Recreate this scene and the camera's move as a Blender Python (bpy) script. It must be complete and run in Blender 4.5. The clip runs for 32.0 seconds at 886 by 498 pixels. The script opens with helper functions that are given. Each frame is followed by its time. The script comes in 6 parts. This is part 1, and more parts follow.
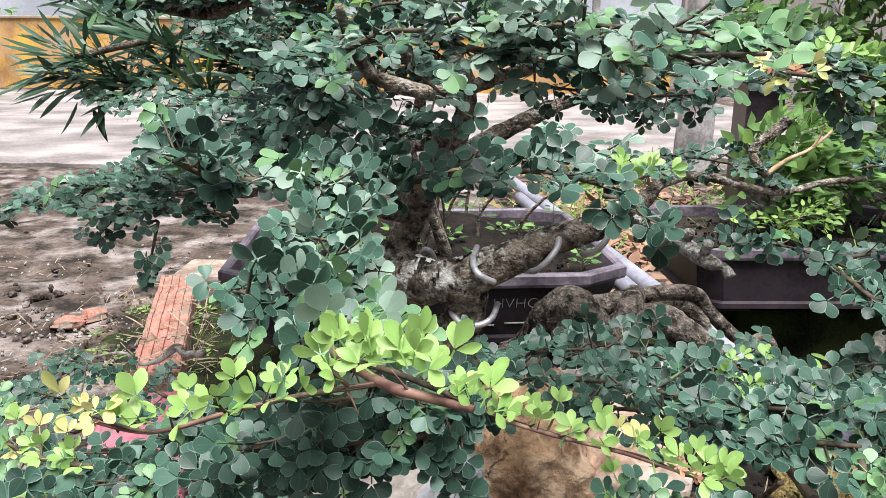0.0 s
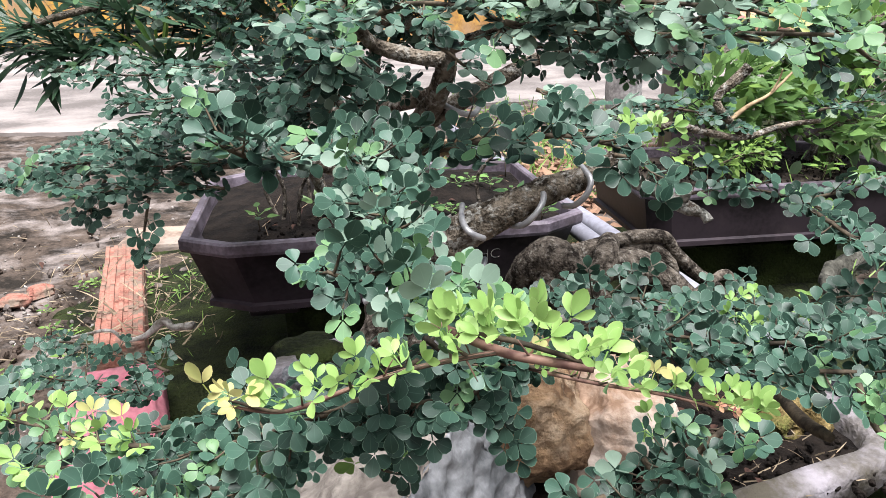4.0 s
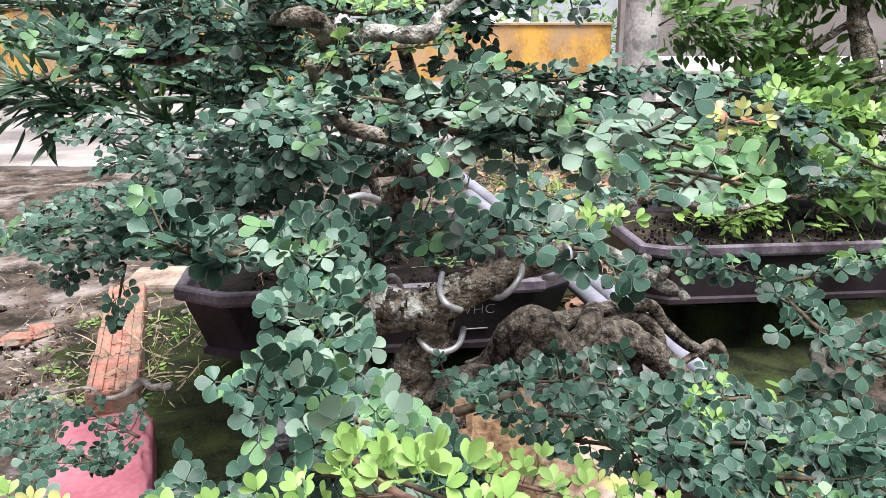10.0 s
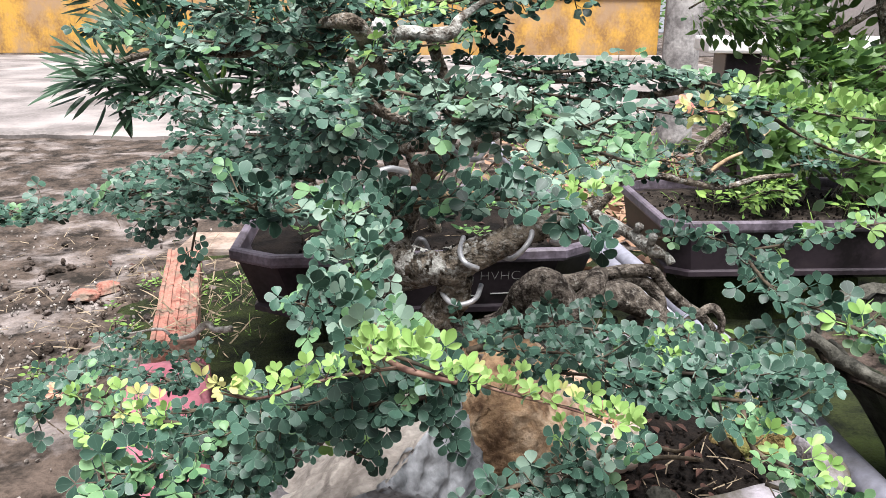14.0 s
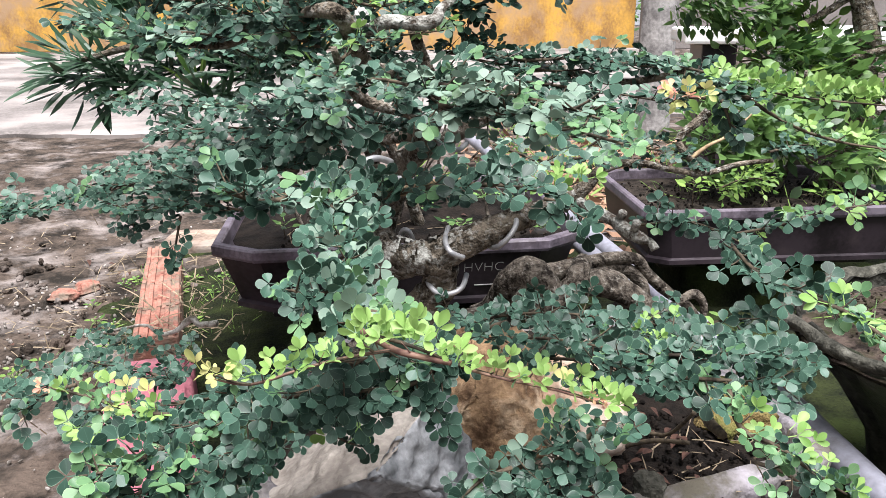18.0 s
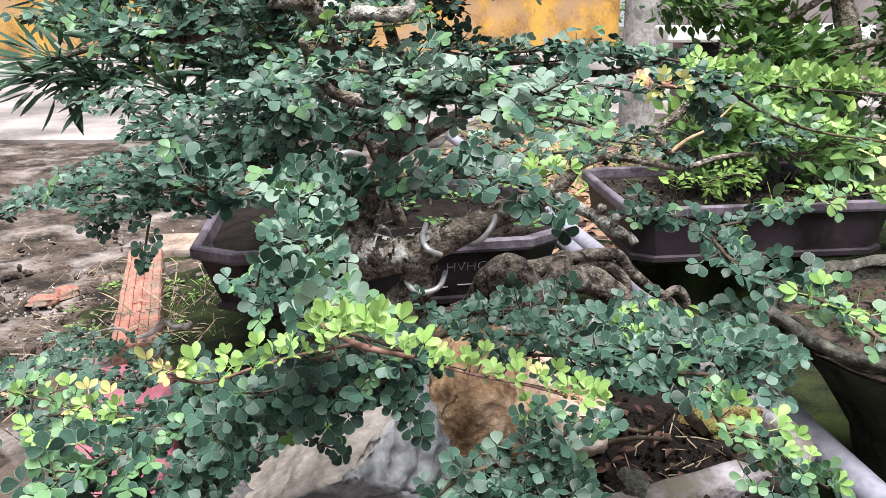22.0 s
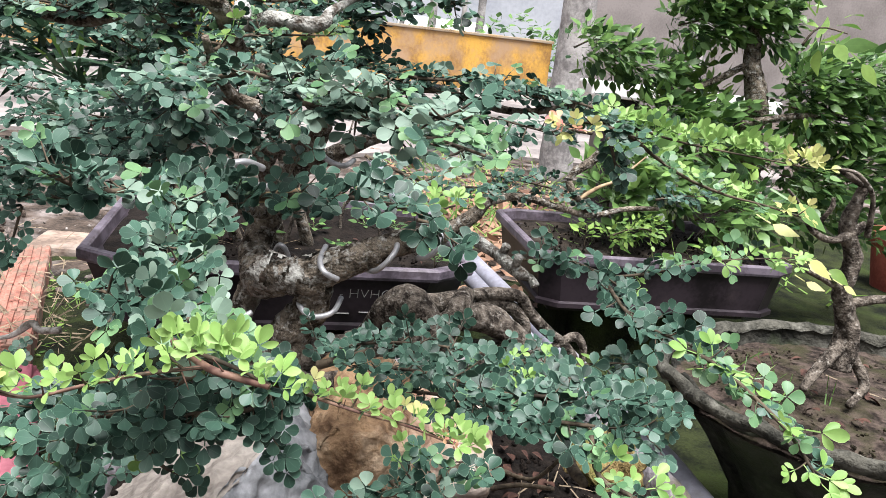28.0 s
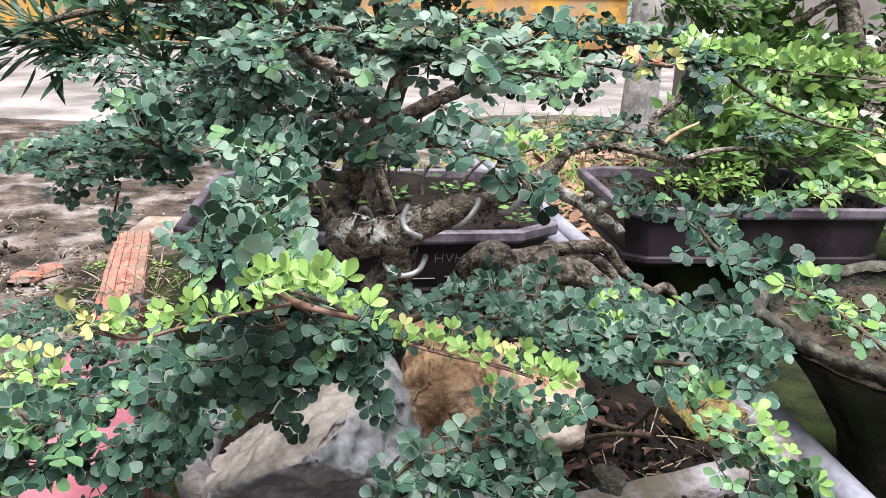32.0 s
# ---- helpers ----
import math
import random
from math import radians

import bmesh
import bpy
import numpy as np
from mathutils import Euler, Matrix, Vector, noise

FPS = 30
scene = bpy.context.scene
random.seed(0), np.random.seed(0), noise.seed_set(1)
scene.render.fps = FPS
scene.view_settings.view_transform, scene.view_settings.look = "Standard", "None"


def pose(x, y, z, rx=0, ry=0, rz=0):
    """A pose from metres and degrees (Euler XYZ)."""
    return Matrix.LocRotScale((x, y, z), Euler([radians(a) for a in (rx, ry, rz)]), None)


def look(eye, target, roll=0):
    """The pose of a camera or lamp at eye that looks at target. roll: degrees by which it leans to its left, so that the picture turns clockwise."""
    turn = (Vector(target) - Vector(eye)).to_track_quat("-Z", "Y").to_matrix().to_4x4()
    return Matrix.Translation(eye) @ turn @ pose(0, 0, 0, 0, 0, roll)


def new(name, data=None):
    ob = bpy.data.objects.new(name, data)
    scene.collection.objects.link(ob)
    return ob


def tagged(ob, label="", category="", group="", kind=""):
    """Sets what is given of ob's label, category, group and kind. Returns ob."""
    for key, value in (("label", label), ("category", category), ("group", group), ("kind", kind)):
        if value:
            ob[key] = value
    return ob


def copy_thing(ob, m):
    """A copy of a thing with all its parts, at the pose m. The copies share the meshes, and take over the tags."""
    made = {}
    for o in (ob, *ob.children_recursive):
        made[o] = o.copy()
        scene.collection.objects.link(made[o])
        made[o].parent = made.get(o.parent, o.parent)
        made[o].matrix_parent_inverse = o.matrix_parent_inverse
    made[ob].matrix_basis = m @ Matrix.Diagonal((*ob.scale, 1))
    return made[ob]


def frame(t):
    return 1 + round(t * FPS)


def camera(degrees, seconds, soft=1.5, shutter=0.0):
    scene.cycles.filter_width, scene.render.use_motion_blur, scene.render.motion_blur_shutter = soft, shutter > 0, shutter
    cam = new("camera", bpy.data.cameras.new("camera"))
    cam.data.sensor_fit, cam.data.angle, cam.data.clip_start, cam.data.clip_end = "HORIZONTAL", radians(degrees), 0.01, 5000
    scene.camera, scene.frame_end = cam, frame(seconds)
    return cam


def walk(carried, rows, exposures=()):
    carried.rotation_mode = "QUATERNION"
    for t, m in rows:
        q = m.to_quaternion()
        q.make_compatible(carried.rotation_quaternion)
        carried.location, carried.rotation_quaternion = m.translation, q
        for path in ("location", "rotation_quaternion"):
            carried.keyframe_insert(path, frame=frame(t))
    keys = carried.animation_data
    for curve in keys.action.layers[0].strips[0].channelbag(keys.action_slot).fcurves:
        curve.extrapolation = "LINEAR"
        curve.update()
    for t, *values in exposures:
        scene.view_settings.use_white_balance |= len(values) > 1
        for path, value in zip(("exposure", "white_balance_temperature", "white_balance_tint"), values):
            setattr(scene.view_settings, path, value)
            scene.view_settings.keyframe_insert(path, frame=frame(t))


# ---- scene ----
cam = camera(60.7, 32.0, soft=0.7)
PATH = [
    (0, (0.0152, 0.0352, 0.7), (-0.0104, 1.5832, 0.296), 0.4),
    (0.5, (0.0112, 0.0256, 0.6944), (0.012, 1.5704, 0.2792), 0.7),
    (1, (-0.0096, 0.02, 0.6856), (0.056, 1.5592, 0.2528), 1.2),
    (1.5, (-0.02, 0.0104, 0.6888), (0.0192, 1.536, 0.208), 0.5),
    (2, (-0.032, 0.0096, 0.6968), (0.0408, 1.5272, 0.1952), -0.5),
    (2.5, (-0.044, 0.016, 0.7072), (0.0672, 1.5304, 0.2016), -0.9),
    (4.5, (-0.0424, 0.0216, 0.72), (0.0688, 1.5352, 0.2136), -1.5),
    (5, (-0.0304, 0.0264, 0.7328), (0.0592, 1.5464, 0.2416), -1.7),
    (5.5, (-0.0168, 0.044, 0.7512), (0.0624, 1.5664, 0.2672), -1.3),
    (6, (-0.0056, 0.0504, 0.7592), (0.0544, 1.5752, 0.2792), -0.7),
    (6.5, (0.0032, 0.0472, 0.7632), (0.0696, 1.568, 0.2704), 0.4),
    (7, (0.0104, 0.0448, 0.764), (0.0608, 1.5632, 0.264), 0.3),
    (7.5, (0.008, 0.0432, 0.7624), (0.0544, 1.5632, 0.2664), 0.5),
    (8, (0.0128, 0.0392, 0.764), (0.048, 1.5616, 0.2712), 0.1),
    (8.5, (0.0128, 0.036, 0.7624), (0.0488, 1.5616, 0.28), 0.0),
    (9, (0.0096, 0.0344, 0.7616), (0.0528, 1.5616, 0.2856), 0.0),
    (9.5, (0.004, 0.036, 0.7584), (0.092, 1.5736, 0.3248), -0.1),
    (10, (-0.0048, 0.0304, 0.7472), (0.0824, 1.568, 0.3144), -0.2),
    (10.5, (-0.0072, 0.028, 0.7448), (0.0704, 1.5672, 0.316), -0.4),
    (11, (-0.0024, 0.028, 0.744), (0.0784, 1.5704, 0.3248), -0.8),
    (11.5, (0.0056, 0.0184, 0.7416), (0.0624, 1.5624, 0.324), -1.3),
    (12, (0.0096, -0.0056, 0.7472), (0.0144, 1.5384, 0.3264), -1.3),
    (12.5, (0.0096, -0.0264, 0.7568), (0.0152, 1.5168, 0.332), -0.7),
    (13, (0.012, -0.0584, 0.7736), (0.0216, 1.4832, 0.3448), -0.5),
    (13.5, (0.0176, -0.0784, 0.7744), (0.0256, 1.46, 0.3336), -0.9),
    (14, (0.0152, -0.0928, 0.772), (0.0112, 1.432, 0.2872), 0.0),
    (14.5, (0.02, -0.0968, 0.7712), (0.028, 1.4272, 0.2848), -0.5),
    (16.5, (0.0072, -0.0984, 0.7672), (0.0384, 1.4208, 0.2664), -0.1),
    (17, (0.0096, -0.0976, 0.7656), (0.0448, 1.4208, 0.264), -0.3),
    (17.5, (0.0112, -0.0984, 0.7664), (0.0464, 1.4216, 0.2672), -0.4),
    (18, (0.0096, -0.0968, 0.7664), (0.0464, 1.4248, 0.272), -0.5),
    (18.5, (0.008, -0.0936, 0.7648), (0.0456, 1.4288, 0.2736), -0.5),
    (19, (0.0104, -0.092, 0.7624), (0.0528, 1.4344, 0.2824), -0.3),
    (19.5, (0.0144, -0.0896, 0.7592), (0.0552, 1.4344, 0.2744), -0.4),
    (20, (0.0176, -0.088, 0.7576), (0.0584, 1.4336, 0.2664), -0.5),
    (20.5, (0.0216, -0.088, 0.7576), (0.0672, 1.4336, 0.2648), -0.6),
    (21, (0.024, -0.088, 0.756), (0.0784, 1.4344, 0.2656), -0.9),
    (21.5, (0.0248, -0.0864, 0.756), (0.0832, 1.4352, 0.2656), -0.9),
    (22, (0.0224, -0.0848, 0.7552), (0.084, 1.4376, 0.2664), -0.9),
    (22.5, (0.02, -0.0824, 0.7552), (0.0816, 1.4368, 0.2576), -0.5),
    (23, (0.0184, -0.084, 0.7544), (0.072, 1.4392, 0.2664), -0.6),
    (23.5, (0.0176, -0.0856, 0.7536), (0.0648, 1.4408, 0.2784), -0.8),
    (24, (0.02, -0.0864, 0.7536), (0.0584, 1.4472, 0.3), -1.1),
    (24.5, (0.0216, -0.0872, 0.7552), (0.0568, 1.4512, 0.3168), -1.2),
    (26.5, (0.02, -0.0776, 0.7496), (0.0648, 1.46, 0.3104), -0.8),
    (27, (0.0288, -0.0592, 0.7432), (0.1104, 1.4736, 0.2904), 1.4),
    (27.5, (0.0488, -0.0576, 0.7488), (0.2432, 1.4688, 0.308), 5.0),
    (28, (0.0416, -0.06, 0.7464), (0.28, 1.4656, 0.3272), 6.5),
    (28.5, (0.0544, -0.0584, 0.7408), (0.2592, 1.4704, 0.3144), 4.3),
    (29, (0.0704, -0.052, 0.7328), (0.2608, 1.4744, 0.2936), 3.3),
    (29.5, (0.0488, -0.0536, 0.7304), (0.2272, 1.4696, 0.2736), 3.3),
    (30, (0.032, -0.0552, 0.7272), (0.1752, 1.4648, 0.2504), 3.4),
    (30.5, (0.0376, -0.0576, 0.7272), (0.1496, 1.4584, 0.228), 2.5),
    (31, (0.048, -0.06, 0.7272), (0.136, 1.4464, 0.1936), 2.1),
    (31.5, (0.0472, -0.0616, 0.7272), (0.1152, 1.4496, 0.2056), 1.6),
    (32, (0.044, -0.0648, 0.728), (0.1088, 1.4568, 0.24), 1.5),
]
walk(cam, [(t, look(eye, target, roll)) for t, eye, target, roll in PATH])

# ---- light: an overcast sky with a wide soft sun ----
scene.view_settings.exposure = 1.32
world = bpy.data.worlds.new("world")
scene.world = world
world.use_nodes = True
wn, wl = world.node_tree.nodes, world.node_tree.links
wn.clear()
sky = wn.new("ShaderNodeTexSky")
sky.sky_type, sky.sun_disc = "NISHITA", False
sky.sun_elevation, sky.sun_rotation = radians(62), radians(205)
sky.air_density, sky.dust_density, sky.ozone_density = 1.0, 4.0, 1.0
bg = wn.new("ShaderNodeBackground")
bg.inputs[1].default_value = 0.058
desat = wn.new("ShaderNodeHueSaturation")
desat.inputs["Saturation"].default_value = 0.45
wo = wn.new("ShaderNodeOutputWorld")
wl.new(sky.outputs[0], desat.inputs["Color"])
wl.new(desat.outputs[0], bg.inputs[0])
wl.new(bg.outputs[0], wo.inputs[0])
sun_data = bpy.data.lights.new("sun", "SUN")
sun_data.energy, sun_data.angle, sun_data.color = 5.3, radians(40), (1.0, 0.985, 1.0)
sun = new("sun", sun_data)
sun.matrix_world = look((0, 0, 10), (-1.2, 2.6, 0))


# ---- materials ----
def material(name, low, high, rough=0.8, scale=20.0, fine=140.0, bump=0.3, depth=0.01, spots=None, spot_scale=6.0, spot_at=0.6,
             metal=0.0, random_by="", coat=0.0, spec=0.22, stretch=(1, 1, 1)):
    """A procedural surface: two colours mixed by noise at two scales, optional stains, and relief."""
    m = bpy.data.materials.new(name)
    m.use_nodes = True
    n, l = m.node_tree.nodes, m.node_tree.links
    b = n["Principled BSDF"]
    tc, mp = n.new("ShaderNodeTexCoord"), n.new("ShaderNodeMapping")
    mp.inputs["Scale"].default_value = stretch
    l.new(tc.outputs["Object"], mp.inputs[0])
    big, small = n.new("ShaderNodeTexNoise"), n.new("ShaderNodeTexNoise")
    for t, s, d in ((big, scale, 5), (small, fine, 6)):
        t.inputs["Scale"].default_value, t.inputs["Detail"].default_value = s, d
        l.new(mp.outputs[0], t.inputs["Vector"])
    add = n.new("ShaderNodeMath")
    add.operation = "MULTIPLY_ADD"
    l.new(small.outputs[0], add.inputs[0])
    add.inputs[1].default_value = 0.45
    l.new(big.outputs[0], add.inputs[2])
    ramp = n.new("ShaderNodeValToRGB")
    ramp.color_ramp.elements[0].position, ramp.color_ramp.elements[1].position = 0.58, 0.86
    ramp.color_ramp.elements[0].color, ramp.color_ramp.elements[1].color = (*low, 1), (*high, 1)
    l.new(add.outputs[0], ramp.inputs[0])
    colour = ramp.outputs[0]
    if spots:
        st, sr, mx = n.new("ShaderNodeTexNoise"), n.new("ShaderNodeValToRGB"), n.new("ShaderNodeMix")
        st.inputs["Scale"].default_value, st.inputs["Detail"].default_value, st.inputs["Roughness"].default_value = spot_scale, 7, 0.65
        l.new(mp.outputs[0], st.inputs["Vector"])
        sr.color_ramp.elements[0].position, sr.color_ramp.elements[1].position = spot_at - 0.09, spot_at + 0.09
        l.new(st.outputs[0], sr.inputs[0])
        mx.data_type = "RGBA"
        l.new(sr.outputs[0], mx.inputs["Factor"])
        l.new(colour, mx.inputs["A"])
        mx.inputs["B"].default_value = (*spots, 1)
        colour = mx.outputs["Result"]
    if random_by:
        src = n.new("ShaderNodeObjectInfo" if random_by == "object" else "ShaderNodeNewGeometry")
        hs, mr = n.new("ShaderNodeHueSaturation"), n.new("ShaderNodeMapRange")
        mr.inputs["To Min"].default_value, mr.inputs["To Max"].default_value = 0.72, 1.3
        l.new(src.outputs["Random" if random_by == "object" else "Random Per Island"], mr.inputs[0])
        l.new(mr.outputs[0], hs.inputs["Value"])
        l.new(colour, hs.inputs["Color"])
        colour = hs.outputs[0]
    l.new(colour, b.inputs["Base Color"])
    b.inputs["Roughness"].default_value, b.inputs["Metallic"].default_value = rough, metal
    b.inputs["Specular IOR Level"].default_value, b.inputs["Coat Weight"].default_value = spec, coat
    bp = n.new("ShaderNodeBump")
    bp.inputs["Strength"].default_value, bp.inputs["Distance"].default_value = bump, depth
    l.new(add.outputs[0], bp.inputs["Height"])
    l.new(bp.outputs[0], b.inputs["Normal"])
    return m


def leaf_material(name, dark, light, margin, random_by, rough=0.42, through_light=0.3, spec=0.3):
    """A leaf: pale margin and midrib from its own UV, colour that changes from leaf to leaf, light through the blade."""
    m = bpy.data.materials.new(name)
    m.use_nodes = True
    n, l = m.node_tree.nodes, m.node_tree.links
    b, out = n["Principled BSDF"], n["Material Output"]
    rnd = n.new("ShaderNodeObjectInfo" if random_by == "object" else "ShaderNodeNewGeometry")
    mix = n.new("ShaderNodeMix")
    mix.data_type = "RGBA"
    l.new(rnd.outputs["Random" if random_by == "object" else "Random Per Island"], mix.inputs["Factor"])
    mix.inputs["A"].default_value, mix.inputs["B"].default_value = (*dark, 1), (*light, 1)
    tc = n.new("ShaderNodeTexCoord")
    mottle = n.new("ShaderNodeTexNoise")
    mottle.inputs["Scale"].default_value, mottle.inputs["Detail"].default_value = 90, 4
    l.new(tc.outputs["Object"], mottle.inputs["Vector"])
    hs, mr = n.new("ShaderNodeHueSaturation"), n.new("ShaderNodeMapRange")
    mr.inputs["To Min"].default_value, mr.inputs["To Max"].default_value = 0.75, 1.25
    l.new(mottle.outputs[0], mr.inputs[0])
    l.new(mr.outputs[0], hs.inputs["Value"])
    l.new(mix.outputs["Result"], hs.inputs["Color"])
    sep = n.new("ShaderNodeSeparateXYZ")
    l.new(tc.outputs["UV"], sep.inputs[0])
    edge = n.new("ShaderNodeValToRGB")
    e = edge.color_ramp
    e.elements[0].position, e.elements[0].color = 0.0, (0.10, 0.10, 0.10, 1)
    e.elements[1].position, e.elements[1].color = 1.0, (0.62, 0.62, 0.62, 1)
    e.elements.new(0.06).color = (0.0, 0.0, 0.0, 1)
    e.elements.new(0.89).color = (0.0, 0.0, 0.0, 1)
    l.new(sep.outputs[0], edge.inputs[0])
    rim = n.new("ShaderNodeMix")
    rim.data_type = "RGBA"
    l.new(edge.outputs[0], rim.inputs["Factor"])
    l.new(hs.outputs[0], rim.inputs["A"])
    rim.inputs["B"].default_value = (*margin, 1)
    l.new(rim.outputs["Result"], b.inputs["Base Color"])
    b.inputs["Roughness"].default_value, b.inputs["Specular IOR Level"].default_value = rough, spec
    tr, ms = n.new("ShaderNodeBsdfTranslucent"), n.new("ShaderNodeMixShader")
    l.new(rim.outputs["Result"], tr.inputs[0])
    ms.inputs[0].default_value = through_light
    l.new(b.outputs[0], ms.inputs[1])
    l.new(tr.outputs[0], ms.inputs[2])
    l.new(ms.outputs[0], out.inputs["Surface"])
    bp = n.new("ShaderNodeBump")
    bp.inputs["Strength"].default_value, bp.inputs["Distance"].default_value = 0.15, 0.001
    l.new(mottle.outputs[0], bp.inputs["Height"])
    l.new(bp.outputs[0], b.inputs["Normal"])
    return m


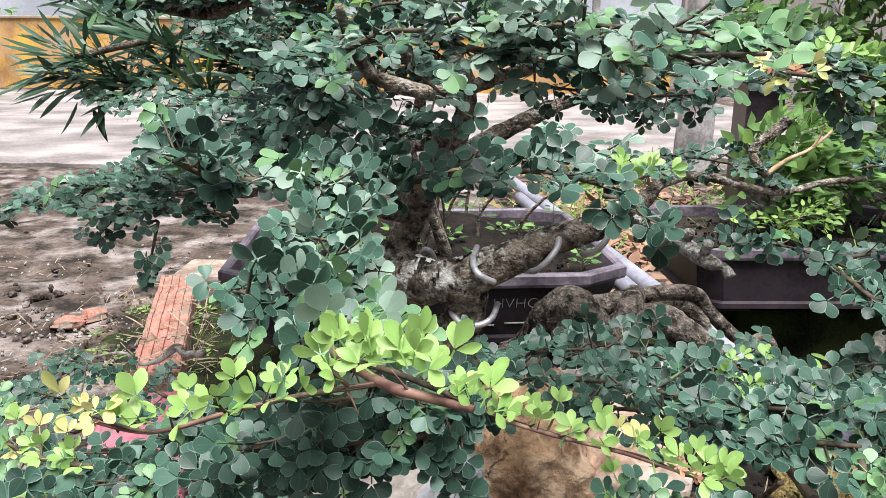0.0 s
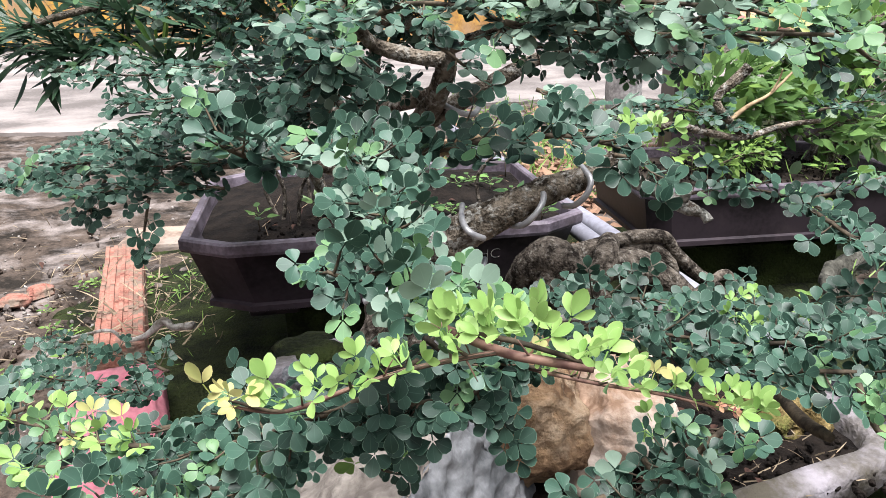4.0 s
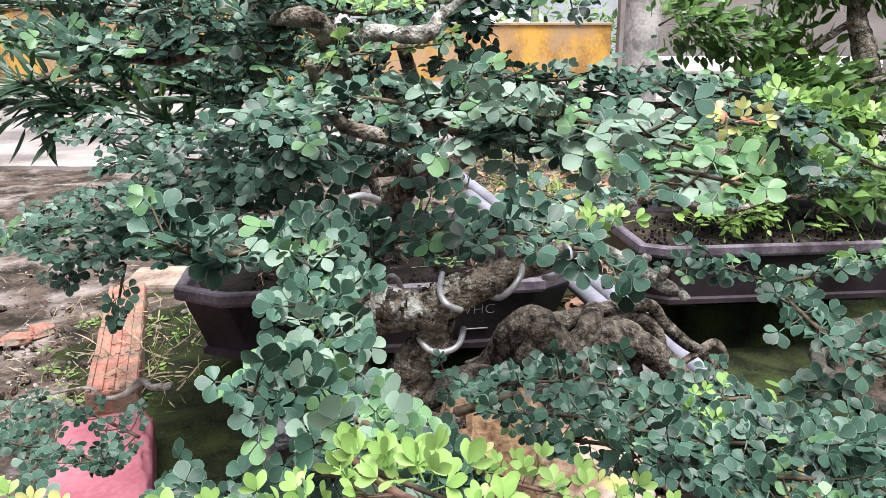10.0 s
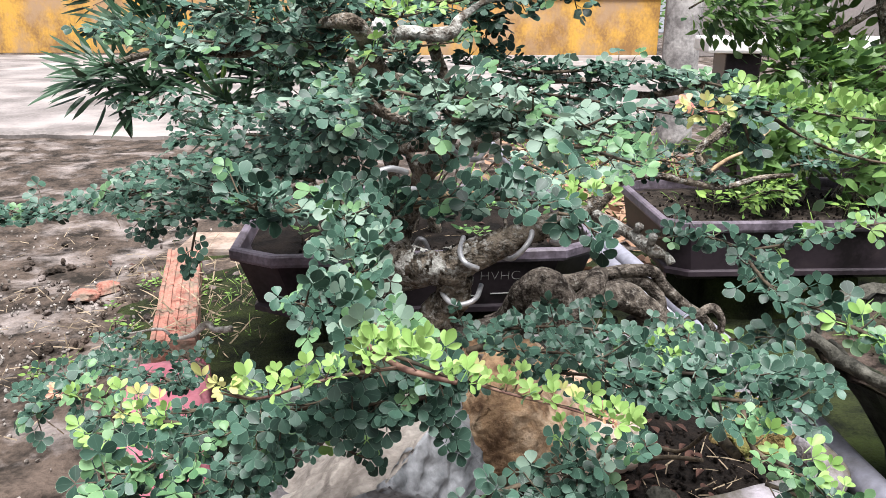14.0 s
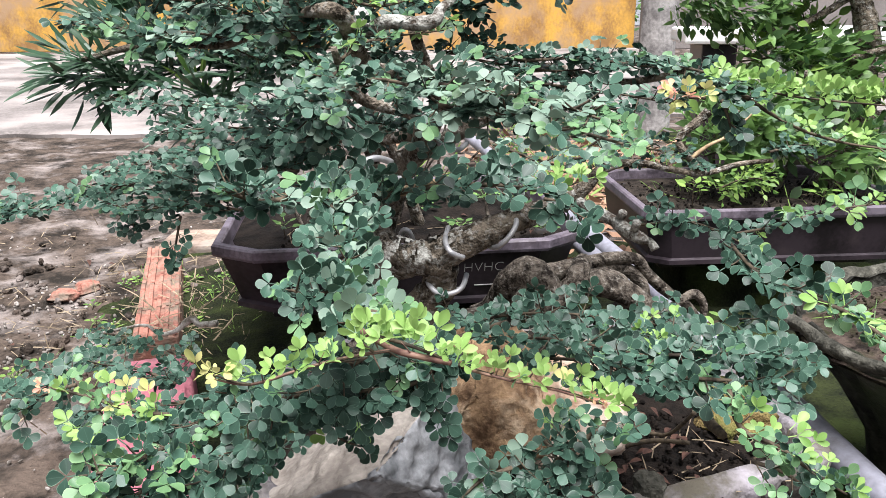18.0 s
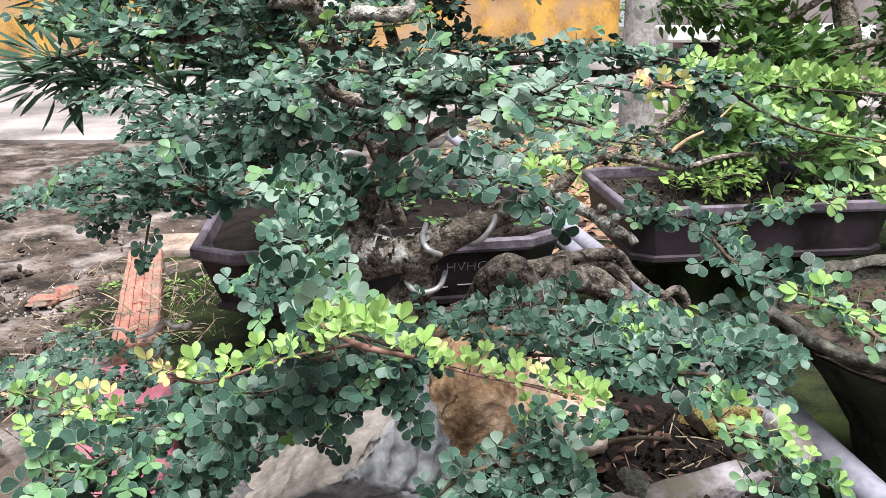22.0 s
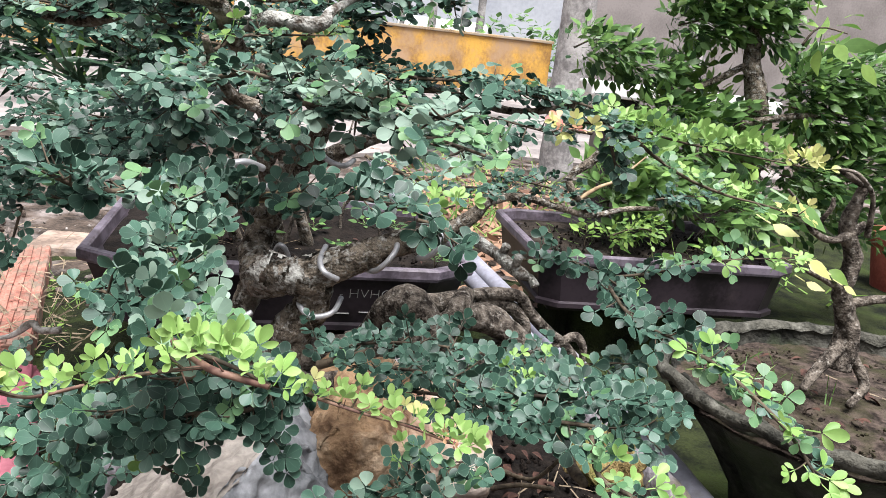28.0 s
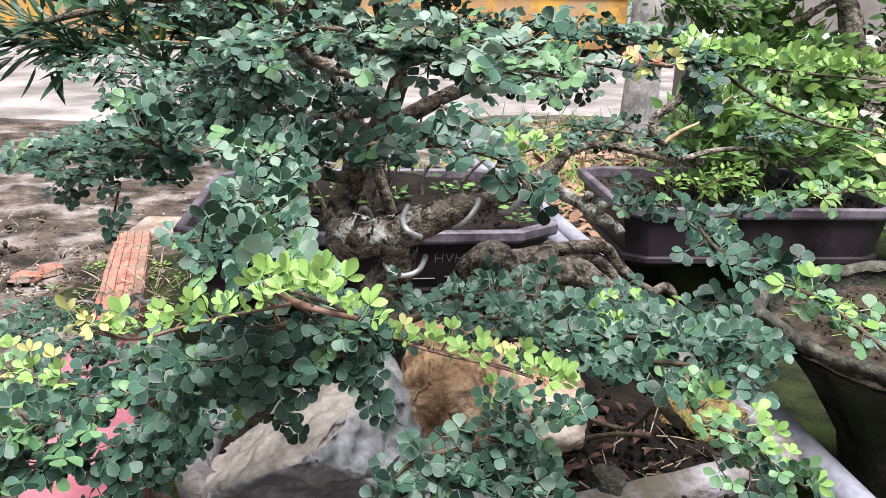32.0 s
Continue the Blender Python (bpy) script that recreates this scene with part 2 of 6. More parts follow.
M = dict(
    dirt=material("damp_earth", (0.012, 0.009, 0.0065), (0.078, 0.058, 0.046), 0.85, 9, 70, 1.0, 0.03, (0.215, 0.184, 0.172), 5.5, 0.585, spec=0.2),
    # moss green, its colour darkened to hold the deep shade between tray and pots
    moss=material("shade_darkened_moss", (0.004, 0.0055, 0.0025), (0.022, 0.028, 0.009), 0.95, 12, 160, 1.0, 0.015, (0.032, 0.047, 0.011), 5, 0.61, spec=0.15),
    mossbrown=material("dry_brown_moss", (0.05, 0.035, 0.012), (0.26, 0.19, 0.085), 0.95, 60, 300, 1.0, 0.012, (0.10, 0.11, 0.03), 30, 0.56, spec=0.1),
    concrete=material("worn_concrete", (0.10, 0.088, 0.083), (0.21, 0.188, 0.18), 0.75, 1.6, 50, 0.25, 0.01, (0.27, 0.236, 0.222), 0.8, 0.58),
    yellow=material("weathered_yellow_paint", (0.27, 0.15, 0.06), (0.58, 0.33, 0.07), 0.85, 2.6, 24, 0.35, 0.02, (0.38, 0.25, 0.15), 1.7, 0.52, stretch=(1, 1, 0.8)),
    cap=material("dirty_wall_cap", (0.16, 0.11, 0.07), (0.44, 0.31, 0.17), 0.9, 3, 40, 0.4, 0.02, (0.30, 0.26, 0.21), 2.2, 0.5),
    greywall=material("grey_plaster", (0.17, 0.152, 0.146), (0.25, 0.225, 0.216), 0.9, 1.5, 30, 0.2),
    post=material("cement_post", (0.16, 0.15, 0.15), (0.42, 0.40, 0.39), 0.9, 6, 60, 0.5, 0.01, (0.1, 0.09, 0.09), 5, 0.6),
    whiteslab=material("pale_stone_slab", (0.62, 0.61, 0.6), (0.8, 0.79, 0.78), 0.6, 3, 40, 0.15),
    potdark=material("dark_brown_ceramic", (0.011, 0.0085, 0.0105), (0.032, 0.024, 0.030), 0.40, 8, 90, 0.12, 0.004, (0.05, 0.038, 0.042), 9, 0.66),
    # same ceramic as the body, lightened to lilac for the sky highlight on rims
    rim=material("highlit_ceramic_rim", (0.044, 0.036, 0.045), (0.145, 0.123, 0.15), 0.38, 14, 120, 0.15, 0.004, (0.05, 0.04, 0.045), 20, 0.6),
    soil=material("dark_soil", (0.003, 0.0022, 0.0018), (0.013, 0.0095, 0.0075), 0.95, 25, 160, 1.0, 0.012, spec=0.15),
    tray=material("grey_cement_tray", (0.075, 0.069, 0.076), (0.26, 0.24, 0.262), 0.8, 16, 120, 0.9, 0.01, (0.075, 0.066, 0.05), 9, 0.50),
    stonetray=material("rough_dark_stone", (0.014, 0.014, 0.011), (0.07, 0.067, 0.055), 0.9, 22, 140, 1.0, 0.012, (0.14, 0.135, 0.115), 30, 0.63, spec=0.2),
    stonedark=material("dark_wet_stone", (0.012, 0.012, 0.010), (0.06, 0.058, 0.048), 0.8, 14, 100, 0.9, 0.012, (0.03, 0.04, 0.018), 9, 0.58, spec=0.2),
    pipe=material("grey_plastic_pipe", (0.14, 0.14, 0.165), (0.24, 0.24, 0.285), 0.5, 6, 90, 0.1, 0.002, (0.08, 0.075, 0.07), 12, 0.62),
    brick=material("red_clay_brick", (0.18, 0.07, 0.052), (0.37, 0.165, 0.125), 0.9, 22, 150, 0.9, 0.008, (0.15, 0.115, 0.09), 16, 0.51),
    pink=material("pink_painted_cement", (0.31, 0.095, 0.125), (0.43, 0.16, 0.195), 0.75, 12, 100, 0.4, 0.004, (0.19, 0.10, 0.10), 13, 0.63),
    rockgrey=material("grey_rock", (0.12, 0.125, 0.135), (0.34, 0.345, 0.36), 0.7, 12, 110, 0.6, 0.006, (0.07, 0.075, 0.08), 8, 0.56),
    rockpale=material("pale_rock_face", (0.15, 0.13, 0.115), (0.34, 0.305, 0.27), 0.8, 14, 120, 0.8, 0.006, (0.17, 0.155, 0.14), 14, 0.60),
    rocktan=material("tan_rock", (0.095, 0.054, 0.030), (0.31, 0.20, 0.115), 0.85, 26, 130, 1.0, 0.012, (0.40, 0.31, 0.22), 18, 0.585),
    rockpink=material("pinkish_tan_rock", (0.24, 0.15, 0.10), (0.50, 0.36, 0.27), 0.85, 14, 110, 0.7, 0.008, (0.58, 0.50, 0.44), 9, 0.55),
    pinkcement=material("pinkish_cement", (0.12, 0.088, 0.07), (0.29, 0.22, 0.175), 0.85, 12, 70, 0.6, 0.01, (0.20, 0.17, 0.15), 5, 0.58),
    pebble=material("pebbles", (0.09, 0.08, 0.07), (0.30, 0.27, 0.25), 0.9, 20, 90, 0.4, 0.004, random_by="island"),
    bark=material("grey_brown_bark", (0.022, 0.017, 0.012), (0.20, 0.168, 0.132), 0.9, 60, 330, 1.0, 0.012, (0.38, 0.37, 0.34), 110, 0.61, spec=0.12),
    barkpale=material("pale_lichen_bark", (0.06, 0.048, 0.038), (0.38, 0.38, 0.35), 0.9, 70, 330, 1.0, 0.008, (0.06, 0.045, 0.035), 60, 0.58, spec=0.12),
    root=material("brown_root_bark", (0.020, 0.016, 0.013), (0.15, 0.127, 0.105), 0.92, 75, 330, 1.0, 0.008, (0.32, 0.30, 0.27), 150, 0.645, spec=0.12),
    twig=material("brown_twig", (0.022, 0.017, 0.012), (0.085, 0.066, 0.045), 0.85, 60, 240, 0.4, 0.002),
    redstem=material("reddish_young_stem", (0.085, 0.042, 0.036), (0.19, 0.115, 0.085), 0.6, 50, 200, 0.2, 0.002),
    deadwood=material("bleached_dead_wood", (0.14, 0.12, 0.10), (0.48, 0.46, 0.43), 0.9, 50, 200, 0.6, 0.003),
    wire=material("dull_aluminium_wire", (0.26, 0.26, 0.27), (0.40, 0.40, 0.41), 0.5, 30, 120, 0.1, 0.001, metal=0.5),
    chalk=material("white_paint_marks", (0.20, 0.195, 0.19), (0.42, 0.41, 0.40), 0.9, 60, 200),
    redpot=material("red_clay_pot", (0.22, 0.05, 0.04), (0.36, 0.10, 0.075), 0.8, 8, 90, 0.3, 0.004),
    potsoil=material("brown_pot_soil", (0.006, 0.0045, 0.0035), (0.042, 0.033, 0.026), 0.95, 25, 160, 1.0, 0.012, spec=0.15),
    traysoil=material("reddish_tray_soil", (0.010, 0.007, 0.0055), (0.07, 0.052, 0.043), 0.95, 40, 170, 1.0, 0.012, (0.03, 0.028, 0.014), 18, 0.55, spec=0.15),
    tan=material("dry_tan_twig", (0.14, 0.095, 0.055), (0.33, 0.245, 0.15), 0.85, 50, 220, 0.5, 0.003),
    paste=material("white_wound_paste", (0.16, 0.155, 0.15), (0.50, 0.49, 0.48), 0.9, 90, 300, 0.6, 0.003),
    litter=material("dead_leaves", (0.032, 0.016, 0.013), (0.135, 0.068, 0.048), 0.85, 30, 90, 0.2, random_by="island"),
    far=material("far_grey_facade", (0.30, 0.32, 0.36), (0.42, 0.44, 0.48), 0.9, 0.4, 8, 0.1),
)
L = dict(
    mature=leaf_material("mature_leaf", (0.0075, 0.021, 0.0145), (0.046, 0.096, 0.069), (0.19, 0.30, 0.22), "island", 0.4, 0.07, 0.2),
    # pale mint of the forward branch; mixed elsewhere as painted sky sheen on leaves
    pale=leaf_material("pale_mint_and_sheen_leaf", (0.08, 0.13, 0.10), (0.19, 0.265, 0.205), (0.28, 0.38, 0.30), "island", 0.5, 0.2, 0.2),
    young=leaf_material("young_leaf", (0.135, 0.265, 0.06), (0.285, 0.44, 0.135), (0.39, 0.48, 0.21), "island", 0.45, 0.4),
    mid=leaf_material("green_leaf", (0.05, 0.12, 0.055), (0.13, 0.235, 0.11), (0.26, 0.42, 0.18), "island", 0.42, 0.25),
    tip=leaf_material("reddish_bud_leaf", (0.40, 0.10, 0.13), (0.55, 0.34, 0.20), (0.45, 0.11, 0.14), "island", 0.5, 0.35),
    gold=leaf_material("yellowing_leaf", (0.34, 0.42, 0.12), (0.48, 0.45, 0.19), (0.50, 0.37, 0.24), "island", 0.5, 0.4),
    needle=leaf_material("narrow_dark_leaf", (0.012, 0.034, 0.017), (0.036, 0.075, 0.040), (0.05, 0.10, 0.05), "island", 0.38, 0.15),
    shrub=leaf_material("shrub_leaf", (0.018, 0.050, 0.018), (0.16, 0.285, 0.085), (0.15, 0.28, 0.08), "island", 0.35, 0.3),
    grass=leaf_material("green_blade", (0.06, 0.135, 0.03), (0.20, 0.31, 0.07), (0.22, 0.34, 0.1), "island", 0.5, 0.35),
)


# ---- helpers of this scene ----
def mesh_of(bm, name, smooth=True):
    me = bpy.data.meshes.new(name)
    bm.to_mesh(me)
    bm.free()
    if smooth:
        me.polygons.foreach_set("use_smooth", [True] * len(me.polygons))
    return me


def part(name, bm, mat, parent=None, label="", smooth=True):
    """Links a bmesh as one mesh object, under a thing or a part if one is given."""
    ob = new(name, mesh_of(bm, name, smooth))
    ob.data.materials.append(mat)
    if parent:
        ob.parent = parent
    if label:
        ob["label"] = label
    return ob


def thing(name, place, label, category, group="", kind=""):
    ob = new(name)
    ob.location = place
    return tagged(ob, label, category, group, kind)


def local(parent, p):
    return Vector(p) - parent.location


def smooth_line(points, steps=6):
    """Catmull-Rom through the points."""
    p = [Vector(q) for q in points]
    if len(p) < 3:
        return [p[0].lerp(p[1], i / steps) for i in range(steps + 1)]
    out = []
    for i in range(len(p) - 1):
        a, b, c, d = p[max(i - 1, 0)], p[i], p[i + 1], p[min(i + 2, len(p) - 1)]
        for k in range(steps):
            t = k / steps
            out.append(0.5 * ((2 * b) + (c - a) * t + (2 * a - 5 * b + 4 * c - d) * t * t + (3 * b - a - 3 * c + d) * t ** 3))
    out.append(p[-1])
    return out


def tube(bm, points, radii, sides=8, steps=6, rough=0.0, caps=True):
    """A swept, tapered tube; rough pushes its rings in and out like bark."""
    line = smooth_line(points, steps)
    n = len(line)
    rings, ref = [], Vector((0.13, 0.21, 0.97))
    for i, c in enumerate(line):
        d = (line[min(i + 1, n - 1)] - line[max(i - 1, 0)]).normalized()
        u = d.cross(ref)
        u = (u if u.length > 0.05 else d.cross(Vector((1, 0, 0)))).normalized()
        v = d.cross(u)
        s = i / (n - 1) * (len(radii) - 1)
        k = min(int(s), len(radii) - 2)
        r = radii[k] + (radii[k + 1] - radii[k]) * (s - k)
        ring = []
        for j in range(sides):
            a = 2 * math.pi * j / sides
            q = c + (u * math.cos(a) + v * math.sin(a)) * r
            if rough:
                q += (q - c) * rough * (noise.noise(q * 45) + 0.6 * noise.noise(q * 120) + (0.5 * noise.noise(q * 300) if sides > 13 else 0))
            ring.append(bm.verts.new(q))
        rings.append(ring)
    for a, b in zip(rings, rings[1:]):
        for j in range(sides):
            bm.faces.new((a[j], a[(j + 1) % sides], b[(j + 1) % sides], b[j]))
    if caps:
        bm.faces.new(reversed(rings[0]))
        bm.faces.new(rings[-1])
    return bm


def box(bm, lo, hi, m=Matrix(), bevel=0.0):
    lo, hi = Vector(lo), Vector(hi)
    made = bmesh.ops.create_cube(bm, size=1, matrix=m @ Matrix.Translation((lo + hi) / 2) @ Matrix.Diagonal((*(hi - lo), 1)))["verts"]
    if bevel:
        edges = list({e for v in made for e in v.link_edges})
        bmesh.ops.bevel(bm, geom=edges, offset=bevel, segments=2, affect="EDGES", profile=0.6)
    return bm


def rock(size, seed, cuts=3, rough=0.16, planes=7):
    """A broken stone: a ball cut by planes, then roughened."""
    rng = random.Random(seed)
    bm = bmesh.new()
    bmesh.ops.create_icosphere(bm, subdivisions=cuts + 2, radius=1)
    for _ in range(planes):
        nrm = Vector((rng.gauss(0, 1), rng.gauss(0, 1), rng.gauss(0, 0.9))).normalized()
        off = rng.uniform(0.5, 0.82)
        for v in bm.verts:
            k = v.co.dot(nrm) - off
            if k > 0:
                v.co -= nrm * k * 0.94
    for v in bm.verts:
        v.co *= 1 + rough * noise.noise(v.co * 2.2 + Vector((seed, 0, 0))) + 0.45 * rough * noise.noise(v.co * 6 + Vector((0, seed, 0))) + 0.3 * rough * noise.noise(v.co * 17 + Vector((0, 0, seed)))
        v.co = Vector((v.co.x * size[0], v.co.y * size[1], v.co.z * size[2]))
    return bm


# ---- leaves: blade shapes, and what gathers them ----
def blade(length, width, kind="obovate", rows=7, fold=0.12, curl=0.1):
    """Points, faces and UVs of one leaf blade that lies along y, its face to z. UV x: 0 on the midrib, 1 on the margin."""
    pts, uv, faces = [], [], []
    for i in range(rows + 1):
        t = (1 - math.cos(math.pi * i / rows)) / 2 if kind == "obovate" else i / rows
        if kind == "obovate":
            w = max(0.09, math.sin(math.pi * t ** 1.5) ** 0.62) if i < rows else 0.20
        elif kind == "ovate":
            w = math.sin(math.pi * t ** 0.75) ** 1.1 if 0 < i < rows else 0.02
        else:
            w = min(1.0, 4 * t + 0.12) * min(1.0, 3.0 * (1 - t) + 0.04)
        yy, zz = t * length, -curl * length * t * t
        for sx in (-1, 0, 1):
            notch = -0.012 * length if i == rows and kind == "obovate" and not sx else 0
            pts.append((sx * w * width / 2, yy + notch, zz + (fold * w * width / 2 if sx else 0)))
            uv.append((1.0 if i == rows else abs(sx), t))
    for i in range(rows):
        a = 3 * i
        faces += [(a, a + 1, a + 4, a + 3), (a + 1, a + 2, a + 5, a + 4)]
    return pts, faces, uv


def compound(leaflets, size, rng, spread=70, kind="obovate", wide=0.78):
    """A leaf of several leaflets on one stalk, the whole near the origin, its stalk along y."""
    pts, faces, uv = [], [], []
    stalk = size * 0.66
    for k in range(leaflets):
        if k == 0:
            at, turn = stalk, 0
        else:
            pair = (k - 1) // 2
            at, turn = stalk - pair * size * 0.56, (spread + rng.uniform(-10, 10)) * (1 if k % 2 else -1)
        s = size * rng.uniform(0.85, 1.1) * (1.06 if k == 0 else 0.95)
        m = pose(0, at, 0, rng.uniform(-16, 10), rng.uniform(-14, 14), turn) @ Matrix.Translation((0, size * 0.09, 0))
        p, f, u = blade(s, s * wide * rng.uniform(0.9, 1.08), kind, 7 if kind == "obovate" else 5, rng.uniform(-0.1, 0.45), rng.uniform(-0.2, 0.34))
        base = len(pts)
        pts += [tuple(m @ Vector(q)) for q in p]
        faces += [tuple(base + i for i in q) for q in f]
        uv += u
    base, w = len(pts), size * 0.035
    pts += [(-w, -0.02 * size, 0), (w, -0.02 * size, 0), (w, stalk, 0), (-w, stalk, 0)]
    faces.append((base, base + 1, base + 2, base + 3))
    uv += [(0.02, 0)] * 4
    return pts, faces, uv


def leaf_mesh(name, shape, mat):
    pts, faces, uv = shape
    me = bpy.data.meshes.new(name)
    me.from_pydata(pts, [], faces)
    layer = me.uv_layers.new(name="UVMap")
    for loop in me.loops:
        layer.data[loop.index].uv = uv[loop.vertex_index]
    me.polygons.foreach_set("use_smooth", [True] * len(me.polygons))
    me.materials.append(mat)
    return me


class Crown:
    """Gathers the leaves and twigs of one plant: the first ones asked for become parts, the rest one part of many leaves."""

    def __init__(self, parent, shapes, seed, limit=300, fresh=None):
        self.parent, self.shapes, self.limit, self.thicken = parent, shapes, limit, 1.0
        self.rng, self.bins, self.meshes, self.made = random.Random(seed), {}, {}, 0
        self.twigs = bmesh.new()
        self.count, self.fresh = len(shapes), fresh or []
        self.shapes = list(shapes) + self.fresh
        self.arrays = [(np.array(p), f, u) for p, f, u in self.shapes]

    def leaf(self, m, key, single=False):
        k = self.rng.randrange(self.count)
        if self.fresh and key in ("young", "gold", "tip"):
            k = self.count + k % len(self.fresh)
        if single and self.made < self.limit:
            if (k, key) not in self.meshes:
                self.meshes[k, key] = leaf_mesh("leaf", self.shapes[k], L[key])
            ob = new("leaf", self.meshes[k, key])
            ob.parent, ob.matrix_basis = self.parent, Matrix.Translation(-self.parent.location) @ m
            self.made += 1
            return
        p, f, u = self.arrays[k]
        a = np.array(m)
        q = p @ a[:3, :3].T + a[:3, 3] - np.array(self.parent.location)
        b = self.bins.setdefault(key, ([], [], [], [0]))
        base = b[3][0]
        b[0].append(q)
        b[1].extend([tuple(base + i for i in g) for g in f])
        b[2].extend(u)
        b[3][0] += len(p)

    def frame_at(self, place, ahead, normal, scale=1.0):
        yv = ahead.normalized()
        zv = (normal - yv * normal.dot(yv))
        zv = zv.normalized() if zv.length > 1e-4 else Vector((0, 0, 1))
        xv = yv.cross(zv)
        return Matrix(((xv.x * scale, yv.x * scale, zv.x * scale, place.x), (xv.y * scale, yv.y * scale, zv.y * scale, place.y),
                       (xv.z * scale, yv.z * scale, zv.z * scale, place.z), (0, 0, 0, 1)))

    def spray(self, points, n, r=0.03, key="mature", mix=(), flat=0.45, scale=1.0, single=False, up=1.0, front=0.28, droop=0.0,
              thick=0.0016, tips=None, start=0.0, wild=0.42, taper=0.6):
        """Leaves along a twig: r is how far they stand off it, mix other kinds as (kind, share), tips a kind for the end."""
        rng, line = self.rng, smooth_line(points, 8)
        tube(self.twigs, [local(self.parent, q) for q in points], [thick, thick * 0.75, thick * 0.45], 5, 4, 0.1)
        total = len(line) - 1
        n = round(n * self.thicken)
        for i in range(n):
            t = start + (1 - start) * min(1, (i + rng.random()) / n)
            s = t * total
            k = min(int(s), total - 1)
            at = line[k].lerp(line[k + 1], s - k)
            along = (line[k + 1] - line[k]).normalized()
            side = along.cross(Vector((0, 0, 1)))
            side = side.normalized() if side.length > 0.1 else Vector((1, 0, 0))
            lift = side.cross(along)
            reach = r * (1 - (1 - taper) * t)
            def spread(m, d):
                return max(m - 1.5 * d, min(m + 1.5 * d, rng.gauss(m, d)))
            off = side * spread(0, 0.8) * reach + lift * (spread(0.1, 0.85) * reach * flat - droop * abs(rng.gauss(0, 1))) + along * rng.gauss(0.2, 0.5) * reach
            tip = at + off
            if off.length > 0.016 and i % 3 == 0 and not droop:
                bmid = at + off * 0.5 + Vector((0, 0, rng.uniform(-0.2, 0.25) * off.length))
                tube(self.twigs, [local(self.parent, at), local(self.parent, bmid), local(self.parent, tip)], [0.0007, 0.0006, 0.0004], 3, 2, 0, False)
            ahead = off.normalized() * 0.7 + along * 0.5 + Vector((rng.gauss(0, 0.5), rng.gauss(0, 0.5) - 0.15, rng.gauss(0, 0.3) - droop * 8))
            nrm = Vector((rng.gauss(0, wild), rng.gauss(-front, wild), up + rng.gauss(0, wild)))
            use = key
            x = rng.random()
            for other, share in mix:
                if x < share:
                    use = other
                    break
                x -= share
            small = 1.0
            if tips and t > 0.9:
                use, small = tips, 0.75 if tips != "tip" else 0.55
            if use in ("young", "gold"):
                ahead += Vector((0, 0, 1.1))
            self.leaf(self.frame_at(tip, ahead, nrm, scale * small * rng.uniform(0.78, 1.15)), use, single)

    def bough(self, points, n, reach, key="mature", mix=(), size=1.0, face=0.7, flat=0.5, rise=0.0, single=False, thick=0.0018, tips=None, wild=0.26):
        """A leafy twig: n short side twigs, alternate, each with compound leaves in order and one at its end.
        face: how far the leaves turn to the open side; rise: how far the side twigs climb or hang; tips: the kind at the twig's end."""
        rng, line = self.rng, smooth_line(points, 8)
        tube(self.twigs, [local(self.parent, q) for q in points], [thick, thick * 0.75, thick * 0.45], 6, 4, 0.1)
        total, step = len(line) - 1, 0.0105 * size
        n = round(n * self.thicken)
        turn = rng.choice((-1, 1))
        for i in range(n + 1):
            t = 1.0 if i == n else (i + 0.2 + 0.6 * rng.random()) / n
            s = t * total
            k = min(int(s), total - 1)
            at = line[k].lerp(line[k + 1], s - k)
            along = (line[k + 1] - line[k]).normalized()
            side = along.cross(Vector((0, 0, 1)))
            side = side.normalized() if side.length > 0.1 else Vector((1, 0, 0))
            lift = side.cross(along)
            turn = -turn
            if i == n:
                d, length = along, step
            else:
                d = (along * rng.uniform(0.15, 0.8) + side * turn * rng.uniform(0.5, 1.1) + lift * rng.gauss(0.1, 1.0) * flat + Vector((0, 0, rise))).normalized()
                length = reach * rng.uniform(0.45, 1.15) * (1 - 0.3 * t)
            tip = at + d * length + Vector((0, 0, rng.uniform(-0.1, 0.2) * length))
            if length > 0.009:
                tube(self.twigs, [local(self.parent, at), local(self.parent, at.lerp(tip, 0.5) + Vector((0, 0, -0.06 * length))), local(self.parent, tip)], [0.0008, 0.0007, 0.0005], 4, 2, 0, False)
            count = max(1, round(length / step))
            for j in range(count + 1):
                base = at.lerp(tip, (j + 0.5) / (count + 0.5)) if j < count else tip
                across = d.cross(Vector((0, -0.4, 1))).normalized() * (1 if j % 2 else -1)
                ahead = d * (1.0 if j == count else 0.45) + across * (0.0 if j == count else 0.9) + Vector((rng.gauss(0, 0.22), rng.gauss(-0.1, 0.22), rng.gauss(0.05, 0.25) + 0.4 * rise))
                nrm = Vector((rng.gauss(0, wild), rng.gauss(-face, wild), 0.9 + rng.gauss(0, wild)))
                use, x = key, rng.random()
                for other, share in mix:
                    if x < share:
                        use = other
                        break
                    x -= share
                small = 1.0
                if tips and t > 0.86:
                    use, small = tips, 0.5 if tips == "tip" else 0.85
                self.leaf(self.frame_at(base, ahead, nrm, size * small * rng.uniform(0.82, 1.12)), use, single)

    def close(self, twig_mat, leaf_name="foliage", twig_name="fine_twig"):
        for key, (q, f, u, _) in self.bins.items():
            me = bpy.data.meshes.new(leaf_name)
            me.from_pydata(np.concatenate(q).tolist(), [], f)
            layer = me.uv_layers.new(name="UVMap")
            idx = np.empty(len(me.loops), dtype=np.int32)
            me.loops.foreach_get("vertex_index", idx)
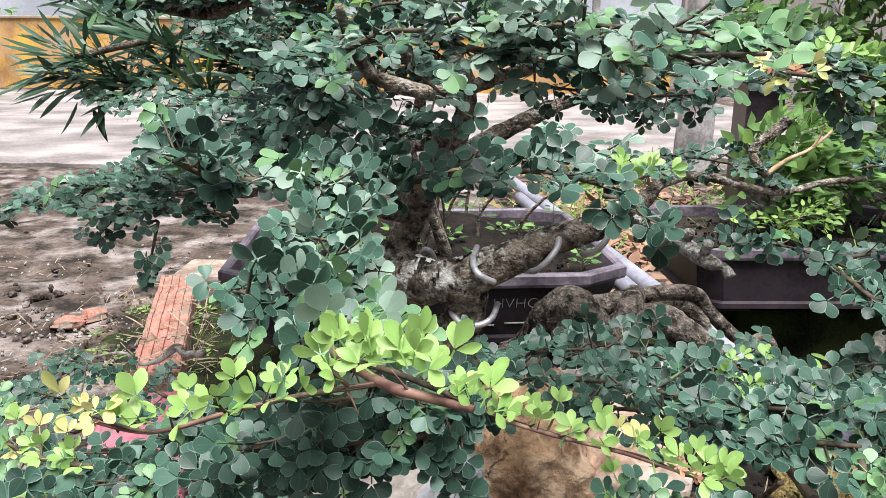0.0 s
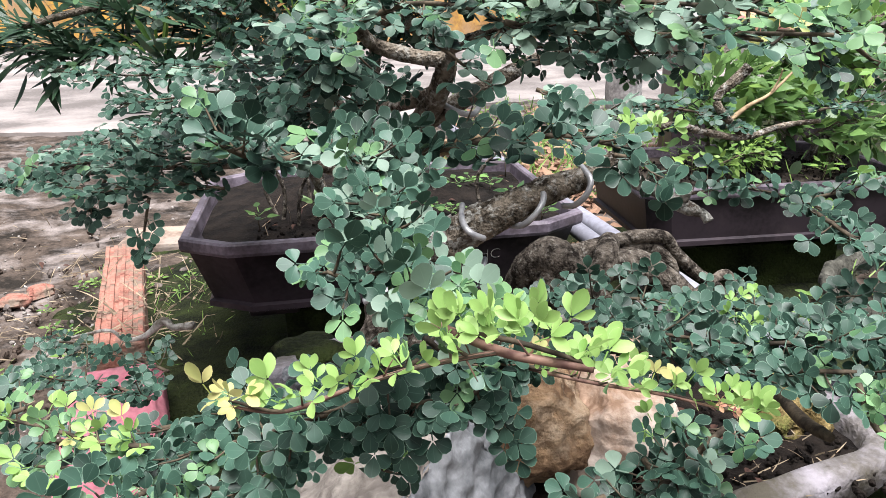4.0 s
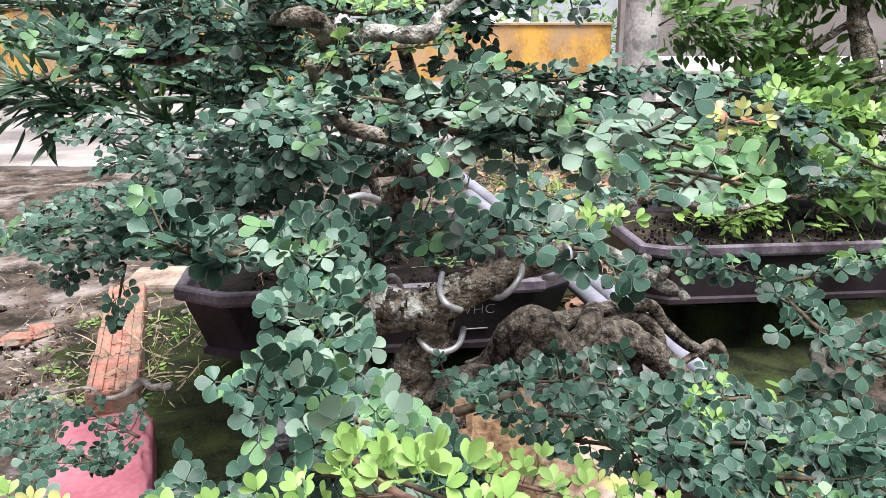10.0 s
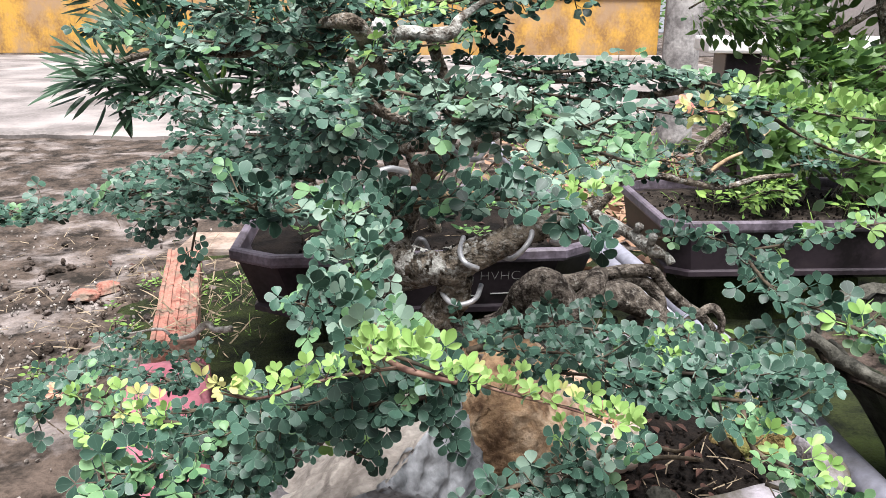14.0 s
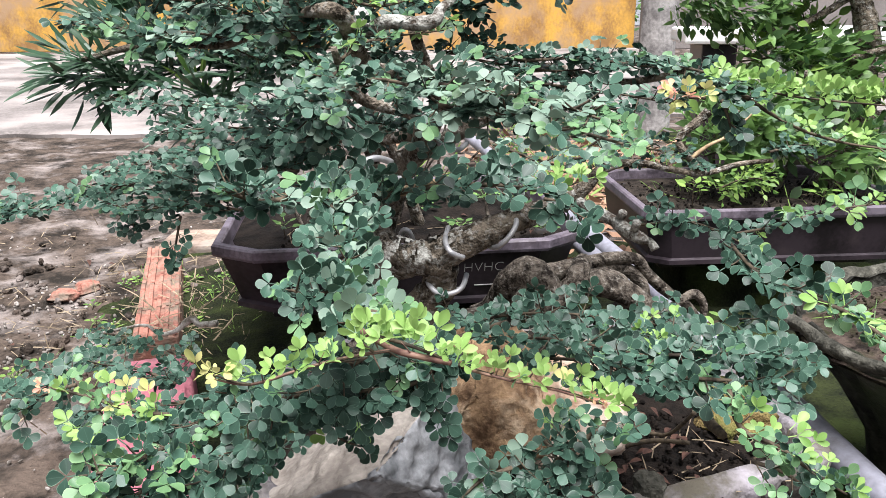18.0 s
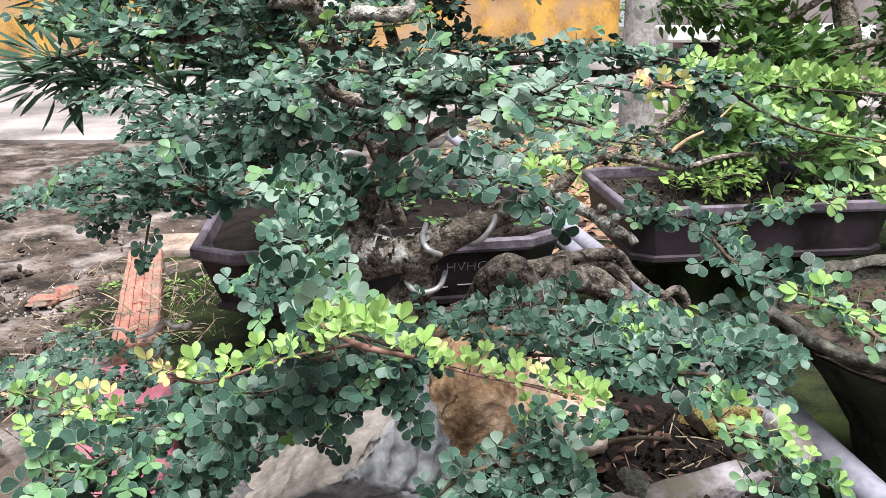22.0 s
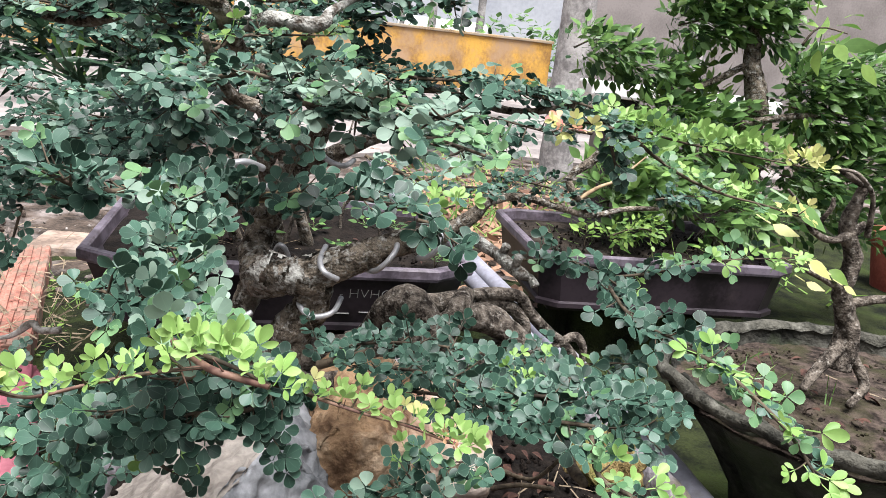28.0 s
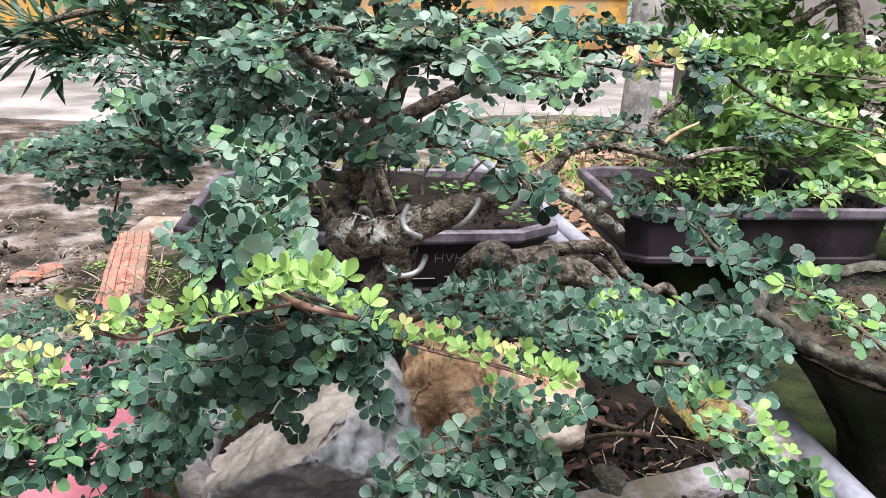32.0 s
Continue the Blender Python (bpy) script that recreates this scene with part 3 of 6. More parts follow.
            layer.data.foreach_set("uv", np.array(u, dtype=np.float32)[idx].ravel())
            me.polygons.foreach_set("use_smooth", [True] * len(me.polygons))
            me.materials.append(L[key])
            ob = new(leaf_name, me)
            ob.parent = self.parent
            ob["kind"] = "stuff"
        if len(self.twigs.verts):
            part(twig_name, self.twigs, twig_mat, self.parent)["kind"] = "stuff"


rng = random.Random(7)
CLOVER = [compound(3, 0.0108, rng, spread=72, wide=0.86) for _ in range(6)] + [compound(5, 0.0098, rng, spread=72, wide=0.84) for _ in range(3)]
OVATE = [compound(1, 0.034, rng, kind="ovate", wide=0.52) for _ in range(4)]
FRESH = [compound(3, 0.0130, rng, spread=46, wide=0.56) for _ in range(4)] + [compound(5, 0.0110, rng, spread=50, wide=0.55) for _ in range(2)]
NEEDLE = [compound(1, 0.052, rng, kind="strap", wide=0.17) for _ in range(5)]
BLADE = [compound(1, 0.06, rng, kind="strap", wide=0.06) for _ in range(4)]


# ---- the setting ----
def sheet(name, x0, x1, y0, y1, nx, ny, height, mat, label, category):
    bm = bmesh.new()
    grid = [[bm.verts.new((x, yy, height(x, yy))) for x in np.linspace(x0, x1, nx)] for yy in np.linspace(y0, y1, ny)]
    for a, b in zip(grid, grid[1:]):
        for i in range(nx - 1):
            bm.faces.new((a[i], a[i + 1], b[i + 1], b[i]))
    return tagged(part(name, bm, mat), label, category, kind="structure")


def ground():
    """One sheet to the horizon: fine and uneven near the plants, coarse far away."""
    xs = sorted({*np.round(np.concatenate((np.linspace(-2.6, 2.6, 105), [-400, -60, -20, -9, -5, 5, 9, 20, 60, 400])), 3)})
    ys = sorted({*np.round(np.concatenate((np.linspace(-0.6, 4.6, 105), [-300, -50, -12, -4, -1.5, 6, 9, 14, 30, 100, 500])), 3)})
    bm = bmesh.new()
    def h(x, yy):
        near = 1.0 if abs(x) < 2.7 and -0.7 < yy < 4.4 else 0.0
        q = Vector((x, yy, 0))
        return near * (0.018 * noise.noise(q * 2.3) + 0.012 * noise.noise(q * 7) + 0.006 * noise.noise(q * 21)) - 0.004
    g = [[bm.verts.new((x, yy, h(x, yy))) for x in xs] for yy in ys]
    for a, b in zip(g, g[1:]):
        for i in range(len(xs) - 1):
            bm.faces.new((a[i], a[i + 1], b[i + 1], b[i]))
    return tagged(part("ground", bm, M["dirt"]), "damp grey-brown earth with pale worn patches", "ground", kind="structure")


ground()
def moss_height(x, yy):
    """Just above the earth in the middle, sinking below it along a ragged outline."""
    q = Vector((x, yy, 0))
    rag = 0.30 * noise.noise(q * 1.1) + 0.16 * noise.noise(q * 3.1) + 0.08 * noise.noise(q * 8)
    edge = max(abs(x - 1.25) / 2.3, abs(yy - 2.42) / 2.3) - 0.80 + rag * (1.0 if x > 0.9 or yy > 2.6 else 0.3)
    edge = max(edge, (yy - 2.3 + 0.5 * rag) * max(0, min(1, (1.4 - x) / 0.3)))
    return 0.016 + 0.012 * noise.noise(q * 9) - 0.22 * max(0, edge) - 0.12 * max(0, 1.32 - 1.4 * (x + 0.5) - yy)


# real moss, but near-black because the shade is in its colour
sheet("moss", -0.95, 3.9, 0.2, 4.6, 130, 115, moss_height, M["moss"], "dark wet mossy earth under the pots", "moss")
yard = bmesh.new()
near = [(x, 4.62 + 0.6 * max(0, min(1, (x - 0.1) / 0.5)) + 0.16 * noise.noise(Vector((x * 1.3, 2, 0))) + 0.07 * noise.noise(Vector((x * 5, 4, 0))) + 0.03 * noise.noise(Vector((x * 17, 7, 0)))) for x in np.linspace(-12, 3.6, 320)]
rows = [[yard.verts.new((x, yy, -0.05)) for x, yy in near], [yard.verts.new((x, yy, 0.018)) for x, yy in near], [yard.verts.new((x, yy + 0.03, 0.03)) for x, yy in near], [yard.verts.new((x, 12.95, 0.03)) for x, yy in near]]
for lo_row, hi_row in zip(rows, rows[1:]):
    for i in range(len(near) - 1):
        yard.faces.new((lo_row[i], lo_row[i + 1], hi_row[i + 1], hi_row[i]))
tagged(part("pavement", yard, M["concrete"], smooth=False), "pale worn concrete yard", "pavement", kind="structure")


def low_wall(name, x0, x1, yy, top):
    w = thing(name, (x0, yy, 0), "low wall in weathered yellow paint with a dirty cap", "wall", kind="structure")
    bm = box(bmesh.new(), (0, 0, 0), (x1 - x0, 0.18, top - 0.05), bevel=0.012)
    part("wall_face", bm, M["yellow"], w, smooth=False)
    part("wall_cap", box(bmesh.new(), (-0.02, -0.03, top - 0.05), (x1 - x0 + 0.02, 0.21, top), bevel=0.012), M["cap"], w, smooth=False)
    return w


low_wall("wall_west", -11, -1.0, 14.0, 1.27)
low_wall("wall_middle", -0.98, 3.62, 13.2, 0.97)
grey = thing("wall_east", (3.7, 13.0, 0), "grey plastered wall", "wall", kind="structure")
part("wall_face", box(bmesh.new(), (0, 0, 0), (9, 0.2, 3.2), bevel=0.01), M["greywall"], grey, smooth=False)
facade = thing("far_building", (-2, 26, 0), "far grey facade behind the wall", "building", kind="structure")
part("wall_face", box(bmesh.new(), (-16, 0, 0), (14, 0.3, 5), bevel=0.02), M["far"], facade, smooth=False)


for k, x in enumerate((1.1, 1.75, 2.3, 2.75, -6.2, -5.3)):
    pole = thing("slender_trunk", (x, 15.5 + 0.6 * (k % 2), 0), "slender pale grey tree trunk behind the wall", "tree trunk", "trunks behind the wall")
    bm = bmesh.new()
    tube(bm, [(0, 0, -0.05), (0.06, 0, 1.5), (0.02, 0, 3.2)], [0.11, 0.085, 0.07] if k % 2 else [0.06, 0.05, 0.045], 10, 6, 0.08)
    part("trunk", bm, M["post"], pole)
tank = thing("white_tank", (2.2, 17.5, 0.0), "white plastic tank lying behind the wall", "tank")
bm = bmesh.new()
tube(bm, [(-0.9, 0, 0.95), (-0.85, 0, 0.95), (0.85, 0, 0.95), (0.9, 0, 0.95)], [0.2, 0.3, 0.3, 0.2], 18, 3)
part("barrel", bm, M["whiteslab"], tank)
for dx in (-0.6, 0.6):
    part("cradle", box(bmesh.new(), (dx - 0.1, -0.3, -0.02), (dx + 0.1, 0.3, 0.67), bevel=0.02), M["post"], tank, smooth=False)


def cement_post(x, yy, w, h):
    p = thing("cement_post", (x, yy, 0), "rough grey cement post stained dark", "post", "posts of the garden")
    bm = bmesh.new()
    tube(bm, [(0, 0, -0.05), (0.004, 0, h * 0.5), (0, 0.004, h)], [w * 0.56, w * 0.5, w * 0.48], 10, 8, 0.06)
    part("shaft", bm, M["post"], p)


cement_post(1.385, 4.45, 0.2, 2.4)
cement_post(2.35, 4.9, 0.15, 2.4)


def bench():
    b = thing("stone_bench", (1.09, 3.2, 0), "long pale stone slab bench on dark supports", "bench")
    b.rotation_euler = (0, 0, radians(-8))
    part("slab", box(bmesh.new(), (0.0, -0.17, 0.60), (0.8, 0.17, 0.66), bevel=0.012), M["whiteslab"], b, smooth=False)
    for dx in (0.08, 0.58):
        part("support", box(bmesh.new(), (dx, -0.13, -0.02), (dx + 0.14, 0.13, 0.601), bevel=0.01), M["potdark"], b, smooth=False)


bench()

# ---- pots ----
def ring_pot(bm, outline, levels):
    """Stacks scaled copies of an outline (a list of (x, y)) into a vessel: levels are (scale or inset, z)."""
    rings = []
    for inset, zz in levels:
        ring = []
        for x, yy in outline:
            d = math.hypot(x, yy)
            k = max(0.05, (d - inset) / d)
            ring.append(bm.verts.new((x * k, yy * k, zz)))
        rings.append(ring)
    n = len(outline)
    for a, b in zip(rings, rings[1:]):
        for i in range(n):
            bm.faces.new((a[i], a[(i + 1) % n], b[(i + 1) % n], b[i]))
    bm.faces.new(reversed(rings[0]))
    bm.faces.new(rings[-1])
    return bm


def octagon(hx, hy, cx, cy):
    return [(-hx, -hy + cy), (-hx + cx, -hy), (hx - cx, -hy), (hx, -hy + cy), (hx, hy - cy), (hx - cx, hy), (-hx + cx, hy), (-hx, hy - cy)]


def ceramic_pot(place, turn, hx, hy, cx, cy, top, bottom, label, draw=0.052):
    pot = thing("bonsai_pot", place, label, "plant pot", "dark bonsai pots")
    pot.rotation_euler = (0, 0, radians(turn))
    o = octagon(hx, hy, cx, cy)
    body = bmesh.new()
    ring_pot(body, o, [(draw + 0.004, bottom), (draw - 0.006, bottom + 0.003), (draw - 0.006, bottom + 0.014), (draw + 0.004, bottom + 0.018), (0.02, top - 0.035), (0.018, top - 0.026)])
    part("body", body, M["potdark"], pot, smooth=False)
    lip = bmesh.new()
    rings = [[lip.verts.new((x * (1 - i / math.hypot(x, yy)), yy * (1 - i / math.hypot(x, yy)), zz)) for x, yy in o]
             for i, zz in ((0.03, top - 0.028), (0.003, top - 0.026), (0.0, top - 0.02), (0.0, top - 0.004), (0.004, top), (0.019, top), (0.023, top - 0.004), (0.027, top - 0.03), (0.03, top - 0.028))]
    for a, b in zip(rings, rings[1:]):
        for i in range(8):
            lip.faces.new((a[i], a[(i + 1) % 8], b[(i + 1) % 8], b[i]))
    # the rim's highlight is in its paler colour
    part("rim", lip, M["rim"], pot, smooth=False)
    earth = bmesh.new()
    inner = octagon(hx - 0.027, hy - 0.027, cx, cy)
    steps = 9
    c = earth.verts.new((0, 0, top - 0.008))
    loops = []
    for s in range(1, steps + 1):
        lp = []
        for i in range(8):
            for k in range(4):
                a, b = inner[i], inner[(i + 1) % 8]
                x, yy = (a[0] + (b[0] - a[0]) * k / 4) * s / steps, (a[1] + (b[1] - a[1]) * k / 4) * s / steps
                lp.append(earth.verts.new((x, yy, top - 0.012 + (0.055 * math.exp(-x * x / 0.05 - (yy - 0.08) ** 2 / 0.025) if hy > 0.3 else 0) - 0.014 * (s / steps) ** 2 + 0.010 * noise.noise(Vector((x * 16, yy * 16, hx))))))
        loops.append(lp)
    for i in range(32):
        earth.faces.new((c, loops[0][i], loops[0][(i + 1) % 32]))
    for a, b in zip(loops, loops[1:]):
        for i in range(32):
            earth.faces.new((a[i], b[i], b[(i + 1) % 32], a[(i + 1) % 32]))
    part("soil", earth, M["potsoil"] if hy < 0.3 else M["soil"], pot)
    for sx in (-1, 1):
        for sy in (-1, 1):
            foot = box(bmesh.new(), (-0.05, -0.03, bottom - 0.03), (0.05, 0.03, bottom + 0.006), Matrix.Translation((sx * (hx - cx - 0.07), sy * (hy - 0.115), 0)), 0.008)
            part("foot", foot, M["potdark"], pot, smooth=False)
    return pot


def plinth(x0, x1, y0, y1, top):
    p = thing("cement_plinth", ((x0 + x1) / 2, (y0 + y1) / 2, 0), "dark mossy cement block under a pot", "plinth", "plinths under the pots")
    # shares the moss colour with the shade put in
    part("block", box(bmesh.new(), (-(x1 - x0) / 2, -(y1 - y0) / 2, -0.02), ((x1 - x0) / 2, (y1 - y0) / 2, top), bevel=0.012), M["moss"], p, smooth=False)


dark_pot = ceramic_pot((-0.062, 1.678, 0), 5.0, 0.392, 0.312, 0.09, 0.06, 0.3, 0.15, "dark brown ceramic bonsai pot with chalk writing")
plinth(-0.26, 0.18, 1.46, 1.86, 0.12)
ceramic_pot((0.86, 1.845, 0), 2.0, 0.342, 0.24, 0.05, 0.035, 0.3, 0.158, "long dark brown ceramic pot with a green shrub", 0.032)
plinth(0.66, 1.06, 1.70, 2.0, 0.128)

# ---- the tray of the front bonsai ----
def cement_tray():
    t = thing("cement_tray", (0.138, 0.855, 0), "shallow grey cement tray with rounded worn corners", "plant tray")
    corners = [(0.06, -0.298), (0.375, -0.18), (0.285, 0.268), (-0.345, 0.165), (-0.352, -0.235)]
    o = []
    for k, (cx, cy) in enumerate(corners):
        here, before, after = Vector((cx, cy)), Vector(corners[k - 1]), Vector(corners[(k + 1) % 5])
        p0, p1 = here + (before - here).normalized() * 0.05, here + (after - here).normalized() * 0.05
        for i in range(7):
            t_ = i / 6
            o.append(tuple(p0 * (1 - t_) ** 2 + here * 2 * t_ * (1 - t_) + p1 * t_ * t_))
        for i in range(1, 6):
            o.append(tuple(p1.lerp(after + (here - after).normalized() * 0.05, i / 6)))
    bm = bmesh.new()
    rings = []
    for inset, zz in ((0.05, 0.185), (0.02, 0.19), (0.004, 0.215), (0.0, 0.24), (0.005, 0.249), (0.031, 0.252), (0.038, 0.246), (0.042, 0.222)):
        rings.append([bm.verts.new((x * (1 - inset / math.hypot(x, yy)), yy * (1 - inset / math.hypot(x, yy)), zz + 0.004 * noise.noise(Vector((x * 20, yy * 20, zz * 9))))) for x, yy in o])
    n = len(o)
    for a, b in zip(rings, rings[1:]):
        for i in range(n):
            bm.faces.new((a[i], a[(i + 1) % n], b[(i + 1) % n], b[i]))
    bm.faces.new(reversed(rings[0]))
    part("body", bm, M["tray"], t)
    earth = bmesh.new()
    steps, last = 16, None
    def ground_at(x, yy):
        return 0.232 + 0.035 * math.exp(-((x + 0.06) ** 2 + (yy - 0.09) ** 2) / 0.03) + 0.008 * noise.noise(Vector((x * 22, yy * 22, 1))) + 0.004 * noise.noise(Vector((x * 70, yy * 70, 1)))
    for k in range(1, steps + 1):
        loop = []
        for x, yy in o:
            q = (1 - 0.038 / math.hypot(x, yy)) * k / steps
            loop.append(earth.verts.new((x * q, yy * q, ground_at(x * q, yy * q))))
        for i in range(n):
            if last:
                earth.faces.new((last[i], loop[i], loop[(i + 1) % n], last[(i + 1) % n]))
        if not last:
            earth.faces.new(loop)
        last = loop
    part("soil", earth, M["soil"], t)
    for x0 in (-0.3, 0.1):
        plinth(0.12 + x0, 0.12 + x0 + 0.2, 0.64, 1.04, 0.186)


cement_tray()
mound = part("moss_mound", rock((0.075, 0.055, 0.022), 21, 2, 0.3, 2), M["mossbrown"])
mound.location, mound.rotation_euler = (0.425, 0.80, 0.238), (0, 0, radians(70))
tagged(mound, "low mound of dry brown moss at the corner of the tray", "moss")


for k, (x, yy, zz, turn) in enumerate(((-0.195, 0.80, 0.238, 80), (-0.155, 1.01, 0.238, 10))):
    lump = part("moss_mound", rock((0.058, 0.045, 0.02), 30 + k, 1, 0.35, 2), M["moss"])
    lump.location, lump.rotation_euler = (x, yy, zz), (0, 0, radians(turn))
    tagged(lump, "dark green moss growing over the rim of the tray", "moss", "moss on the tray")


def stone(name, place, size, seed, mat, label, turn=0, planes=13, rough=0.13):
    s = part(name, rock(size, seed, 3, rough, planes), mat, None, "", False)
    s.location, s.rotation_euler = place, (0.1, -0.05, radians(turn))
    return tagged(s, label, "rock", "stones in the tray")


def cleft_stone(name, place, half, planes, seed, mat, label, rough=0.006, bevel=0.004, split=None):
    """A stone split along flat faces: a block cut by planes (point, normal), its faces then worn."""
    bm = bmesh.new()
    bmesh.ops.create_cube(bm, size=2, matrix=Matrix.Diagonal((*half, 1)))
    for co, no in planes:
        got = bmesh.ops.bisect_plane(bm, geom=bm.verts[:] + bm.edges[:] + bm.faces[:], plane_co=Vector(co) - Vector(place), plane_no=Vector(no), clear_outer=True)
        bmesh.ops.contextual_create(bm, geom=[g for g in got["geom_cut"] if isinstance(g, bmesh.types.BMEdge)])
    bmesh.ops.bevel(bm, geom=bm.edges[:], offset=bevel, segments=2, affect="EDGES", profile=0.6)
    bmesh.ops.triangulate(bm, faces=bm.faces[:])
    for _ in range(5):
        long = [g for g in bm.edges if g.calc_length() > 0.007]
        if not long:
            break
        bmesh.ops.subdivide_edges(bm, edges=long, cuts=1)
        bmesh.ops.triangulate(bm, faces=bm.faces[:])
    bm.normal_update()
    shift = Vector((seed, 0.3 * seed, -seed))
    moved = [v.normal * rough * (1.2 * noise.noise(v.co * 16 + shift) + 0.7 * noise.noise(v.co * 45 + shift) + 0.35 * noise.noise(v.co * 130 + shift)) for v in bm.verts]
    for v, m in zip(bm.verts, moved):
        v.co += m
    # faces turned near the given direction, varied by noise, take the paler material
    if split:
        for f in bm.faces:
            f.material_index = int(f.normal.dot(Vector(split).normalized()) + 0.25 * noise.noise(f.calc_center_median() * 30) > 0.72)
    s = part(name, bm, mat, None, "", True)
    if split:
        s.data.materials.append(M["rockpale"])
    s.location = place
    return tagged(s, label, "rock", "stones in the tray")


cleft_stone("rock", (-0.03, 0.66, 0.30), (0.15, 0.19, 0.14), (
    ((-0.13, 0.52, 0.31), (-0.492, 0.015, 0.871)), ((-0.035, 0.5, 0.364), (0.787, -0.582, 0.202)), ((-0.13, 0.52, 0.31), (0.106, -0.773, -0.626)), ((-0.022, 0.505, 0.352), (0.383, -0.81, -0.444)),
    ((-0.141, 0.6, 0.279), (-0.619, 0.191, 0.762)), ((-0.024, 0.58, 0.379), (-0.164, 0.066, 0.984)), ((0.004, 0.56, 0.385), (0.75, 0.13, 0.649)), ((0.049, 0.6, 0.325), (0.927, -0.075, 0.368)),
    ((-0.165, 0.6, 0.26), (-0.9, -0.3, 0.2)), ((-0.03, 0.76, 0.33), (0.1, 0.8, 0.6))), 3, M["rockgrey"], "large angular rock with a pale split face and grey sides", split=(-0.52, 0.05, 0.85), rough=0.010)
cleft_stone("rock", (0.09, 0.71, 0.29), (0.056, 0.068, 0.09), (
    ((0.05, 0.66, 0.336), (-0.75, -0.2, 0.6)), ((0.09, 0.66, 0.351), (0.0, -0.3, 0.95)), ((0.125, 0.66, 0.342), (0.7, -0.2, 0.65)), ((0.09, 0.645, 0.31), (-0.12, -0.97, 0.18)),
    ((0.041, 0.66, 0.30), (-0.95, -0.3, 0.0)), ((0.09, 0.65, 0.268), (0.0, -0.75, -0.65)), ((0.06, 0.65, 0.33), (-0.45, -0.75, 0.45)), ((0.12, 0.65, 0.32), (0.5, -0.8, 0.3))), 11, M["rocktan"], "rough tan and ochre rock in the tray", 0.011, bevel=0.006)
cleft_stone("rock", (0.188, 0.70, 0.285), (0.054, 0.058, 0.08), (
    ((0.19, 0.66, 0.337), (0.0, -0.25, 0.96)), ((0.23, 0.66, 0.322), (0.8, -0.2, 0.55)), ((0.234, 0.66, 0.30), (0.98, -0.2, 0.0)), ((0.15, 0.66, 0.325), (-0.6, -0.2, 0.75)),
    ((0.19, 0.645, 0.30), (0.1, -0.95, 0.3)), ((0.2, 0.65, 0.268), (0.3, -0.65, -0.7)), ((0.15, 0.65, 0.30), (-0.6, -0.8, 0.1))), 17, M["rockpink"], "smaller pinkish tan rock beside the large one", 0.010)
stone("rock", (0.255, 0.615, 0.25), (0.024, 0.02, 0.03), 5, M["stonetray"], "small dark grey stone on the soil", 30)
stone("rock", (0.0, 1.0, 0.26), (0.045, 0.035, 0.045), 8, M["rockgrey"], "pale stone behind the trunk", 30)
stone("rock", (-0.165, 0.925, 0.245), (0.032, 0.022, 0.024), 15, M["rockgrey"], "broken grey stone at the mossy corner of the tray", 50)
stone("rock", (0.40, 0.90, 0.265), (0.07, 0.03, 0.03), 6, M["rockgrey"], "flat pale stone under the roots", 60)


red = thing("clay_pot", (2.24, 2.49, 0), "round red clay plant pot on the mossy ground", "plant pot")
body = bmesh.new()
turned = [(0.09, -0.01), (0.095, 0.0), (0.128, 0.17), (0.13, 0.185), (0.146, 0.188), (0.148, 0.232), (0.143, 0.238), (0.13, 0.236), (0.126, 0.205)]
circles = [[body.verts.new((q * math.cos(radians(12 * i)), q * math.sin(radians(12 * i)), h)) for i in range(30)] for q, h in turned]
for lo_ring, hi_ring in zip(circles, circles[1:]):
    for i in range(30):
        body.faces.new((lo_ring[i], lo_ring[(i + 1) % 30], hi_ring[(i + 1) % 30], hi_ring[i]))
body.faces.new(reversed(circles[0]))
part("body", body, M["redpot"], red)
fill = bmesh.new()
bmesh.ops.create_circle(fill, cap_ends=True, radius=0.127, segments=30, matrix=Matrix.Translation((0, 0, 0.215)))
part("soil", fill, M["soil"], red)


# ---- the front bonsai ----
tree = thing("bonsai_tree", (0.05, 0.82, 0.24), "old bonsai with twisted roots, wired limbs and small round leaflets", "bonsai tree")


def limb(name, points, radii, mat=None, sides=18, rough=0.17, steps=12, label=""):
    bm = bmesh.new()
    tube(bm, [local(tree, q) for q in points], [0.78 * r for r in radii], sides, steps, rough)
    return part(name, bm, mat or M["bark"], tree, label)


limb("trunk", [(-0.03, 0.80, 0.20), (-0.001, 0.8, 0.378), (0.024, 0.79, 0.427), (0.028, 0.78, 0.463)], [0.040, 0.033, 0.027, 0.026], sides=30, steps=16)
limb("trunk", [(0.042, 0.775, 0.468), (-0.002, 0.78, 0.469), (-0.04, 0.84, 0.445), (-0.05, 0.9, 0.469), (-0.037, 0.91, 0.509), (-0.016, 0.88, 0.557), (0.018, 0.84, 0.617), (0.026, 0.82, 0.663), (0.012, 0.83, 0.70), (0.0, 0.81, 0.738)],
     [0.025, 0.027, 0.027, 0.025, 0.022, 0.018, 0.015, 0.012, 0.010, 0.008], sides=30, steps=16)
limb("trunk", [(-0.048, 0.85, 0.43), (-0.06, 0.84, 0.395), (-0.051, 0.83, 0.347), (-0.037, 0.83, 0.301)], [0.022, 0.018, 0.02, 0.025])
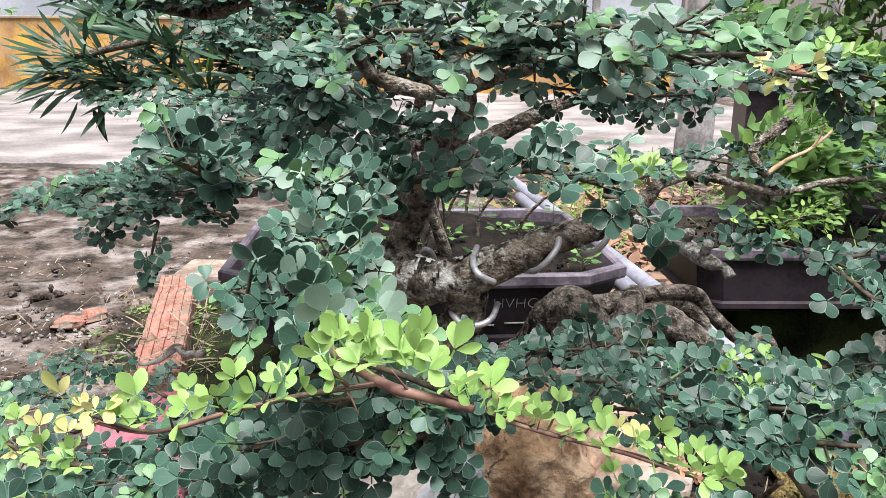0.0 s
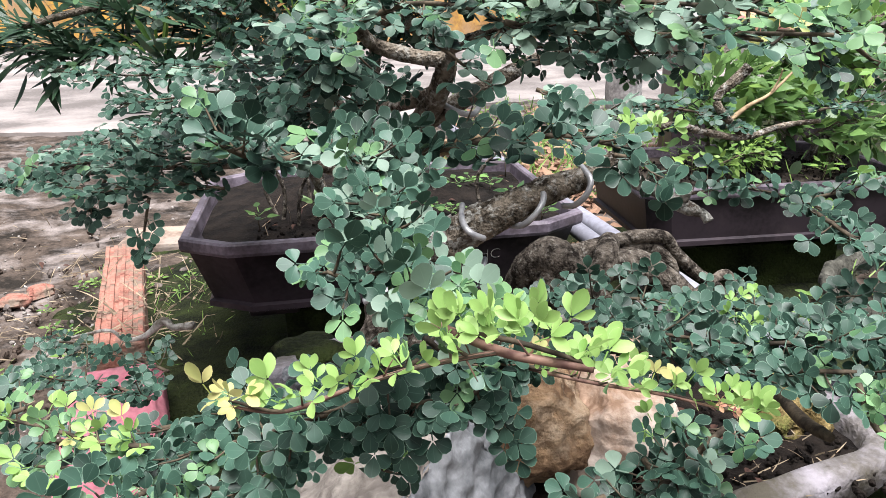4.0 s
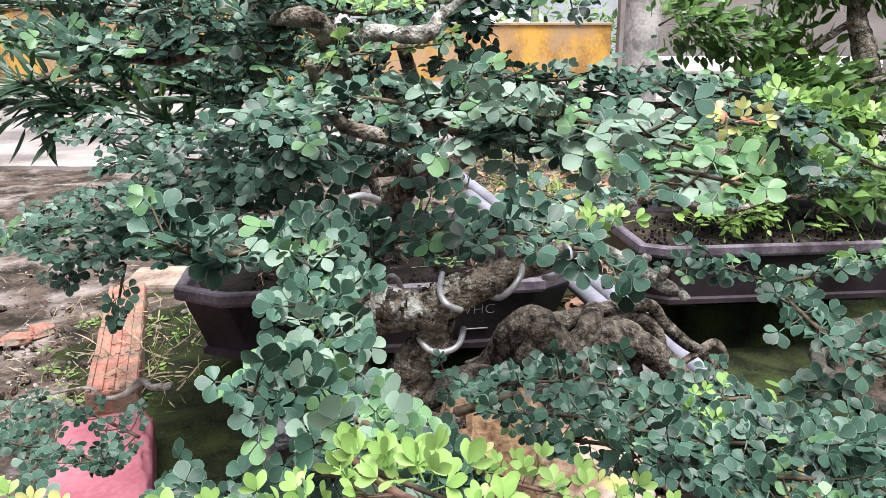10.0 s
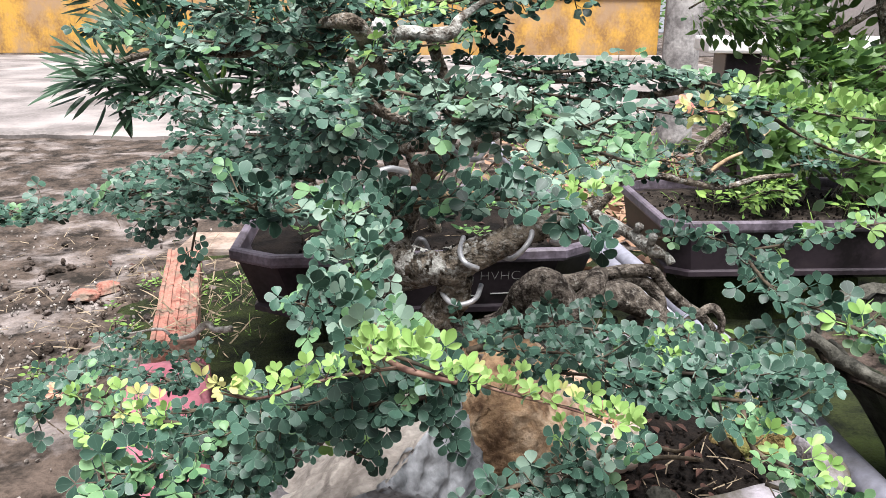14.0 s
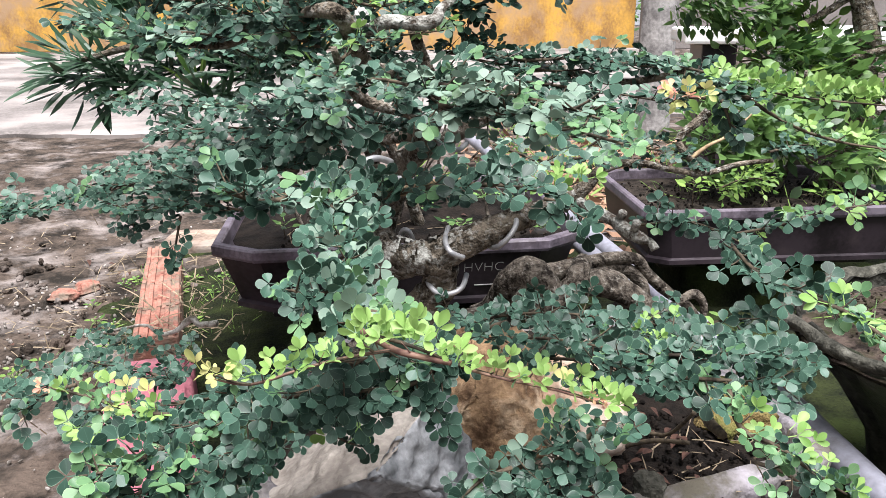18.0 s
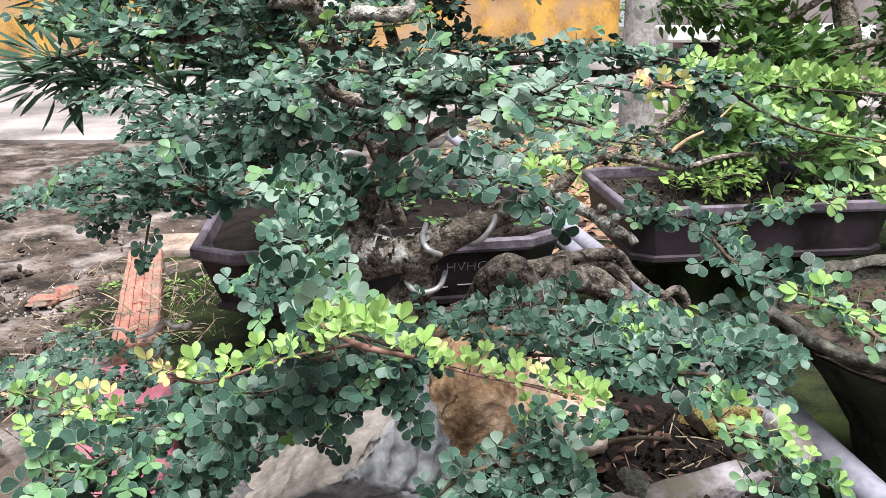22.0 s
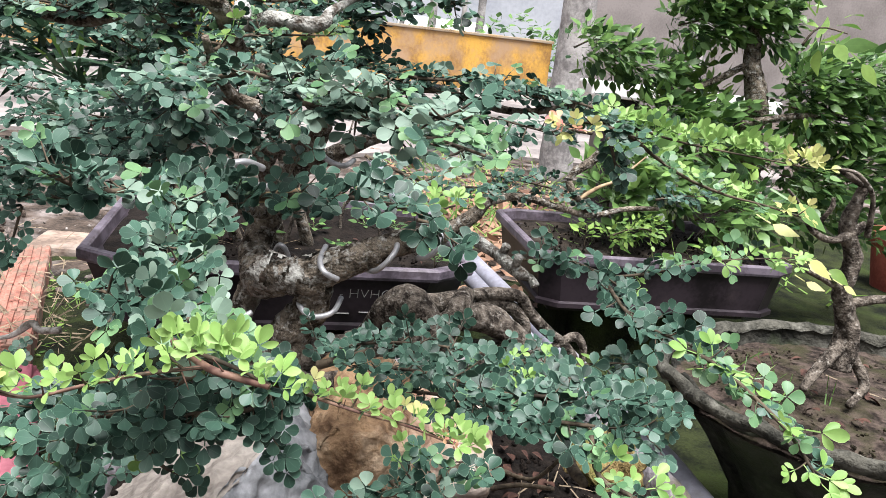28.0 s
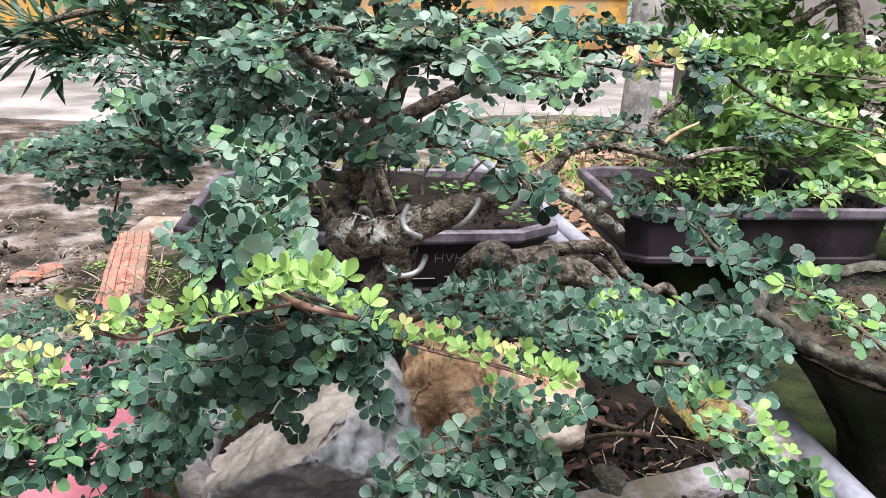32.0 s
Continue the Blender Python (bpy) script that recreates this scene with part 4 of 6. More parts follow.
limb("limb", [(0.022, 0.775, 0.472), (0.066, 0.772, 0.497), (0.119, 0.776, 0.519), (0.175, 0.79, 0.533), (0.207, 0.8, 0.553), (0.228, 0.81, 0.571), (0.271, 0.83, 0.575), (0.328, 0.85, 0.561), (0.37, 0.855, 0.554), (0.419, 0.86, 0.565), (0.462, 0.86, 0.569)],
     [0.027, 0.023, 0.0195, 0.0155, 0.0115, 0.0078, 0.006, 0.0055, 0.005, 0.0042, 0.0034], sides=24, steps=16, label="grey limb wound with wire")
limb("limb", [(0.195, 0.79, 0.535), (0.227, 0.75, 0.524), (0.243, 0.71, 0.518), (0.261, 0.7, 0.511)], [0.011, 0.009, 0.0082, 0.0095, 0.0085, 0.004], M["barkpale"], label="pale cut stub")
for pts in ([(0.243, 0.712, 0.518), (0.243, 0.705, 0.527), (0.243, 0.7, 0.535)], [(0.258, 0.702, 0.513), (0.262, 0.697, 0.509), (0.264, 0.694, 0.505)], [(0.232, 0.742, 0.523), (0.234, 0.735, 0.531), (0.235, 0.73, 0.538)]):
    limb("stub", pts, [0.0062, 0.006, 0.0066], M["barkpale"], 12, 0.12, 5, "short cut stub")
limb("limb", [(0.37, 0.855, 0.554), (0.336, 0.86, 0.595), (0.362, 0.87, 0.618), (0.375, 0.87, 0.632)], [0.006, 0.006, 0.008, 0.008])
limb("limb", [(-0.02, 0.88, 0.572), (0.024, 0.87, 0.592), (0.068, 0.86, 0.618), (0.106, 0.86, 0.637), (0.14, 0.87, 0.65), (0.179, 0.86, 0.662), (0.211, 0.8, 0.679)], [0.017, 0.0145, 0.0125, 0.0112, 0.008, 0.005, 0.004])
limb("limb", [(0.015, 0.84, 0.617), (-0.048, 0.95, 0.586), (-0.104, 0.97, 0.584), (-0.153, 0.95, 0.607)], [0.012, 0.009, 0.007, 0.004])
limb("limb", [(0.006, 0.62, 0.668), (-0.025, 0.63, 0.673), (-0.05, 0.62, 0.684), (-0.061, 0.6, 0.706), (-0.067, 0.58, 0.73)], [0.009, 0.007, 0.006, 0.004], M["bark"])
limb("limb", [(-0.1, 0.62, 0.758), (-0.085, 0.61, 0.761), (-0.07, 0.605, 0.761), (-0.06, 0.61, 0.753), (-0.056, 0.63, 0.739), (-0.045, 0.70, 0.705), (-0.01, 0.78, 0.69), (0.018, 0.82, 0.668)], [0.005, 0.008, 0.0098, 0.0102, 0.010, 0.0095, 0.0095, 0.0095])
limb("limb", [(-0.1, 0.655, 0.793), (-0.12, 0.67, 0.766), (-0.17, 0.69, 0.738), (-0.199, 0.69, 0.73), (-0.234, 0.665, 0.736), (-0.291, 0.69, 0.744), (-0.347, 0.72, 0.75)], [0.0115, 0.011, 0.0098, 0.0078, 0.0055, 0.0035, 0.002])
limb("limb", [(-0.037, 0.9, 0.512), (-0.09, 0.8, 0.545), (-0.145, 0.76, 0.572), (-0.195, 0.77, 0.562), (-0.268, 0.79, 0.558), (-0.353, 0.82, 0.549), (-0.435, 0.83, 0.536)], [0.011, 0.008, 0.006, 0.0045, 0.0035, 0.002])
limb("limb", [(0.026, 0.82, 0.663), (0.081, 0.8, 0.683), (0.146, 0.76, 0.698), (0.21, 0.69, 0.688), (0.258, 0.63, 0.703)], [0.010, 0.008, 0.006, 0.005, 0.004])
limb("limb", [(-0.058, 0.66, 0.738), (-0.037, 0.66, 0.745), (-0.022, 0.655, 0.75), (0.005, 0.65, 0.748), (0.022, 0.65, 0.751), (0.029, 0.66, 0.762), (0.053, 0.68, 0.778), (0.075, 0.68, 0.783), (0.096, 0.68, 0.786)], [0.008, 0.0088, 0.0092, 0.009, 0.0082, 0.006, 0.004, 0.003, 0.002], M["barkpale"], label="limb grown over with grey-green lichen")
# a dead, bleached twig low on the left
limb("dead_twig", [(-0.472, 0.86, 0.337), (-0.421, 0.86, 0.346), (-0.37, 0.85, 0.358), (-0.353, 0.85, 0.345), (-0.328, 0.845, 0.351), (-0.303, 0.84, 0.37), (-0.291, 0.835, 0.364), (-0.267, 0.83, 0.367)], [0.0012, 0.0018, 0.0026, 0.003, 0.004, 0.0058, 0.0046, 0.005], M["deadwood"], 12, 0.3, 8, "bleached dead twig")
cut = rock((0.007, 0.007, 0.011), 4, 3, 0.3)
cut.transform(Matrix.Translation(local(tree, (-0.046, 0.632, 0.752))))
part("sealed_cut", cut, M["paste"], tree, "cut sealed with white paste")

# surface roots: a knotted clump that spills to the right
for pts, rad in (
    ([(0.076, 0.86, 0.342), (0.104, 0.86, 0.369), (0.127, 0.85, 0.405), (0.146, 0.845, 0.418), (0.164, 0.83, 0.403), (0.19, 0.82, 0.381), (0.209, 0.815, 0.372)], [0.016, 0.022, 0.028, 0.031, 0.029, 0.02, 0.01]),
    ([(0.133, 0.835, 0.398), (0.155, 0.82, 0.388), (0.179, 0.815, 0.375)], [0.024, 0.024, 0.014]),
    ([(0.148, 0.88, 0.398), (0.172, 0.88, 0.409), (0.198, 0.885, 0.414), (0.229, 0.89, 0.421)], [0.016, 0.016, 0.014, 0.012]),
    ([(0.226, 0.88, 0.428), (0.212, 0.845, 0.422), (0.202, 0.83, 0.404), (0.192, 0.825, 0.387)], [0.013, 0.016, 0.0165, 0.012]),
    ([(0.187, 0.86, 0.382), (0.21, 0.855, 0.401), (0.244, 0.86, 0.402), (0.281, 0.87, 0.386), (0.316, 0.88, 0.358), (0.343, 0.88, 0.331), (0.377, 0.875, 0.302), (0.398, 0.87, 0.29)], [0.012, 0.018, 0.0195, 0.019, 0.019, 0.018, 0.016, 0.012]),
    ([(0.229, 0.885, 0.403), (0.259, 0.895, 0.402), (0.283, 0.9, 0.391), (0.302, 0.9, 0.37)], [0.01, 0.0115, 0.0115, 0.008]),
    ([(0.234, 0.9, 0.412), (0.27, 0.915, 0.408), (0.302, 0.925, 0.397), (0.322, 0.925, 0.377), (0.329, 0.92, 0.358)], [0.009, 0.0095, 0.0105, 0.0105, 0.007]),
    ([(0.212, 0.89, 0.412), (0.239, 0.9, 0.42), (0.278, 0.915, 0.42), (0.312, 0.925, 0.414), (0.331, 0.93, 0.39), (0.365, 0.94, 0.358), (0.396, 0.95, 0.336), (0.418, 0.95, 0.308), (0.425, 0.945, 0.274)], [0.01, 0.01, 0.01, 0.009, 0.0095, 0.009, 0.008, 0.007, 0.005]),
    ([(0.353, 0.93, 0.326), (0.385, 0.945, 0.338), (0.413, 0.955, 0.347), (0.429, 0.955, 0.328), (0.426, 0.95, 0.297), (0.422, 0.945, 0.279)], [0.004, 0.006, 0.008, 0.006, 0.005, 0.004]),
    ([(0.073, 0.88, 0.353), (0.106, 0.875, 0.366), (0.137, 0.86, 0.378)], [0.012, 0.014, 0.016]),
    ([(0.009, 0.8, 0.36), (0.045, 0.82, 0.363), (0.086, 0.84, 0.361), (0.132, 0.84, 0.354)], [0.024, 0.02, 0.018, 0.018]),
    ([(0.241, 0.87, 0.363), (0.251, 0.87, 0.34), (0.253, 0.865, 0.319)], [0.012, 0.01, 0.01]),
    ([(0.277, 0.88, 0.363), (0.284, 0.88, 0.339), (0.28, 0.875, 0.313)], [0.012, 0.009, 0.009]),
    ([(0.347, 0.885, 0.331), (0.376, 0.89, 0.319), (0.396, 0.89, 0.299)], [0.012, 0.012, 0.009]),
    ([(-0.021, 0.78, 0.362), (0.022, 0.77, 0.339), (0.063, 0.74, 0.362)], [0.022, 0.017, 0.012]),
    ([(-0.057, 0.82, 0.398), (-0.06, 0.8, 0.366), (-0.085, 0.79, 0.343)], [0.018, 0.016, 0.012]),
):
    limb("root", pts, [1.2 * q for q in rad], M["root"], 30, 0.07, 16)

skin = bmesh.new()
tube(skin, [local(tree, q) for q in ((-0.043, 0.785, 0.473), (-0.025, 0.78, 0.476), (0.002, 0.775, 0.474), (0.034, 0.772, 0.482), (0.063, 0.774, 0.496))], [0.020, 0.0222, 0.0225, 0.0205, 0.018], 34, 16, 0.15, False)
bare = [f for f in skin.faces if noise.noise(f.calc_center_median() * 62) + 0.5 * noise.noise(f.calc_center_median() * 190) < 0.02]
bmesh.ops.delete(skin, geom=bare, context="FACES")
part("bark_patch", skin, M["barkpale"], tree, "patches of pale lichen bark")

# loose thin roots and a low bare limb on the soil
for pts, rad in (
    ([(0.239, 0.66, 0.278), (0.264, 0.64, 0.296), (0.287, 0.6, 0.318)], [0.004, 0.0035, 0.003]),
    ([(0.252, 0.7, 0.279), (0.283, 0.66, 0.291), (0.298, 0.62, 0.343)], [0.004, 0.003, 0.003]),
    ([(0.268, 0.55, 0.402), (0.264, 0.5, 0.404), (0.26, 0.46, 0.415)], [0.007, 0.007, 0.005]),
    ([(0.04, 0.62, 0.435), (0.067, 0.6, 0.453), (0.087, 0.58, 0.47)], [0.006, 0.005, 0.004]),
):
    limb("root", pts, rad, M["twig"], 7, 0.15)


for pts in ([(0.038, 0.80, 0.503), (0.033, 0.755, 0.499), (0.039, 0.738, 0.491), (0.054, 0.744, 0.482)],
            [(0.118, 0.80, 0.527), (0.117, 0.758, 0.52), (0.108, 0.744, 0.508), (0.095, 0.75, 0.493), (0.087, 0.78, 0.484)],
            [(0.16, 0.80, 0.546), (0.167, 0.768, 0.535), (0.163, 0.760, 0.521), (0.152, 0.766, 0.507), (0.146, 0.79, 0.50)],
            [(0.011, 0.795, 0.444), (0.013, 0.77, 0.44), (0.024, 0.757, 0.433), (0.04, 0.753, 0.434), (0.053, 0.76, 0.439), (0.06, 0.785, 0.446)],
            [(-0.051, 0.6, 0.63), (-0.041, 0.6, 0.618), (-0.027, 0.62, 0.606), (-0.015, 0.64, 0.601)], [(-0.055, 0.61, 0.622), (-0.037, 0.62, 0.626), (-0.023, 0.64, 0.618)],
            [(0.025, 0.86, 0.602), (0.035, 0.82, 0.6), (0.052, 0.82, 0.596), (0.064, 0.86, 0.597)], [(-0.025, 0.86, 0.472), (-0.018, 0.84, 0.489), (-0.01, 0.84, 0.484), (-0.003, 0.85, 0.46)],
            [(-0.071, 0.74, 0.422), (-0.053, 0.74, 0.428), (-0.038, 0.75, 0.435)], [(0.001, 0.72, 0.384), (0.018, 0.72, 0.361)], [(-0.053, 0.72, 0.394), (-0.045, 0.72, 0.375), (-0.049, 0.73, 0.36)],
            [(-0.184, 0.8, 0.607), (-0.166, 0.79, 0.597), (-0.151, 0.8, 0.589)]):
    bm = bmesh.new()
    tube(bm, [local(tree, q) for q in pts], [0.0033, 0.0033], 10, 6)
    part("wire", bm, M["wire"], tree, "dull aluminium training wire")

# ---- its leaves: shoots in bright new leaf first, which stand nearest ----
c = Crown(tree, CLOVER, 21, fresh=FRESH)
c.thicken = 1.4
# bright new shoots, nearest of all
c.bough([(-0.007, 0.25, 0.601), (-0.033, 0.262, 0.591), (-0.056, 0.26, 0.586), (-0.081, 0.254, 0.581), (-0.098, 0.248, 0.59)], 10, 0.01, "young", (("mid", 0.1),), size=0.6, rise=1.0, single=True, thick=0.0012, tips="gold", face=0.7)
c.bough([(-0.023, 0.275, 0.598), (-0.004, 0.25, 0.605), (0.021, 0.236, 0.601)], 7, 0.011, "young", size=0.64, rise=1.0, single=True, thick=0.0014, face=0.7)
c.bough([(0.03, 0.4, 0.517), (0.054, 0.395, 0.511), (0.081, 0.38, 0.51), (0.105, 0.365, 0.512), (0.119, 0.345, 0.515)], 10, 0.01, "young", (("gold", 0.15), ("mid", 0.1)), size=0.7, rise=0.9, single=True, thick=0.0013, tips="tip", face=0.7)
c.bough([(0.12, 0.345, 0.515), (0.126, 0.34, 0.516)], 2, 0.006, "young", size=0.8, single=True, rise=0.4, face=0.7)
c.bough([(-0.181, 0.4, 0.48), (-0.209, 0.4, 0.485), (-0.247, 0.418, 0.487), (-0.281, 0.43, 0.489)], 8, 0.014, "young", (("mid", 0.3), ("gold", 0.15)), size=0.72, rise=0.7, single=True, tips="tip", face=0.7)
c.bough([(-0.188, 0.395, 0.474), (-0.221, 0.4, 0.469), (-0.25, 0.41, 0.466)], 6, 0.014, "young", (("mid", 0.5),), size=0.74, rise=0.4, single=True)
# the shoot of round leaves that hangs forward in the middle
# its pale share paints the sky's reflection on upturned leaves
c.bough([(-0.059, 0.43, 0.631), (-0.047, 0.402, 0.616), (-0.04, 0.36, 0.607), (-0.038, 0.322, 0.601), (-0.024, 0.29, 0.595)], 33, 0.026, "mature", (("pale", 0.25), ("mid", 0.12)), size=0.84, single=True, thick=0.002, face=1.1, flat=0.9, rise=0.15)
c.bough([(-0.042, 0.325, 0.605), (-0.058, 0.318, 0.604), (-0.069, 0.316, 0.609)], 6, 0.018, "mature", (("mid", 0.1),), size=0.76, single=True, face=1.1, flat=0.8)
c.bough([(-0.035, 0.31, 0.602), (-0.018, 0.295, 0.602), (-0.008, 0.28, 0.602)], 5, 0.016, "mid", (("young", 0.5),), size=0.66, single=True, face=1.0)
# dark leaves below the bright shoots
c.bough([(-0.031, 0.36, 0.544), (-0.071, 0.37, 0.514), (-0.118, 0.385, 0.492), (-0.164, 0.4, 0.473)], 19, 0.03, "mature", (("mid", 0.05),), size=0.95, single=True, face=1.0, flat=1.0, rise=-0.3)
c.bough([(0.022, 0.4, 0.519), (-0.002, 0.385, 0.509), (-0.034, 0.38, 0.508), (-0.066, 0.385, 0.493)], 18, 0.026, "mature", (), size=0.98, single=True, face=1.0, flat=1.0, rise=-0.6)
c.bough([(0.008, 0.39, 0.524), (0.01, 0.388, 0.503), (0.019, 0.386, 0.481)], 3, 0.01, "mature", (), size=0.95, single=True, face=1.2, flat=1.0, rise=-0.8)
c.bough([(-0.099, 0.385, 0.485), (-0.123, 0.38, 0.466), (-0.146, 0.37, 0.45), (-0.158, 0.365, 0.43)], 12, 0.03, "mature", (("mid", 0.05),), size=0.95, single=True, face=1.0, flat=1.0, rise=-0.3)
c.bough([(-0.069, 0.4, 0.475), (-0.059, 0.41, 0.452), (-0.047, 0.416, 0.441)], 3, 0.01, "mature", (("young", 0.35),), size=0.88, single=True, face=1.2, flat=1.0, rise=-0.5)
c.bough([(-0.162, 0.39, 0.465), (-0.182, 0.37, 0.469), (-0.196, 0.345, 0.472), (-0.212, 0.34, 0.472)], 13, 0.024, "mid", (("mature", 0.45),), size=0.95, single=True, face=0.9, flat=0.8)
c.bough([(-0.169, 0.37, 0.455), (-0.185, 0.35, 0.451), (-0.204, 0.34, 0.45)], 7, 0.025, "mature", (("mid", 0.3),), size=1.03, face=0.9, flat=0.8)
c.bough([(-0.13, 0.42, 0.489), (-0.172, 0.43, 0.475), (-0.22, 0.44, 0.465), (-0.279, 0.46, 0.45)], 12, 0.03, "mature", (), size=0.88, face=0.8, flat=0.9, rise=-0.2)
c.bough([(-0.254, 0.62, 0.39), (-0.306, 0.64, 0.4), (-0.369, 0.66, 0.391), (-0.433, 0.66, 0.372)], 16, 0.035, "mature", (), size=0.84, face=0.8, flat=0.7)
c.bough([(-0.261, 0.7, 0.376), (-0.332, 0.74, 0.387), (-0.386, 0.76, 0.387)], 9, 0.03, "mature", (), size=0.82, face=0.8, flat=0.7)
c.bough([(-0.296, 0.5, 0.454), (-0.326, 0.5, 0.444), (-0.353, 0.5, 0.428)], 8, 0.03, "mature", (("mid", 0.2),), size=0.88, face=0.8, flat=0.9)
c.bough([(0.044, 0.42, 0.504), (0.018, 0.41, 0.505), (-0.011, 0.4, 0.506)], 7, 0.022, "mature", (), size=0.95, face=1.0, flat=1.0, rise=-0.4)
c.bough([(-0.027, 0.37, 0.551), (-0.01, 0.385, 0.531), (0.014, 0.39, 0.524)], 9, 0.024, "mature", (("mid", 0.1),), size=0.95, face=1.0, flat=1.0, rise=-0.2)
c.bough([(-0.051, 0.4, 0.516), (-0.078, 0.41, 0.498), (-0.109, 0.42, 0.488)], 8, 0.026, "mature", (), size=0.95, face=1.0, flat=1.0, rise=-0.2)
c.bough([(-0.194, 0.52, 0.367), (-0.16, 0.52, 0.365), (-0.12, 0.51, 0.379)], 11, 0.028, "mature", (("mid", 0.05),), size=0.98, single=True, face=1.0, flat=1.0, rise=-0.3)
c.bough([(-0.201, 0.5, 0.341), (-0.174, 0.5, 0.355), (-0.145, 0.5, 0.363)], 8, 0.024, "mature", (("mid", 0.15),), size=0.93, face=1.0, flat=0.9)
# the sprig over the rocks
c.bough([(0.151, 0.39, 0.478), (0.121, 0.372, 0.469), (0.091, 0.36, 0.451), (0.067, 0.35, 0.436)], 13, 0.024, "mature", (("mid", 0.12), ("pale", 0.12)), size=0.91, face=1.0, flat=0.7, thick=0.0024)
c.bough([(0.093, 0.375, 0.468), (0.102, 0.366, 0.455), (0.112, 0.36, 0.441), (0.131, 0.355, 0.43)], 9, 0.024, "mature", (("mid", 0.08), ("pale", 0.1)), size=0.93, face=1.0, flat=0.7)
c.bough([(0.068, 0.362, 0.454), (0.048, 0.355, 0.451), (0.034, 0.35, 0.441)], 5, 0.017, "mature", (("pale", 0.1),), size=0.93, face=1.0, flat=0.7)
c.bough([(0.107, 0.385, 0.462), (0.105, 0.386, 0.47), (0.103, 0.387, 0.477)], 1, 0.006, "young", (), size=0.55, face=0.9)
# the pad over the tray
c.bough([(0.041, 0.66, 0.43), (0.085, 0.62, 0.46), (0.136, 0.58, 0.479), (0.196, 0.56, 0.48), (0.247, 0.55, 0.478)], 21, 0.034, "mature", (("mid", 0.05),), size=0.99, face=0.8, flat=0.45)
c.bough([(0.072, 0.6, 0.444), (0.119, 0.54, 0.471), (0.159, 0.49, 0.485), (0.196, 0.47, 0.486), (0.234, 0.46, 0.49)], 21, 0.034, "mature", (("mid", 0.05),), size=0.99, face=0.85, flat=0.5)
c.bough([(0.119, 0.54, 0.451), (0.157, 0.48, 0.476), (0.182, 0.45, 0.48), (0.206, 0.44, 0.476)], 15, 0.03, "mature", (("mid", 0.05),), size=0.99, face=0.9, flat=0.6)
c.bough([(0.233, 0.54, 0.48), (0.275, 0.53, 0.489), (0.296, 0.52, 0.496)], 6, 0.022, "mature", (("young", 0.2),), size=1.03, face=0.8, flat=0.5)
c.bough([(0.207, 0.46, 0.491), (0.244, 0.45, 0.495), (0.278, 0.455, 0.492), (0.313, 0.458, 0.485)], 13, 0.026, "mature", (("mid", 0.08),), size=0.99, face=0.9, flat=0.55)
c.bough([(0.211, 0.43, 0.486), (0.244, 0.424, 0.486), (0.274, 0.43, 0.48), (0.301, 0.44, 0.474)], 11, 0.024, "mature", (("mid", 0.06),), size=0.99, face=0.9, flat=0.6)
c.bough([(0.194, 0.5, 0.501), (0.199, 0.49, 0.495), (0.201, 0.47, 0.486)], 3, 0.008, "young", (), size=0.6, rise=0.8)
c.bough([(0.238, 0.41, 0.486), (0.241, 0.39, 0.465), (0.268, 0.382, 0.453), (0.291, 0.372, 0.437), (0.314, 0.365, 0.423)], 11, 0.017, "young", (("mid", 0.4), ("mature", 0.25)), size=0.8, face=0.9, rise=0.5, thick=0.0022)
c.bough([(0.253, 0.39, 0.436), (0.274, 0.38, 0.432), (0.29, 0.375, 0.421)], 5, 0.02, "mid", (("mature", 0.4),), size=0.85, face=0.9)
# the twig that crosses the middle
c.bough([(-0.02, 0.5, 0.618), (-0.053, 0.475, 0.627), (-0.084, 0.45, 0.631), (-0.108, 0.43, 0.633), (-0.124, 0.41, 0.645)], 17, 0.026, "mature", (("mid", 0.08), ("pale", 0.08)), size=1.03, face=0.7, flat=0.5, rise=0.35, thick=0.0032)
c.bough([(-0.037, 0.49, 0.619), (-0.002, 0.486, 0.626), (0.033, 0.475, 0.632), (0.068, 0.47, 0.633), (0.101, 0.49, 0.623)], 14, 0.024, "mature", (("pale", 0.12), ("mid", 0.05)), size=1.05, face=0.75, flat=0.5, rise=0.3, thick=0.003)
c.bough([(0.103, 0.5, 0.623), (0.12, 0.508, 0.621), (0.137, 0.512, 0.625)], 3, 0.01, "young", (), size=0.75, rise=0.9, thick=0.0016)
c.bough([(0.107, 0.5, 0.614), (0.127, 0.505, 0.608), (0.137, 0.505, 0.596)], 4, 0.014, "mature", (), size=1.13, face=1.0, flat=0.9, rise=-0.4)
c.bough([(-0.068, 0.46, 0.639), (-0.059, 0.45, 0.633), (-0.049, 0.43, 0.627)], 4, 0.018, "mature", (("mid", 0.1),), size=0.98, face=0.9, flat=0.8)
# the pads to the left, tier over tier
c.bough([(-0.185, 0.72, 0.575), (-0.255, 0.75, 0.576), (-0.336, 0.78, 0.567), (-0.419, 0.8, 0.549), (-0.495, 0.8, 0.534), (-0.536, 0.8, 0.53)], 38, 0.042, "mature", (("pale", 0.05), ("mid", 0.03)), size=0.98, face=0.28, flat=0.28)
c.bough([(-0.188, 0.7, 0.555), (-0.242, 0.72, 0.557), (-0.285, 0.72, 0.554), (-0.336, 0.74, 0.553)], 14, 0.036, "mature", (("mid", 0.06),), size=0.98, face=0.42, flat=0.4, rise=-0.2)
c.bough([(-0.258, 0.71, 0.547), (-0.264, 0.709, 0.525), (-0.269, 0.709, 0.506)], 3, 0.014, "mature", (), size=0.93, face=1.2, flat=1.0, rise=-0.7)
